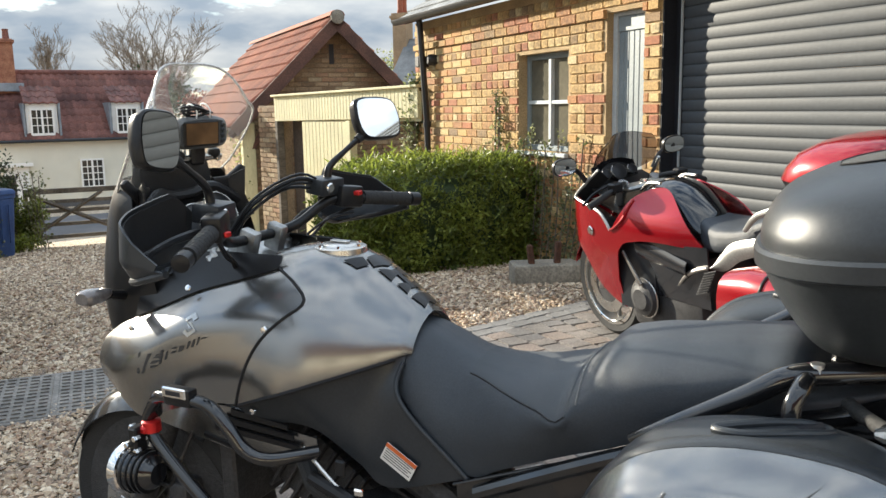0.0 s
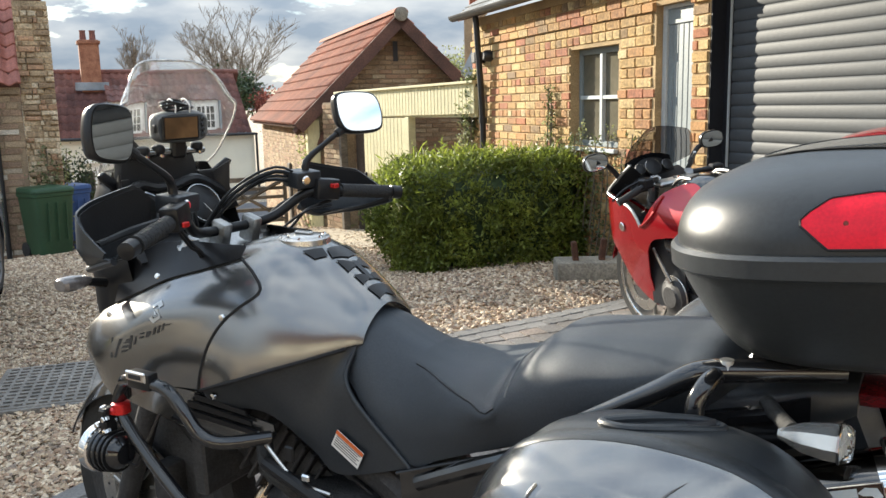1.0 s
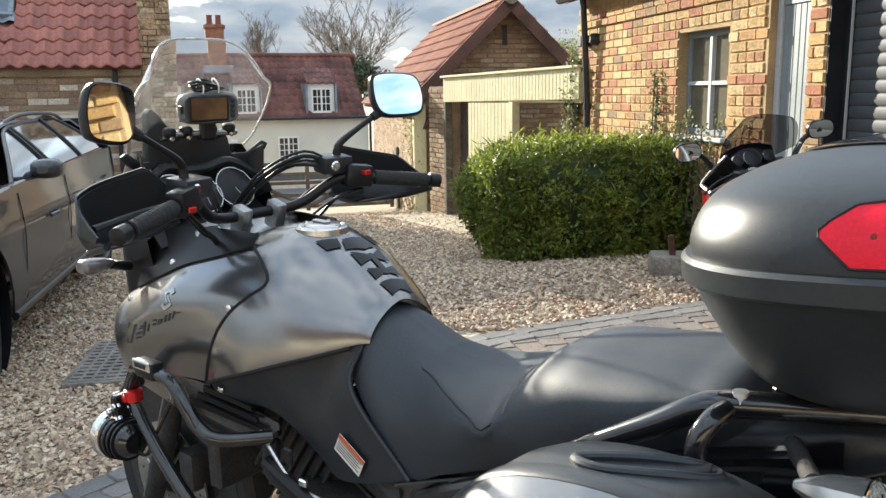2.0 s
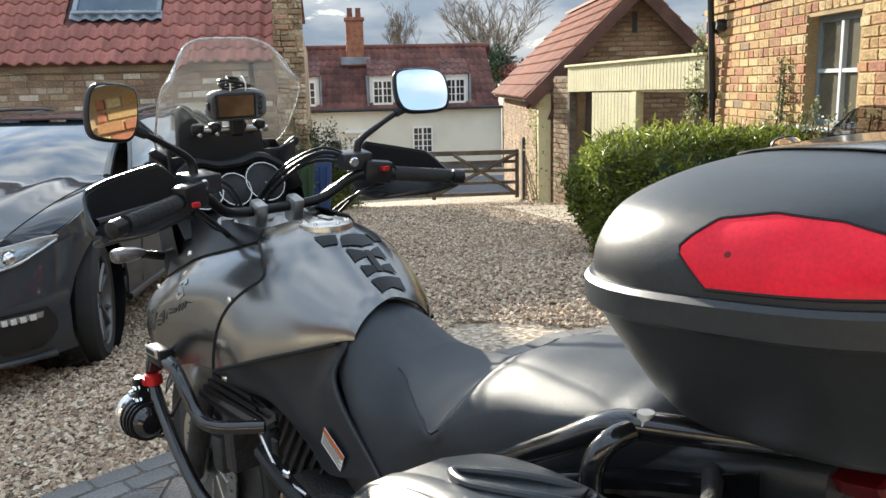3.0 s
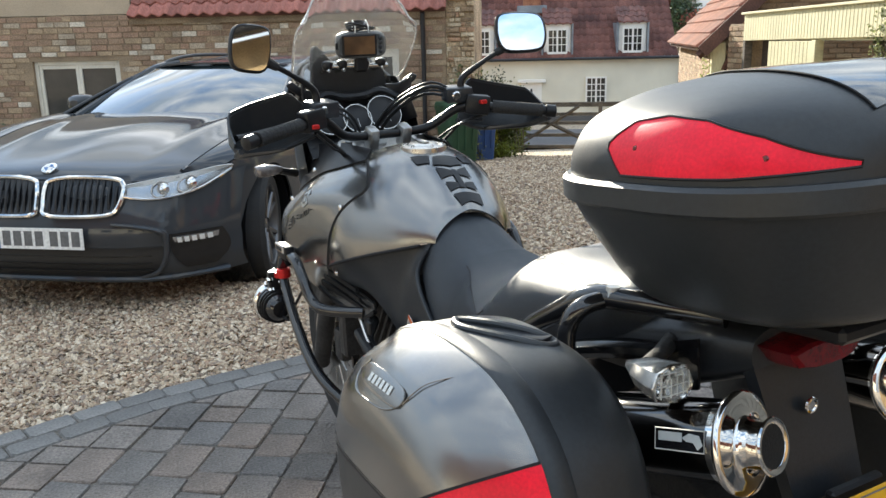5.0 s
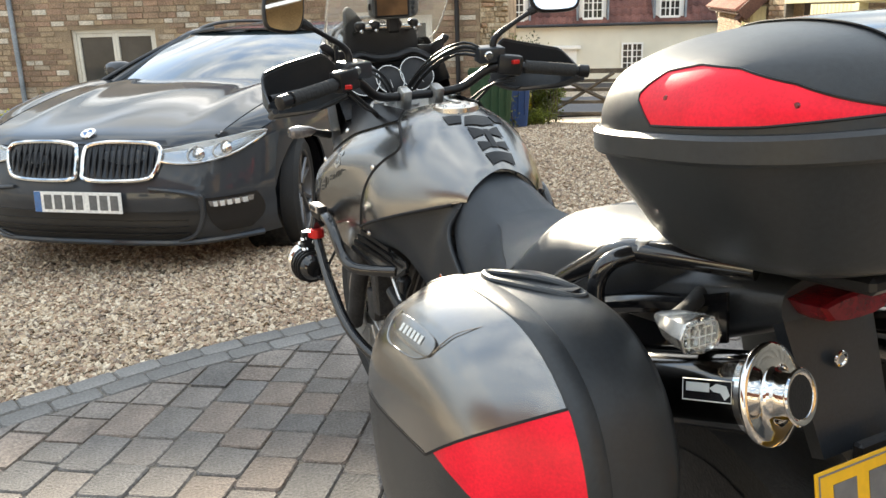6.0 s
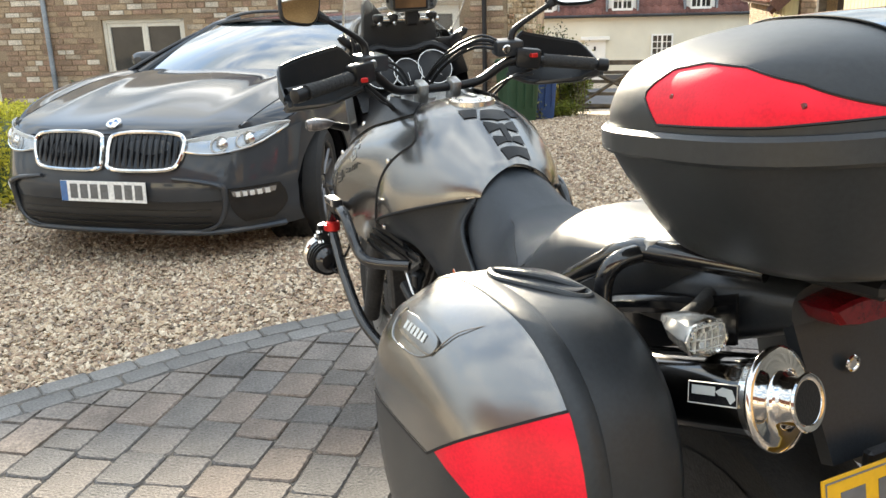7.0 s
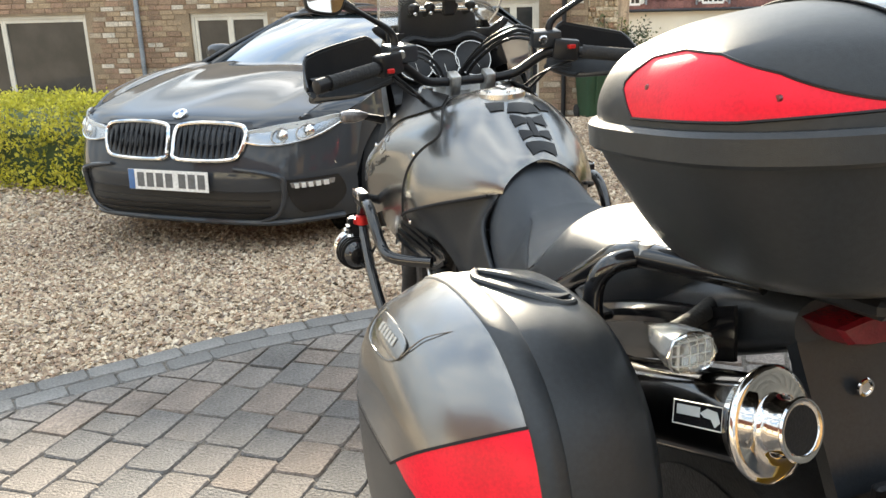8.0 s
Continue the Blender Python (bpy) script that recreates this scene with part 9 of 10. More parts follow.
# kidney grilles
for sy in (1, -1):
    shape = [(0.035, 0.565), (0.02, 0.61), (0.022, 0.695), (0.05, 0.735), (0.20, 0.750), (0.40, 0.740), (0.445, 0.717), (0.455, 0.68), (0.43, 0.60), (0.38, 0.566), (0.20, 0.556)]
    ring = smoothline([on_front(sy * y, z, 0.012) for y, z in shape], 4, True)
    kd = part("kidney_grille", tube([p for p in ring], 0.0125, 8, 1, True), M_CHROME, car, "chrome-framed kidney grille")
    bk = bmesh.new()
    bk.faces.new([bk.verts.new(p + Vector((-0.004, 0, 0))) for p in ring])
    part("grille_back", bk, M_GRILLE, kd, "", False)
    for k in range(11):
        y = 0.055 + 0.036 * k
        lo, hi = 0.572 + (0.02 if k > 8 else 0), 0.735 - (0.03 if k > 9 else 0)
        part("grille_slat", tube([on_front(sy * y, lo, 0.004), on_front(sy * y, (lo + hi) / 2, 0.014), on_front(sy * y, hi, 0.004)], 0.0065, 6, 3), M_CARBLACK, kd)
    # headlamps wrapping the corner
    def lamp(a, c, sy=sy, off=0.0):
        y = 0.455 + 0.435 * a
        lo = curve_at([(0, 0.655), (0.25, 0.638), (0.6, 0.648), (0.85, 0.69), (1, 0.745)], a)
        hi = curve_at([(0, 0.712), (0.3, 0.735), (0.7, 0.758), (0.9, 0.772), (1, 0.770)], a)
        z = lo + (hi - lo) * c
        p = on_front(sy * min(y, 0.915), z)
        return Vector((p.x + 0.016 + off, sy * (y - 0.01 * a * a), z))
    hl = part("headlamp", sheet(lambda a, c: lamp(a, c, off=-0.014), 22, 6, 0.004), M_LAMPDARK, car, "LED headlamp with dark bowls")
    part("lamp_cover", sheet(lambda a, c: lamp(a, c, off=0.006), 22, 6, 0.003), M_LAMPGLASS, hl, "clear lamp cover").visible_shadow = False
    part("lamp_brow", sheet(lambda a, c: lamp(a, 0.70 + 0.29 * c, off=0.001 - 0.02 * (1 - c)), 20, 4, 0.004), M_LABELWHITE, hl, "pale inner brow")
    part("lamp_lip", tube([lamp(a / 10, 0.02, off=0.002) for a in range(11)], 0.007, 6, 1), M_CHROME, hl)
    for a0 in (0.40, 0.66):
        part("lamp_bowl", lathe([(0.0, -0.01), (0.022, 0.0), (0.036, 0.02), (0.038, 0.022)], axes(lamp(a0, 0.42, off=-0.004), (0, 0, 1), (0, 1, 0)), 18), M_CHROME, hl)
        part("lamp_eye", lathe([(0.0, 0.016), (0.014, 0.010), (0.02, 0.0)], axes(lamp(a0, 0.42, off=0.0), (0, 0, 1), (0, 1, 0)), 14), M_LAMPGLASS, hl)
        part("daylight_ring", tube([lamp(a0 + 0.09 * math.cos(t), 0.45 + 0.38 * math.sin(t), off=0.001) for t in (0.6, 1.6, 2.6, 3.6, 4.6, 5.6)], 0.005, 6), M_LENS, hl)
# badge and plate
bdg = part("bonnet_badge", lathe([(0.0, 0.006), (0.036, 0.006), (0.041, 0.003), (0.042, -0.004)], Matrix.Translation((-0.150, 0, 0.788)) @ pose(0, 0, 0, 0, 28), 28), M_CHROME, car, "round blue and white badge")
for k in range(4):
    a0 = math.pi / 2 * k
    q = [(0, 0)] + [(0.025 * math.cos(a0 + math.pi / 2 * t / 6), 0.025 * math.sin(a0 + math.pi / 2 * t / 6)) for t in range(7)]
    part("badge_quarter", plate(q, 0.001, Matrix.Translation((-0.150, 0, 0.788)) @ pose(0, 0, 0, 0, 28) @ pose(0, 0, 0.0066)), M_BADGEBLUE if k % 2 else M_LABELWHITE, bdg, "", False)
cp = part("front_plate", box(-0.26, 0.26, -0.0555, 0.0555, -0.002, 0.002, 0.001), M_PLATEWHITE, car, "white front number plate")
cp.matrix_basis = Matrix.Translation((0.022, 0, 0.448)) @ axes((0, 0, 0), (0, 1, 0), (-0.06, 0, 1))
part("plate_band", box(-0.258, -0.218, -0.0545, 0.0545, 0.0022, 0.003), M_BADGEBLUE, cp, "", False)
for k in range(7):
    x0 = -0.20 + k * 0.062 + (0.022 if k > 3 else 0)
    part("plate_bar", box(x0, x0 + 0.046, -0.039, 0.039, 0.0022, 0.0031), M_INK, cp, "", False)

# flanks with wheel arches


def side_profile(x, z):
    shoulder = 0.895
    tuck = 0.035 * max(0.0, (0.42 - z) / 0.2) ** 1.5
    crease = 0.012 * math.exp(-((z - 0.72) / 0.05) ** 2)
    lean_ = 0.10 * max(0.0, z - 0.74) ** 1.2
    ends = 0.40 * max(0.0, (-x - 4.2) / 0.74) ** 2 * 0.5 + 0.35 * max(0.0, (x + 0.72) / 0.40) ** 2 * 0.45
    return 0.925 - tuck + crease - lean_ - ends


for sy in (1, -1):
    def flank(a, c, sy=sy):
        x = -0.36 - 4.46 * a
        lo = 0.27
        for wx in (WB_F, WB_R):
            d_ = abs(x - wx)
            if d_ < 0.375:
                lo = max(lo, WR + math.sqrt(max(0.0, 0.375 ** 2 - d_ * d_)))
        hi = curve_at([(-4.82, 0.96), (-4.0, 0.985), (-3.0, 0.975), (-2.0, 0.955), (-1.4, 0.94), (-1.0, 0.905), (-0.7, 0.845), (-0.36, 0.735)], x)
        z = lo + (hi - lo) * c
        return Vector((x, sy * side_profile(x, z), z))
    part("flank", sheet(flank, 110, 12, 0.012), M_CARPAINT, car, "dark grey wing and doors", True, 60)
    part("wing_top", sheet(lambda a, c, sy=sy: (lambda x: Vector((x, sy * ((side_profile(x, 0.90) - 0.004) * (1 - c) + (0.70 + 0.10 * min(1, (-x - 0.1) / 1.26)) * c), curve_at([(-1.45, 0.945), (-1.0, 0.905), (-0.7, 0.845), (-0.36, 0.735)], x) * (1 - c) + (bonnet_z(x, 0.70 + 0.10 * min(1, (-x - 0.1) / 1.26)) + 0.001) * c + 0.01 * math.sin(math.pi * c))))(-0.235 - 1.58 * a), 36, 6, 0.008), M_CARPAINT, car, "", True, 60)
    part("sill_strip", rod((-1.30, sy * 0.90, 0.25), (-3.45, sy * 0.90, 0.25), 0.022, 0.022, 8), M_CARBLACK, car)
    for z_, x0_, x1_ in ((0.70, -2.05, -2.30), (0.73, -3.05, -3.30)):
        part("door_handle", tube([(x0_, sy * (side_profile(x0_, z_) + 0.01), z_), ((x0_ + x1_) / 2, sy * (side_profile(x0_, z_) + 0.03), z_ + 0.004), (x1_, sy * (side_profile(x1_, z_) + 0.01), z_)], 0.012, 8), M_CARPAINT, car)
    for xs in (-1.52, -2.62):
        part("door_gap", tube([(xs, sy * (side_profile(xs, q) + 0.0015), q) for q in (0.30, 0.5, 0.7, 0.9)], 0.003, 5), M_GRILLE, car)
    # side windows, pillars, rail
    wlo, whi = [(-1.60, 0.925), (-2.6, 0.955), (-4.35, 0.985)], [(-1.60, 0.94), (-2.0, 1.085), (-2.4, 1.205), (-2.8, 1.235), (-3.3, 1.25), (-4.0, 1.225), (-4.35, 1.03)]
    wlo_, whi_ = [(q[0], q[1]) for q in reversed(wlo)], [(q[0], q[1]) for q in reversed(whi)]
    def glass_(a, c, sy=sy):
        x = -1.60 - 2.72 * a
        lo, hi = curve_at(wlo_, x), curve_at(whi_, x)
        z = lo + (hi - lo) * c
        return Vector((x, sy * (0.865 - 0.98 * max(0, z - 0.94) * (0.75 + 0.7 * (z - 0.94))), z))
    part("side_window", sheet(glass_, 30, 8, 0.006), M_CARGLASS, car, "dark side glass")
    part("window_trim", tube([glass_(a / 14, 1.0) for a in range(15)], 0.014, 8), M_CARBLACK, car)
    part("belt_trim", tube([glass_(a / 14, 0.0) + Vector((0, sy * 0.012, -0.012)) for a in range(15)], 0.012, 8), M_CHROME, car)
    for a_ in (0.34, 0.37, 0.70):
        part("door_pillar", tube([glass_(a_, c_ / 4) + Vector((0, sy * 0.004, 0)) for c_ in range(5)], 0.016, 6, 2), M_CARBLACK, car)
    part("roof_rail", tube([(-2.50, sy * 0.575, 1.230), (-2.62, sy * 0.58, 1.268), (-2.9, sy * 0.58, 1.298), (-3.3, sy * 0.58, 1.305), (-3.9, sy * 0.575, 1.285), (-4.2, sy * 0.57, 1.235)], 0.014, 8), M_CARBLACK, car, "black roof rail")
    part("screen_pillar", tube([(-1.55, sy * 0.745, 0.925), (-1.81, sy * 0.687, 1.025), (-2.10, sy * 0.63, 1.125), (-2.39, sy * 0.58, 1.225), (-2.8, sy * 0.58, 1.262)], [0.026, 0.024, 0.023, 0.022, 0.018], 8), M_CARPAINT, car)
    dm = part("door_mirror", loft([oval((-1.98 + q, sy * 0.965, 0.995), (0, 1, 0), (0, 0, 1), 0.092 * s, 0.060 * s, 2.8, 20) for q, s in ((0.10, 0.35), (0.07, 0.8), (0.02, 1.0), (-0.03, 1.0), (-0.05, 0.95))]), M_CARPAINT, car, "body-coloured door mirror")
    part("mirror_arm", rod((-1.98, sy * 0.85, 0.945), (-1.98, sy * 0.91, 0.975), 0.03, 0.025, 8), M_CARBLACK, dm)
    part("arch_liner", lathe([(0.36, -0.13), (0.372, 0.12)], Matrix.Translation((WB_F, sy * 0.77, WR)) @ pose(0, 0, 0, 90), 32, None, False), M_GRILLE, car)
    part("arch_liner", lathe([(0.36, -0.13), (0.372, 0.12)], Matrix.Translation((WB_R, sy * 0.77, WR)) @ pose(0, 0, 0, 90), 32, None, False), M_GRILLE, car)
    for wx in (WB_F, WB_R):
        m_ = Matrix.Translation((wx, sy * 0.795, WR)) @ pose(0, 0, 0, 0, 0, 12 if wx == WB_F else 0) @ pose(0, 0, 0, -90 * sy)
        wh = part("wheel", lathe([(0.235, -0.115), (0.29, -0.125), (0.325, -0.10), (0.335, -0.05), (0.335, 0.05), (0.325, 0.10), (0.29, 0.122), (0.240, 0.115)], m_, 48, None, False), M_RUBBER, car, "low-profile tyre")
        rim = part("rim", lathe([(0.243, 0.116), (0.232, 0.108), (0.222, 0.06), (0.218, -0.10)], m_, 48, None, False), M_CARRIM, wh, "grey alloy rim")
        part("wheel_well", lathe([(0.0, -0.09), (0.22, -0.09)], m_, 24), M_GRILLE, wh)
        part("brake_disc", lathe([(0.0, -0.02), (0.165, -0.02), (0.165, -0.03)], m_, 28), M_STEEL, wh)
        for k in range(5):
            for o_ in (-0.13, 0.13):
                a0 = 2 * math.pi * k / 5 + o_
                p0 = m_ @ Vector((0.05 * math.cos(a0 - o_), 0.05 * math.sin(a0 - o_), 0.075))
                p1 = m_ @ Vector((0.226 * math.cos(a0 + o_ * 0.6), 0.226 * math.sin(a0 + o_ * 0.6), 0.098))
                part("spoke", rod(p0, p1, 0.017, 0.012, 6), M_CARRIM, rim)
        part("hub_cap", lathe([(0, 0.088), (0.03, 0.085), (0.055, 0.070), (0.06, 0.04)], m_, 20), M_CARRIM, rim)


def wind(a, c):
    s = 2 * c - 1
    z = 0.945 + 0.295 * a + 0.018 * math.sin(math.pi * a) - 0.014 * s * s
    return Vector((-1.48 - 0.72 * a - (0.10 + 0.08 * a) * s * s, s * (0.715 - 0.145 * a), z))


part("windscreen", sheet(wind, 18, 22, 0.006), M_CARGLASS, car, "sky-reflecting windscreen")
part("cowl_panel", tube([wind(0, c / 10) + Vector((0.03, 0, -0.012)) for c in range(11)], 0.022, 8), M_CARBLACK, car)
part("roof", sheet(lambda a, c: Vector((-2.19 - 0.18 * (2 * c - 1) ** 2 * (1 - a) - 2.21 * a, (2 * c - 1) * (0.575 - 0.01 * a), 1.247 + 0.050 * math.sin(math.pi * min(1, a * 0.8 + 0.12)) - 0.05 * abs(2 * c - 1) ** 4 - 0.02 * a)), 24, 20, 0.012), M_CARPAINT, car, "dark grey roof", True, 60)
part("tailgate", sheet(lambda a, c: Vector((-4.38 - 0.44 * a, (2 * c - 1) * (0.60 + 0.22 * a), 1.235 - 0.27 * a)), 10, 12, 0.02), M_CARGLASS, car)
part("rear_end", sheet(lambda a, c: Vector((-4.82 - 0.08 * math.sin(math.pi * a), (2 * c - 1) * 0.84, 0.97 - 0.70 * a)), 8, 12, 0.02), M_CARPAINT, car)
part("underbody", box(-4.6, -0.35, -0.70, 0.70, 0.16, 0.28, 0.02), M_GRILLE, car)
part("cabin_floor", box(-4.3, -1.75, -0.70, 0.70, 0.30, 0.90, 0.02), M_GRILLE, car)
part("engine_bay", box(-1.28, -0.30, -0.62, 0.62, 0.30, 0.66, 0.02), M_GRILLE, car)

# ---- plants ----


def leaf_cloud(centres, size, spread, n, seed, aspect=0.55, up=0.3):
    """Many small folded leaves round the given centres, as arrays."""
    r = np.random.default_rng(seed)
    cs = np.array(centres, float)
    c = cs[r.integers(0, len(cs), n)] + r.normal(0, 1, (n, 3)) * spread
    d = r.normal(0, 1, (n, 3)) + np.array([0, 0, up])
    d /= np.linalg.norm(d, axis=1)[:, None]
    s = np.cross(d, r.normal(0, 1, (n, 3)))
    s /= np.linalg.norm(s, axis=1)[:, None]
    nn = np.cross(d, s)
    L = size * r.uniform(0.6, 1.3, (n, 1))
    w = L * aspect
    p = np.stack([c, c + d * L * 0.5 + s * w * 0.5 + nn * w * 0.15, c + d * L, c + d * L * 0.5 - s * w * 0.5 + nn * w * 0.15], 1).reshape(-1, 3)
    f = (np.array([(0, 1, 2), (0, 2, 3)])[None] + (np.arange(n) * 4)[:, None, None]).reshape(-1, 3)
    return p, f


def leaf_object(name, pf, material, parent=None):
    me = bpy.data.meshes.new(name)
    me.from_pydata(pf[0].tolist(), [], pf[1].tolist())
    me.materials.append(material)
    o = new(name, me)
    if parent:
        o.parent = parent
    return o


def hedge(name, label, cx, cy, ang, lx, ly, h, z0, n, leaf, material, seed, rough=0.12):
    """A clipped shrub: a lumpy skin of small leaves over stems and a dark shade core."""
    t = thing(name, label, "hedge", pose(cx, cy, z0, 0, 0, ang))
    r = np.random.default_rng(seed)
    pts = []
    noise.seed_set(seed)
    while len(pts) < 2600:
        u, v, w = r.uniform(-1, 1), r.uniform(-1, 1), r.uniform(0, 1)
        k = (abs(u) ** 4 + abs(v) ** 4 + max(0, (w * 2 - 1)) ** 4) ** 0.25
        if k < 1e-3:
            continue
        q = Vector((u / k, v / k, w))
        if w > 0.5:
            q = Vector((u / k, v / k, 0.5 + (w - 0.5) / k))
        lump = 1 + rough * noise.noise((q.x * 2.1 * lx, q.y * 2.1 * ly, q.z * 2.5 + seed)) + 0.5 * rough * noise.noise((q.x * 6, q.y * 6, q.z * 6))
        dep_ = 1 - 0.16 * r.random() ** 2
        pts.append((q.x * lx * lump * dep_ * (0.86 + 0.14 * min(1, q.z * 3)), q.y * ly * lump * dep_, max(0.02, q.z * h * (0.93 + 0.07 * lump))))
    leaf_object("leaves", leaf_cloud(pts, leaf, 0.030, n, seed + 1), material, t)
    if rough > 0.14:
        tagged(leaf_object("long_growth", leaf_cloud([p_ for p_ in pts if p_[2] > 0.3 * h], leaf * 2.4, 0.05, n // 12, seed + 3, 0.14, 0.9), material, t), kind="stuff")
    # solid dark green core puts the shade of the hedge's depth behind the leaves
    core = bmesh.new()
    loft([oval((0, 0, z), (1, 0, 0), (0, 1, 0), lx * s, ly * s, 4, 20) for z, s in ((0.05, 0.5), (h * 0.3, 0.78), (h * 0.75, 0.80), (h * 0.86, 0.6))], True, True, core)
    part("shade_core", core, M_DARKGREEN, t)
    for i in range(14):
        a, q = r.uniform(-0.8, 0.8), r.uniform(-0.8, 0.8)
        part("stem", tube([(a * lx * 0.6, q * ly * 0.6, -0.02), (a * lx * 0.8, q * ly * 0.8, h * 0.35), (a * lx, q * ly, h * 0.7)], [0.012, 0.008, 0.004], 5, 2), M_BARK, t)
    return t


hedge("box_hedge", "clipped green box hedge in front of the brick wall", 0.02, 7.62, -66 + 90 - 24 * 0, 0.98, 0.52, 0.98, -0.16, 46000, 0.040, M_HEDGE, 5, 0.17)
hedge("golden_hedge", "clipped golden-yellow hedge beside the car", -6.15, 3.05, 20, 1.25, 0.55, 0.86, -0.38, 30000, 0.036, M_GOLDHEDGE, 9)


def climber(name, label, stems, n, leaf, spread, seed, material=None):
    t = thing(name, label, "climber")
    pts = []
    for s in stems:
        ln = smoothline(s, 6)
        pts += [tuple(p) for p in ln]
        part("stem", tube(s, 0.006, 5, 4), M_BARK, t)
    leaf_object("leaves", leaf_cloud(pts, leaf, spread, n, seed, 0.75), material or M_IVY, t)
    return t


def wall_pt(k, z, out=0.05):
    p = WALL_O + WALL_K * k + WALL_N * out
    return (p.x, p.y, z)


rng = random.Random(12)
for k0_, z1_, w_ in ((-0.72, 1.42, 0.16), (-0.95, 0.95, 0.2), (-0.55, 0.9, 0.14)):
    climber("wall_climber", "straggly green climber on the brick wall", [[wall_pt(k0_ + rng.uniform(-w_, w_) * 0.4, 0.0, 0.2), wall_pt(k0_ + rng.uniform(-w_, w_), z1_ * 0.5, 0.09), wall_pt(k0_ + rng.uniform(-w_, w_) * 0.5, z1_ * rng.uniform(0.8, 1.02), 0.05)] for _ in range(4)], 420, 0.034, 0.022, 40 + int(k0_ * 10))
climber("wall_climber", "straggly green climber on the brick wall", [[wall_pt(0.1 + 0.09 * i, -0.05, 0.08), wall_pt(0.12 + 0.1 * i, 0.35, 0.05), wall_pt(0.1 + 0.11 * i + 0.05 * (i % 2), 0.62 + 0.2 * (i % 3), 0.04)] for i in range(7)], 900, 0.032, 0.030, 55)
climber("wall_climber", "straggly green climber on the brick wall", [[wall_pt(-0.35 + 0.12 * i, 0.2, 0.1), wall_pt(-0.38 + 0.13 * i, 0.75, 0.06), wall_pt(-0.36 + 0.12 * i, 0.88 + 0.10 * (i % 3), 0.05)] for i in range(5)], 500, 0.032, 0.025, 56)
climber("ivy", "dark ivy hanging at the corner of the outbuilding", [[wall_pt(-2.75 - 0.06 * i, -0.3, 0.05), wall_pt(-2.78 - 0.09 * (i % 3), 0.6, 0.08), wall_pt(-2.72 - 0.1 * (i % 4), 1.25, 0.07), wall_pt(-2.8 - 0.08 * (i % 2), 1.55, 0.03)] for i in range(6)], 2300, 0.040, 0.055, 57)
climber("ivy", "pale ivy on the side wall of the tiled shed", [[(-3.12 - 0.02 * i, 13.4 + 0.3 * i, -0.7), (-3.15 - 0.06 * i, 13.5 + 0.35 * i, 0.3), (-3.18 - 0.1 * i, 13.6 + 0.4 * i, 1.0)] for i in range(5)], 1500, 0.045, 0.08, 58, M_PALELEAF)


def shrub(name, label, x, y, z, r_, h, n, leaf, material, seed):
    t = thing(name, label, "shrub", pose(x, y, z))
    rr = random.Random(seed)
    pts = []
    for i in range(22):
        a, q = rr.uniform(0, 2 * math.pi), rr.uniform(0.2, 1)
        top = Vector((math.cos(a) * r_ * q, math.sin(a) * r_ * q, h * rr.uniform(0.5, 1.05)))
        s = [Vector((0, 0, -0.02)), top * 0.55 + Vector((0, 0, h * 0.1)), top]
        part("branch", tube(s, [0.01, 0.006, 0.003], 5, 3), M_BARK, t)
        pts += [tuple(p) for p in smoothline(s, 8)[5:]]
    leaf_object("leaves", leaf_cloud(pts, leaf, 0.05, n, seed), material, t)
    return t


shrub("garden_shrub", "dark leafy shrub behind the wheelie bins", -6.95, 13.0, -0.80, 0.42, 1.35, 3200, 0.055, M_DARKGREEN, 3)
shrub("garden_shrub", "dark leafy shrub beside the wheelie bins", -6.55, 13.35, -0.85, 0.3, 0.8, 3200, 0.06, M_HEDGE, 4)
shrub("garden_shrub", "grey-green rosemary bush under the house windows", -6.75, 4.55, -0.40, 0.38, 0.85, 2600, 0.045, M_IVY, 6)
shrub("garden_shrub", "yellow-green shrub beside the gate", -7.4, 13.9, -0.85, 0.55, 0.5, 2600, 0.05, M_GOLDHEDGE, 7)
shrub("garden_shrub", "yellow-green shrub beside the gate", -6.6, 12.7, -0.80, 0.6, 0.22, 2400, 0.05, M_HEDGE, 8)


def bare_tree(name, label, x, y, z, h, seed, levels=5, lean=0.0, leafy=None, spread=0.55):
    """A leafless tree: limbs that fork again and again into twigs."""
    t = thing(name, label, "tree", pose(x, y, z))
    rr = random.Random(seed)
    b_ = bmesh.new()
    twig = bmesh.new()
    tips = []

    def grow(p, d, L, r0, lv):
        mid = p + d * L * 0.5 + Vector((rr.uniform(-1, 1), rr.uniform(-1, 1), rr.uniform(-0.3, 0.6))) * L * 0.07
        end = p + d * L
        tube([p, mid, end], [r0, r0 * 0.85, r0 * 0.68], 7 if lv > 2 else 4, 2, False, b_ if lv > 1 else twig)
        if lv == 0:
            tips.append(tuple(end))
            return
        for i in range(rr.choice((3, 3, 4)) if lv > 1 else 3):
            nd = (d + Vector((rr.uniform(-1, 1), rr.uniform(-1, 1), rr.uniform(-0.25, 0.75))) * spread).normalized()
            grow(p + d * L * rr.uniform(0.55, 1.0), nd, L * rr.uniform(0.58, 0.78), r0 * 0.58, lv - 1)
    grow(Vector((0, 0, 0)), Vector((lean, 0, 1)).normalized(), h * 0.32, h * 0.022, levels)
    part("trunk", b_, M_BARK, t)
    tagged(part("twig_spray", twig, M_TWIG, t), kind="stuff")
    if leafy:
        leaf_object("leaves", leaf_cloud(tips, leafy[1], leafy[2], leafy[3], seed), leafy[0], t)
    return t


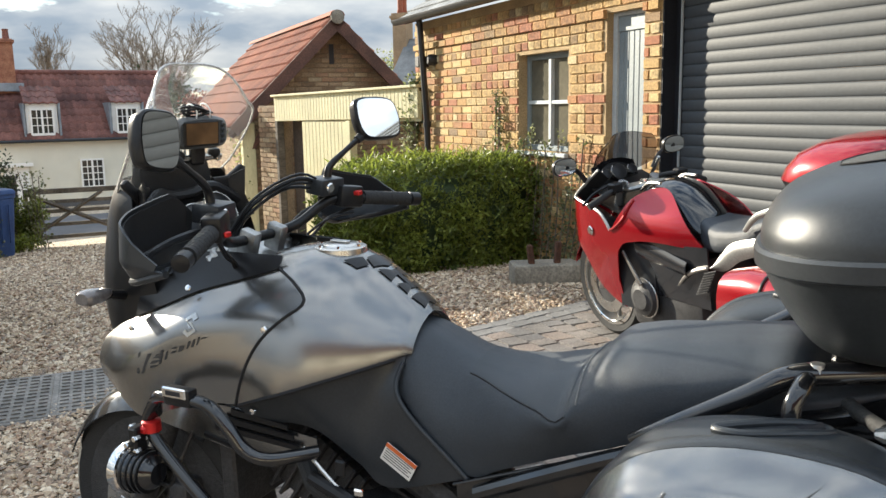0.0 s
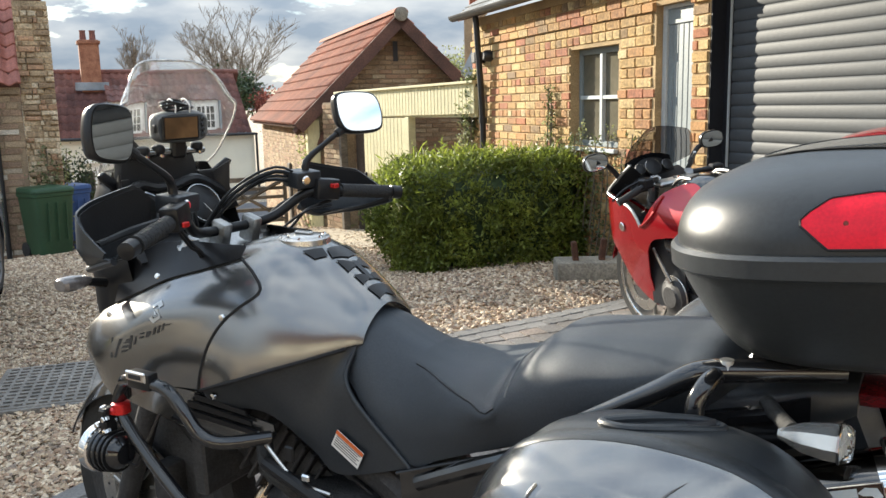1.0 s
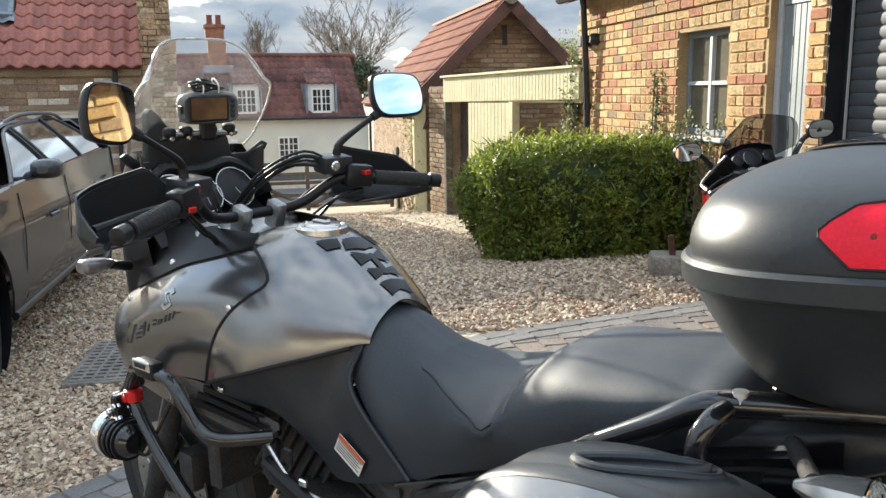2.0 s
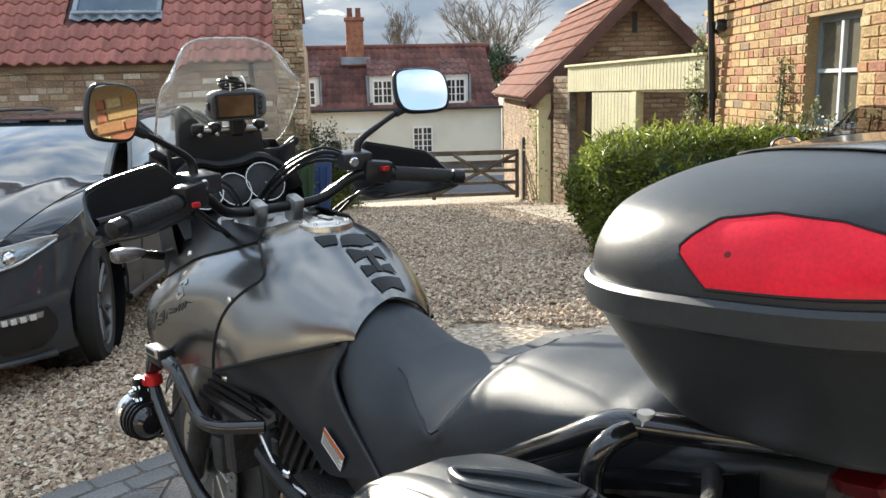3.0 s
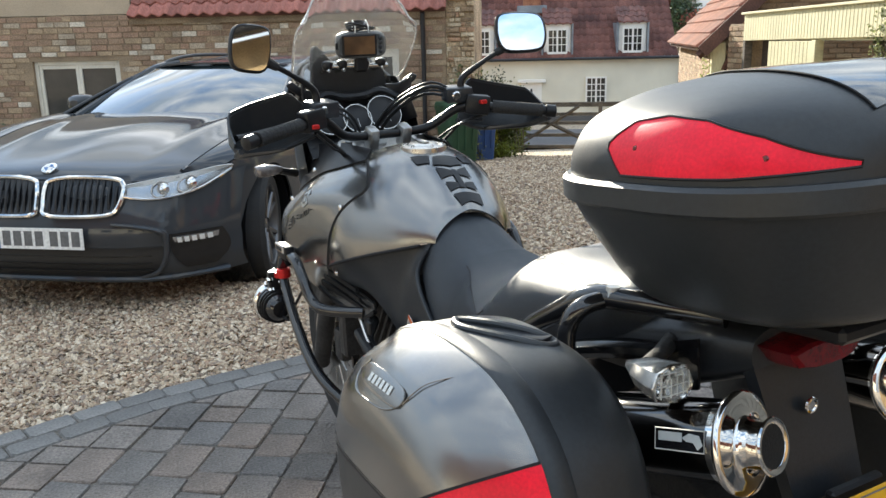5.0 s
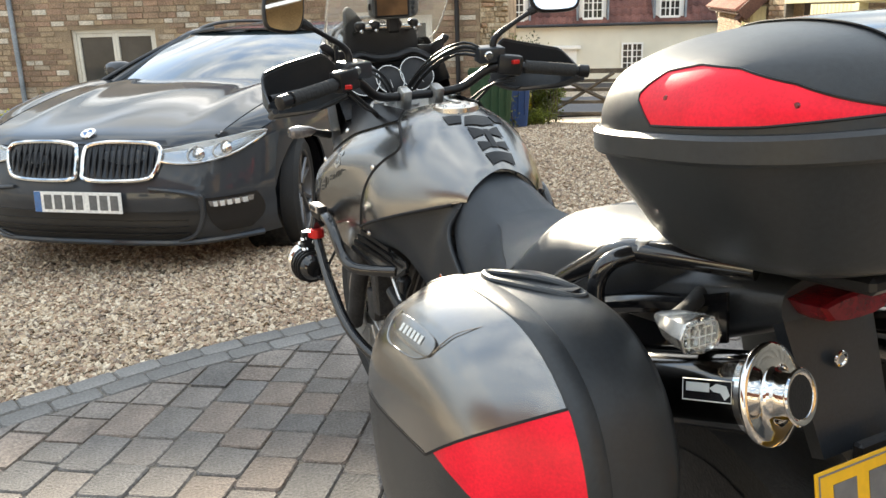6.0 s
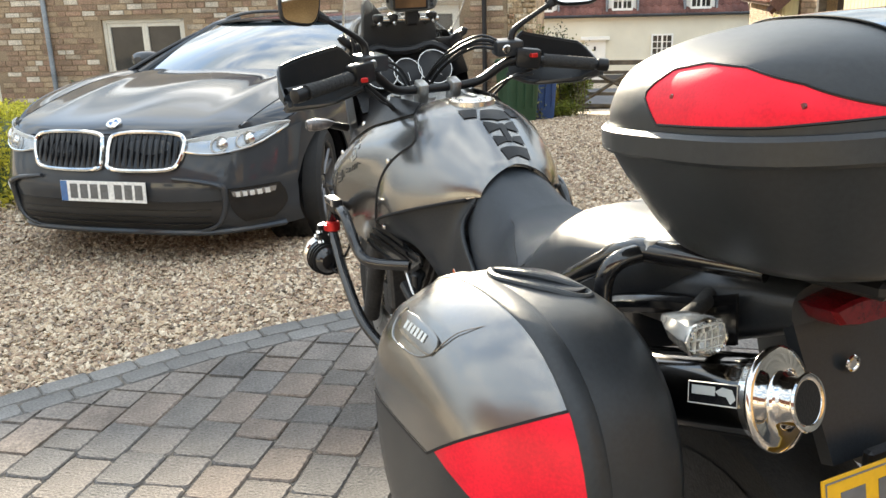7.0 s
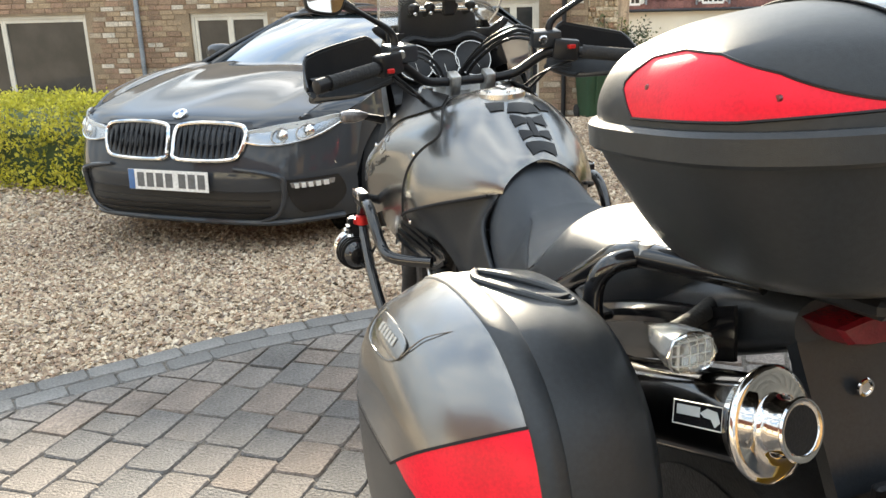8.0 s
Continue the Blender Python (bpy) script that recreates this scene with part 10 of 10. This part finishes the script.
def crown_tree(name, label, x, y, z, h, wide, seed, fork=0.26, limbs=8, kids=(7, 6, 5), stem=0.012, upright=0.5):
    """A leafless tree whose limbs fan out from a low fork into a rounded crown of fine twigs."""
    t = thing(name, label, "tree", pose(x, y, z))
    rr = random.Random(seed)
    wood, twig = bmesh.new(), bmesh.new()
    base_ = Vector((0, 0, h * fork))
    tube([Vector((0, 0, -0.1)), Vector((0.03 * h * rr.uniform(-1, 1), 0, h * fork * 0.5)), base_], [h * stem * 1.5, h * stem * 1.1, h * stem], 8, 2, False, wood)

    def grow(p, d, L, r0, lv):
        bend = Vector((rr.uniform(-1, 1), rr.uniform(-1, 1), rr.uniform(0.0, 0.8))) * L * 0.10
        pts = [p, p + d * L * 0.35 + bend * 0.6, p + d * L * 0.7 + bend, p + (d + Vector((0, 0, upright * 0.3))).normalized() * L + bend]
        r1 = max(0.007, r0 * 0.35)
        tube(pts, [r0, r0 * 0.8, (r0 + r1) / 2, r1], 6 if lv > 1 else 3, 2 if lv > 1 else 1, False, wood if lv > 1 else twig)
        if lv == 0:
            return
        for i in range(kids[3 - lv]):
            f = rr.uniform(0.25, 1.0)
            at_ = p + (pts[-1] - p) * f + bend * (1 - f)
            nd = (d * 0.75 + Vector((rr.uniform(-1, 1), rr.uniform(-1, 1), rr.uniform(-0.25, 1.0) * upright * 1.4)) * 0.75).normalized()
            grow(at_, nd, L * rr.uniform(0.36, 0.62) * (1.1 - 0.35 * f), max(0.008, r0 * 0.5), lv - 1)
    for i in range(limbs):
        a_ = 2 * math.pi * (i + rr.uniform(-0.3, 0.3)) / limbs
        out_ = rr.uniform(0.25, 1.0) * wide / (h * (1 - fork))
        d = Vector((math.cos(a_) * out_, math.sin(a_) * out_, 1)).normalized()
        grow(base_ - Vector((0, 0, rr.uniform(0, 0.12) * h * fork)), d, h * (1 - fork) * rr.uniform(0.62, 0.80), h * stem * 0.55, 3)
    part("trunk", wood, M_BARK, t)
    tagged(part("twig_spray", twig, M_TWIG, t, "", False), kind="stuff")
    return t


crown_tree("bare_tree", "broad leafless tree with a rounded twiggy crown behind the cottage", -13.4, 39.3, -1.5, 7.5, 3.8, 11, 0.30, 10, (7, 6, 4), 0.009, 0.2)
crown_tree("bare_tree", "slender leafless tree beyond the roofs", -17.9, 39.2, -1.5, 6.5, 0.55, 13, 0.5, 7, (6, 5, 4), 0.008, 0.8)
bare_tree("copper_tree", "small copper-leaved tree beside the shed", -7.9, 28.6, -1.5, 4.3, 14, 5, 0.0, (M_REDLEAF, 0.10, 0.16, 5200), 0.6)
bare_tree("copper_tree", "small copper-leaved tree beside the shed", -6.5, 29.6, -1.5, 4.9, 15, 5, 0.0, (M_REDLEAF, 0.10, 0.16, 3200), 0.6)
bare_tree("spring_tree", "tree with pale young leaves behind the shed", -2.1, 33.0, -1.2, 5.6, 16, 5, 0.0, (M_PALELEAF, 0.10, 0.18, 3800), 0.6)
bare_tree("evergreen_tree", "dark evergreen behind the cottage", -11.2, 34.5, -1.5, 4.9, 17, 5, 0.0, (M_DARKGREEN, 0.16, 0.26, 7000), 0.6)
climber("climbing_rose", "straggly green climber behind the wheelie bins", [[(-6.30 + 0.05 * i, 11.24, -0.66), (-6.32 + 0.07 * i, 11.10 + 0.03 * (i % 2), -0.1), (-6.36 + 0.075 * i, 11.06, 0.26 + 0.06 * (i % 3)), (-6.34 + 0.07 * i, 11.04, 0.44 + 0.13 * (i % 4))] for i in range(5)], 950, 0.05, 0.075, 61, M_IVY)
climber("climbing_rose", "pale leafy shoot over the wheelie bins", [[(-6.04, 11.35, -0.66), (-6.05, 11.28, 0.3), (-6.05, 11.22, 0.74)], [(-6.04, 11.35, -0.66), (-6.0, 11.26, 0.4), (-5.94, 11.22, 0.80)]], 240, 0.045, 0.06, 62, M_PALELEAF)
climber("climbing_rose", "small dark shrub by the gate post", [[(-6.00 - 0.05 * i, 12.75, -0.75), (-6.04 - 0.07 * i, 12.72, -0.1), (-6.02 - 0.10 * i, 12.68, 0.36 + 0.08 * (i % 2))] for i in range(4)], 380, 0.05, 0.06, 63, M_IVY)

# ---- wheelie bins, drain cover, stones ----


def wheelie_bin(x, y, turn, h, w, material, label):
    z = ground_z(x, y) - 0.02
    t = thing("wheelie_bin", label, "bin", pose(x, y, z, 0, 0, turn), "wheelie bins")
    part("tub", loft([oval((0, 0, q), (1, 0, 0), (0, 1, 0), w * 0.5 * s, w * 0.56 * s, 7, 28) for q, s in ((0.05, 0.80), (0.10, 0.82), (h * 0.86, 1.0), (h * 0.87, 1.05), (h * 0.92, 1.06), (h * 0.92, 0.98))]), material, t, "", True, 40)
    lid = part("lid", loft([oval((0.01, 0, q), (1, 0, 0), (0, 1, 0), w * 0.54 * s, w * 0.60 * s, 6, 28) for q, s in ((h * 0.925, 1.0), (h * 0.955, 1.0), (h * 0.985, 0.93), (h, 0.7))]), material, t, "", True, 40)
    part("handle", tube([(-w * 0.5, -w * 0.4, h * 0.95), (-w * 0.64, -w * 0.4, h * 0.97), (-w * 0.64, w * 0.4, h * 0.97), (-w * 0.5, w * 0.4, h * 0.95)], 0.014, 8, 2), material, t)
    for s in (1, -1):
        part("bin_wheel", lathe([(0, -0.025), (0.08, -0.025), (0.10, -0.015), (0.10, 0.015), (0.08, 0.025), (0, 0.025)], Matrix.Translation((-w * 0.38, s * w * 0.45, 0.10)) @ pose(0, 0, 0, 90), 20), M_RUBBER, t)
    for k in (-1, 0, 1):
        part("rib", box(w * 0.43, w * 0.475, k * w * 0.25 - 0.008, k * w * 0.25 + 0.008, 0.25, h * 0.8, 0.004), material, t).matrix_basis = pose(0, 0, 0, 0, 3.5)
    return t


wheelie_bin(-6.05, 10.77, -30, 0.95, 0.50, M_GREENBIN, "dark green wheelie bin with its lid shut")
wheelie_bin(-6.17, 11.52, -30, 0.98, 0.46, M_BLUEBIN, "blue wheelie bin beside the green one")

# cast cover in the gravel
dcx, dcy = -1.86, 4.02
dz = ground_z(dcx, dcy) + 0.004
dm_ = axes((dcx, dcy, dz), (0.87, 0.36, 0), (-0.36, 0.87, 0))
dr_ = thing("drain_cover", "rectangular cast cover with raised treads set in the gravel", "drain cover", dm_)
part("frame", plate([(-0.48, -0.36), (0.48, -0.36), (0.48, 0.36), (-0.48, 0.36)], 0.03, None, 0.004), M_IRON, dr_)
for sx in (-1, 1):
    lid_ = part("lid", box(sx * 0.235 - 0.222, sx * 0.235 + 0.222, -0.335, 0.335, 0.0, 0.020, 0.003), M_IRON, dr_)
    b = bmesh.new()
    for i in range(8):
        for j in range(12):
            x, y = sx * 0.235 - 0.19 + i * 0.054, -0.30 + j * 0.0545
            box(x - 0.019, x + 0.019, y - 0.008, y + 0.008, 0.020, 0.0265, 0, b)
    tagged(part("treads", b, M_IRON, lid_, "", False), kind="stuff")

# stone trough block, iron stubs and step by the wall
st_ = thing("stone_block", "worn stone mounting block with two rusty iron stubs", "stone block", pose(0.80, 6.28, 0, 0, 0, 4))
part("block", box(-0.25, 0.25, -0.14, 0.14, -0.05, 0.13, 0.02, None, 2), M_STONEBLOCK, st_)
for x, h, tl in ((-0.10, 0.15, -6), (0.09, 0.17, 5)):
    part("iron_stub", box(-0.022, 0.022, -0.03, 0.03, 0, h, 0.008), M_RUST, st_).matrix_basis = pose(x, -0.03, 0.12, 0, tl, 0)
stp = thing("stone_step", "low worn stone step at the plank door", "step", WALL_M)
part("slab", box(0.75, 1.62, -0.06, 0.06, 0.02, 0.36, 0.012), M_STONEBLOCK, stp)

# ---- paving: blocks laid in courses, with an edging of small setts ----
PAVE_EDGE = [(-2.25, -1.6), (-1.95, 0.2), (-1.77, 1.1), (-1.655, 1.60), (-1.585, 1.90), (-1.475, 2.19), (-1.385, 2.41), (-1.25, 2.72), (-0.95, 3.35), (-0.50, 4.18), (-0.36, 4.47), (0.26, 4.98), (1.02, 5.58), (1.62, 5.98)]


def edge_x(y):
    """The paving's edge towards the gravel."""
    for (x0, y0), (x1, y1) in zip(PAVE_EDGE, PAVE_EDGE[1:]):
        if y0 <= y <= y1:
            return x0 + (x1 - x0) * (y - y0) / (y1 - y0)
    return None


paving = thing("paving", "block-paved apron of grey-brown tumbled pavers", "paving", kind="structure")
bed = [(x, y) for x, y in PAVE_EDGE] + [(4.4, 0.0), (4.4, -1.6)]
ob = part("bed", plate(bed, 0.05, pose(0, 0, -0.0285)), M_BED, paving, "", False)


def block_outline(L, W, r):
    """A tumbled block's outline: worn corners, edges not quite straight."""
    out = []
    for sx, sy_ in ((-1, -1), (1, -1), (1, 1), (-1, 1)):
        k = r.uniform(0.006, 0.016)
        x, y = sx * L / 2 + r.uniform(-0.003, 0.003), sy_ * W / 2 + r.uniform(-0.003, 0.003)
        a, c = (x - sx * k, y), (x, y - sy_ * k)
        out += [a, c] if sx * sy_ < 0 else [c, a]
    return out


def paver_mesh(name, L, W, seed, material, h=0.05):
    r = random.Random(seed)
    b_ = bmesh.new()
    lo = block_outline(L, W, r)
    ins = [r.uniform(0.0025, 0.0055) for _ in lo]
    v1 = [b_.verts.new((x, y, -0.020)) for x, y in lo]
    v2 = [b_.verts.new((x, y, -0.006)) for x, y in lo]
    v3 = [b_.verts.new((x - math.copysign(q, x), y - math.copysign(q, y), r.uniform(-0.0012, 0.0012))) for (x, y), q in zip(lo, ins)]
    for a_, c2 in ((v1, v2), (v2, v3)):
        for i in range(8):
            b_.faces.new((a_[i], a_[(i + 1) % 8], c2[(i + 1) % 8], c2[i]))
    b_.faces.new(v3)
    bmesh.ops.recalc_face_normals(b_, faces=b_.faces[:])
    me = bpy.data.meshes.new(name)
    b_.to_mesh(me)
    b_.free()
    me.materials.append(material)
    return me


LENGTHS = (0.115, 0.155, 0.165, 0.205)
paver_me = {(L, s): paver_mesh("paver", L - 0.004, 0.1342, 10 + s, M_PAVER) for L in LENGTHS for s in range(3)}
rng = random.Random(21)
pu, pv = Vector((-0.46, 0.888, 0)), Vector((0.888, 0.46, 0))
near_count, far_list, cut_list = 0, [], []
for row in range(-14, 42):
    s = -2.2 + rng.random() * 0.2
    while s < 8.5:
        L = rng.choice(LENGTHS)
        c = Vector((-1.137, 1.469, 0)) + pv * ((row + 0.5) * 0.138) + pu * (s - 2.0 + L / 2)
        s += L
        ex = edge_x(c.y)
        if ex is None or c.x > 4.3:
            continue
        if (c.x - ex) * 0.9 < 0.36:
            cut_list.append((c, L))
            continue
        tilt = (rng.uniform(-0.5, 0.5), rng.uniform(-0.5, 0.5))
        ang = math.degrees(math.atan2(pu.y, pu.x)) + rng.uniform(-0.7, 0.7)
        m_ = pose(c.x, c.y, 0.004 + rng.uniform(-0.002, 0.002), *tilt, ang)
        if near_count < 300 and -1.8 < c.x < 0.25 and 0.55 < c.y < 2.85:
            o = new("paver", paver_me[L, rng.randrange(3)])
            o.parent = paving
            o.matrix_basis = m_
            near_count += 1
        else:
            far_list.append((m_, L))
b = bmesh.new()
for m_, L in far_list:
    lo = block_outline(L - 0.004, 0.1342, rng)
    low = [b.verts.new(m_ @ Vector((x, y, -0.02))) for x, y in lo]
    top = [b.verts.new(m_ @ Vector((x - math.copysign(0.005, x), y - math.copysign(0.005, y), 0))) for x, y in lo]
    for i in range(8):
        b.faces.new((low[i], low[(i + 1) % 8], top[(i + 1) % 8], top[i]))
    b.faces.new(top)
# blocks cut to fit along the edging
for c, L in cut_list:
    best = None
    for (xa, ya), (xb, yb) in zip(PAVE_EDGE, PAVE_EDGE[1:]):
        p0, p1 = Vector((xa, ya, 0)), Vector((xb, yb, 0))
        k = max(0.0, min(1.0, (c - p0).dot(p1 - p0) / (p1 - p0).length_squared))
        q = p0.lerp(p1, k)
        if best is None or (c - q).length < best[0]:
            d = (p1 - p0).normalized()
            best = ((c - q).length, q, Vector((d.y, -d.x, 0)))
    _, q, inward = best
    hl, hw = (L - 0.006) / 2, 0.066
    poly = [c + pu * a_ + pv * b2 for a_, b2 in ((-hl, -hw), (hl, -hw), (hl, hw), (-hl, hw))]
    kept = []
    for i in range(4):
        a_, b2 = poly[i], poly[(i + 1) % 4]
        da, db = (a_ - q).dot(inward) - 0.205, (b2 - q).dot(inward) - 0.205
        if da >= 0:
            kept.append(a_)
        if da * db < 0:
            kept.append(a_.lerp(b2, da / (da - db)))
    if len(kept) < 3:
        continue
    mid_ = sum(kept, Vector()) / len(kept)
    if max((p - mid_).length for p in kept) < 0.035:
        continue
    hgt = 0.004 + rng.uniform(-0.002, 0.002)
    low = [b.verts.new((p.x, p.y, -0.03)) for p in kept]
    top = [b.verts.new(p + (mid_ - p).normalized() * 0.005 + Vector((0, 0, hgt))) for p in kept]
    nn_ = len(kept)
    for i in range(nn_):
        b.faces.new((low[i], low[(i + 1) % nn_], top[(i + 1) % nn_], top[i]))
    b.faces.new(top)
bmesh.ops.recalc_face_normals(b, faces=b.faces[:])
tagged(part("far_pavers", b, M_PAVER_FAR, paving, "", False), kind="stuff")
sett = paver_mesh("edging_sett", 0.160, 0.0965, 5, M_EDGING, 0.07)
line = smoothline([(x, y, 0) for x, y in PAVE_EDGE], 12)
for lane in (0, 1):
    dist, nxt = 0.0, 0.08 * lane
    for p, q in zip(line, line[1:]):
        seg = (q - p).length
        while nxt <= dist + seg and seg > 0:
            c = p.lerp(q, (nxt - dist) / seg)
            d = (q - p).normalized()
            inward = Vector((d.y, -d.x, 0))
            c = c + inward * (0.05 + lane * 0.100)
            o = new("edging_sett", sett)
            o.parent = paving
            o.matrix_basis = pose(c.x, c.y, 0.004 + rng.uniform(-0.003, 0.002), rng.uniform(-0.7, 0.7), rng.uniform(-0.7, 0.7), math.degrees(math.atan2(d.y, d.x)) + rng.uniform(-1.5, 1.5))
            nxt += 0.163
        dist += seg

# ---- loose gravel: real stones where the camera looks across it ----
nrng = np.random.default_rng(7)


def scatter(n, x0, x1, y0, y1, size):
    """Stones lying on the sheet, clear of the paving."""
    xs, ys = nrng.uniform(x0, x1, n), nrng.uniform(y0, y1, n)
    ex = np.interp(ys, [p[1] for p in PAVE_EDGE], [p[0] for p in PAVE_EDGE])
    keep = ((xs < ex - 0.004) | (ys > 5.98)) & (((xs - 0.927) * -0.913 + (ys - 7.47) * -0.408) > 0.02)
    xs, ys = xs[keep], ys[keep]
    n = len(xs)
    zs = np.array([ground_z(float(a_), float(c_)) for a_, c_ in zip(xs, ys)])
    base_ = np.array([(1, 0, 0), (-1, 0, 0), (0, 1, 0), (0, -1, 0), (0, 0, 1), (0, 0, -1)], float)
    rad = nrng.uniform(0.55, 1.35, (n, 1, 1)) * size * np.array([1, 0.8, 0.55])
    pts = base_[None] * rad * nrng.uniform(0.75, 1.25, (n, 6, 1)) + nrng.uniform(-0.25, 0.25, (n, 6, 3)) * size
    an = nrng.uniform(0, 2 * math.pi, n)
    ca, sa = np.cos(an)[:, None], np.sin(an)[:, None]
    X, Y, Z = pts[..., 0], pts[..., 1], pts[..., 2]
    tl_x, tl_y = nrng.uniform(-0.5, 0.5, (n, 1)), nrng.uniform(-0.5, 0.5, (n, 1))
    Z = Z + tl_x * X + tl_y * Y
    out = np.stack([xs[:, None] + X * ca - Y * sa, ys[:, None] + X * sa + Y * ca, zs[:, None] - 0.006 + Z + nrng.uniform(0, size * 0.9, (n, 1))], -1).reshape(-1, 3)
    tri_ = np.array([(0, 2, 4), (2, 1, 4), (1, 3, 4), (3, 0, 4), (2, 0, 5), (1, 2, 5), (3, 1, 5), (0, 3, 5)])
    faces = (tri_[None] + (np.arange(n) * 6)[:, None, None]).reshape(-1, 3)
    return out, faces


for name, args in (("gravel_stones", (52000, -4.6, -1.0, 1.0, 4.6, 0.0135)), ("gravel_stones", (44000, -4.6, 1.2, 4.6, 9.2, 0.0165)), ("gravel_stones", (16000, -7.0, -4.0, 2.0, 9.0, 0.018)), ("gravel_stones", (11000, -6.2, -0.4, 9.2, 13.2, 0.02)), ("gravel_stones", (5000, -3.2, -1.75, -0.6, 1.2, 0.0135))):
    vts, fcs = scatter(*args)
    me = bpy.data.meshes.new(name)
    me.from_pydata(vts.tolist(), [], fcs.tolist())
    me.materials.append(M_STONES)
    tagged(new(name, me), "loose pale brown and buff gravel stones", "gravel", kind="stuff")

# ---- bricks of the outbuilding, course by course ----
COURSE, BL = 0.0785, 0.228


def brick_mesh(name, L, H, seed):
    r = random.Random(seed)
    b_ = bmesh.new()
    j = lambda s_=0.004: r.uniform(-s_, s_)
    c_ = 0.004
    back = [(0, 0), (L, 0), (L, H), (0, H)]
    fr = [(c_ + abs(j()), c_ + abs(j())), (L - c_ - abs(j()), c_ + abs(j())), (L - c_ - abs(j()), H - c_ - abs(j())), (c_ + abs(j()), H - c_ - abs(j()))]
    v0 = [b_.verts.new((x, y, -0.02)) for x, y in back]
    v1 = [b_.verts.new((x, y, 0.006)) for x, y in back]
    v2 = [b_.verts.new((x, y, 0.012 + j(0.002))) for x, y in fr]
    mid = b_.verts.new((L / 2 + j(0.02), H / 2, 0.0125 + j(0.002)))
    for a_, c2 in ((v0, v1), (v1, v2)):
        for i in range(4):
            b_.faces.new((a_[i], a_[(i + 1) % 4], c2[(i + 1) % 4], c2[i]))
    for i in range(4):
        b_.faces.new((v2[i], v2[(i + 1) % 4], mid))
    bmesh.ops.recalc_face_normals(b_, faces=b_.faces[:])
    return b_


def to_mesh(b_, name, material):
    me = bpy.data.meshes.new(name)
    b_.to_mesh(me)
    b_.free()
    me.materials.append(material)
    return me


FULL = [to_mesh(brick_mesh("brick", BL - 0.008, COURSE - 0.0085, 30 + k), "brick", M_BRICK) for k in range(5)]
HALF = [to_mesh(brick_mesh("brick", BL / 2 - 0.008, COURSE - 0.0085, 40 + k), "brick", M_BRICK) for k in range(4)]
rng = random.Random(31)
count, rest = 0, []


def clipped(x0, x1, y0, y1):
    """What is left of a brick beside an opening."""
    for h in HOLES:
        if h[2] < (y0 + y1) / 2 < h[3] and h[0] < x1 and x0 < h[1]:
            if x0 < h[0]:
                x1 = h[0] - 0.004
            elif x1 > h[1]:
                x0 = h[1] + 0.004
            else:
                return None
    return (x0, x1) if x1 - x0 > 0.035 else None


for row in range(int((EAVE + 0.35) / COURSE)):
    y0 = -0.35 + row * COURSE
    header = row % 4 == 3
    w = BL / 2 if header else BL
    x = K0 + (0.0 if row % 2 else -BL / 2 + 0.004)
    lift = 0.022 if row in (int((EAVE + 0.35) / COURSE) - 3,) else 0.0
    while x < 6.9:
        q = clipped(max(x, K0), min(x + w - 0.011, 6.9), y0, y0 + COURSE - 0.011)
        if q:
            whole = abs((q[1] - q[0]) - (w - 0.011)) < 0.002
            if whole and count < 300 and -1.5 < x < 1.6 and y0 > 0.72:
                o = new("brick", rng.choice(HALF if header else FULL))
                o.parent = wall_garage
                o.matrix_basis = pose(q[0], y0, lift + rng.uniform(-0.002, 0.003), rng.uniform(-0.6, 0.6), rng.uniform(-0.6, 0.6), 0)
                count += 1
            else:
                rest.append((q[0], q[1], y0, lift + rng.uniform(-0.002, 0.003)))
        x += w
b = bmesh.new()
for x0, x1, y0, t in rest:
    j = [rng.uniform(0.003, 0.007) for _ in range(4)]
    y1 = y0 + COURSE - 0.011
    add(b, [(x0, y0, -0.02), (x1, y0, -0.02), (x1, y1, -0.02), (x0, y1, -0.02), (x0 + j[0], y0 + j[1], 0.012 + t), (x1 - j[2], y0 + j[1], 0.012 + t), (x1 - j[2], y1 - j[3], 0.012 + t), (x0 + j[0], y1 - j[3], 0.012 + t)],
        [(4, 5, 6, 7), (0, 1, 5, 4), (1, 2, 6, 5), (2, 3, 7, 6), (3, 0, 4, 7)])
o = link("brickwork", b, M_BRICK_FAR, wall_garage, "", False)
tagged(o, kind="stuff")
# end face of the outbuilding
b = bmesh.new()
for row in range(int((EAVE + 0.35) / COURSE)):
    y0 = -0.35 + row * COURSE
    z = -0.30 - (BL / 2 if row % 2 else 0)
    while z > -2.4:
        z1 = max(z - BL + 0.011, -2.4)
        add(b, [(K0, y0, z), (K0, y0, z1), (K0, y0 + COURSE - 0.011, z1), (K0, y0 + COURSE - 0.011, z), (K0 - 0.012, y0 + 0.004, z - 0.004), (K0 - 0.012, y0 + 0.004, z1 + 0.004), (K0 - 0.012, y0 + COURSE - 0.015, z1 + 0.004), (K0 - 0.012, y0 + COURSE - 0.015, z - 0.004)],
            [(4, 5, 6, 7), (0, 1, 5, 4), (1, 2, 6, 5), (2, 3, 7, 6), (3, 0, 4, 7)])
        z -= BL
tagged(link("end_brickwork", b, M_BRICK_FAR, wall_garage, "", False), kind="stuff")
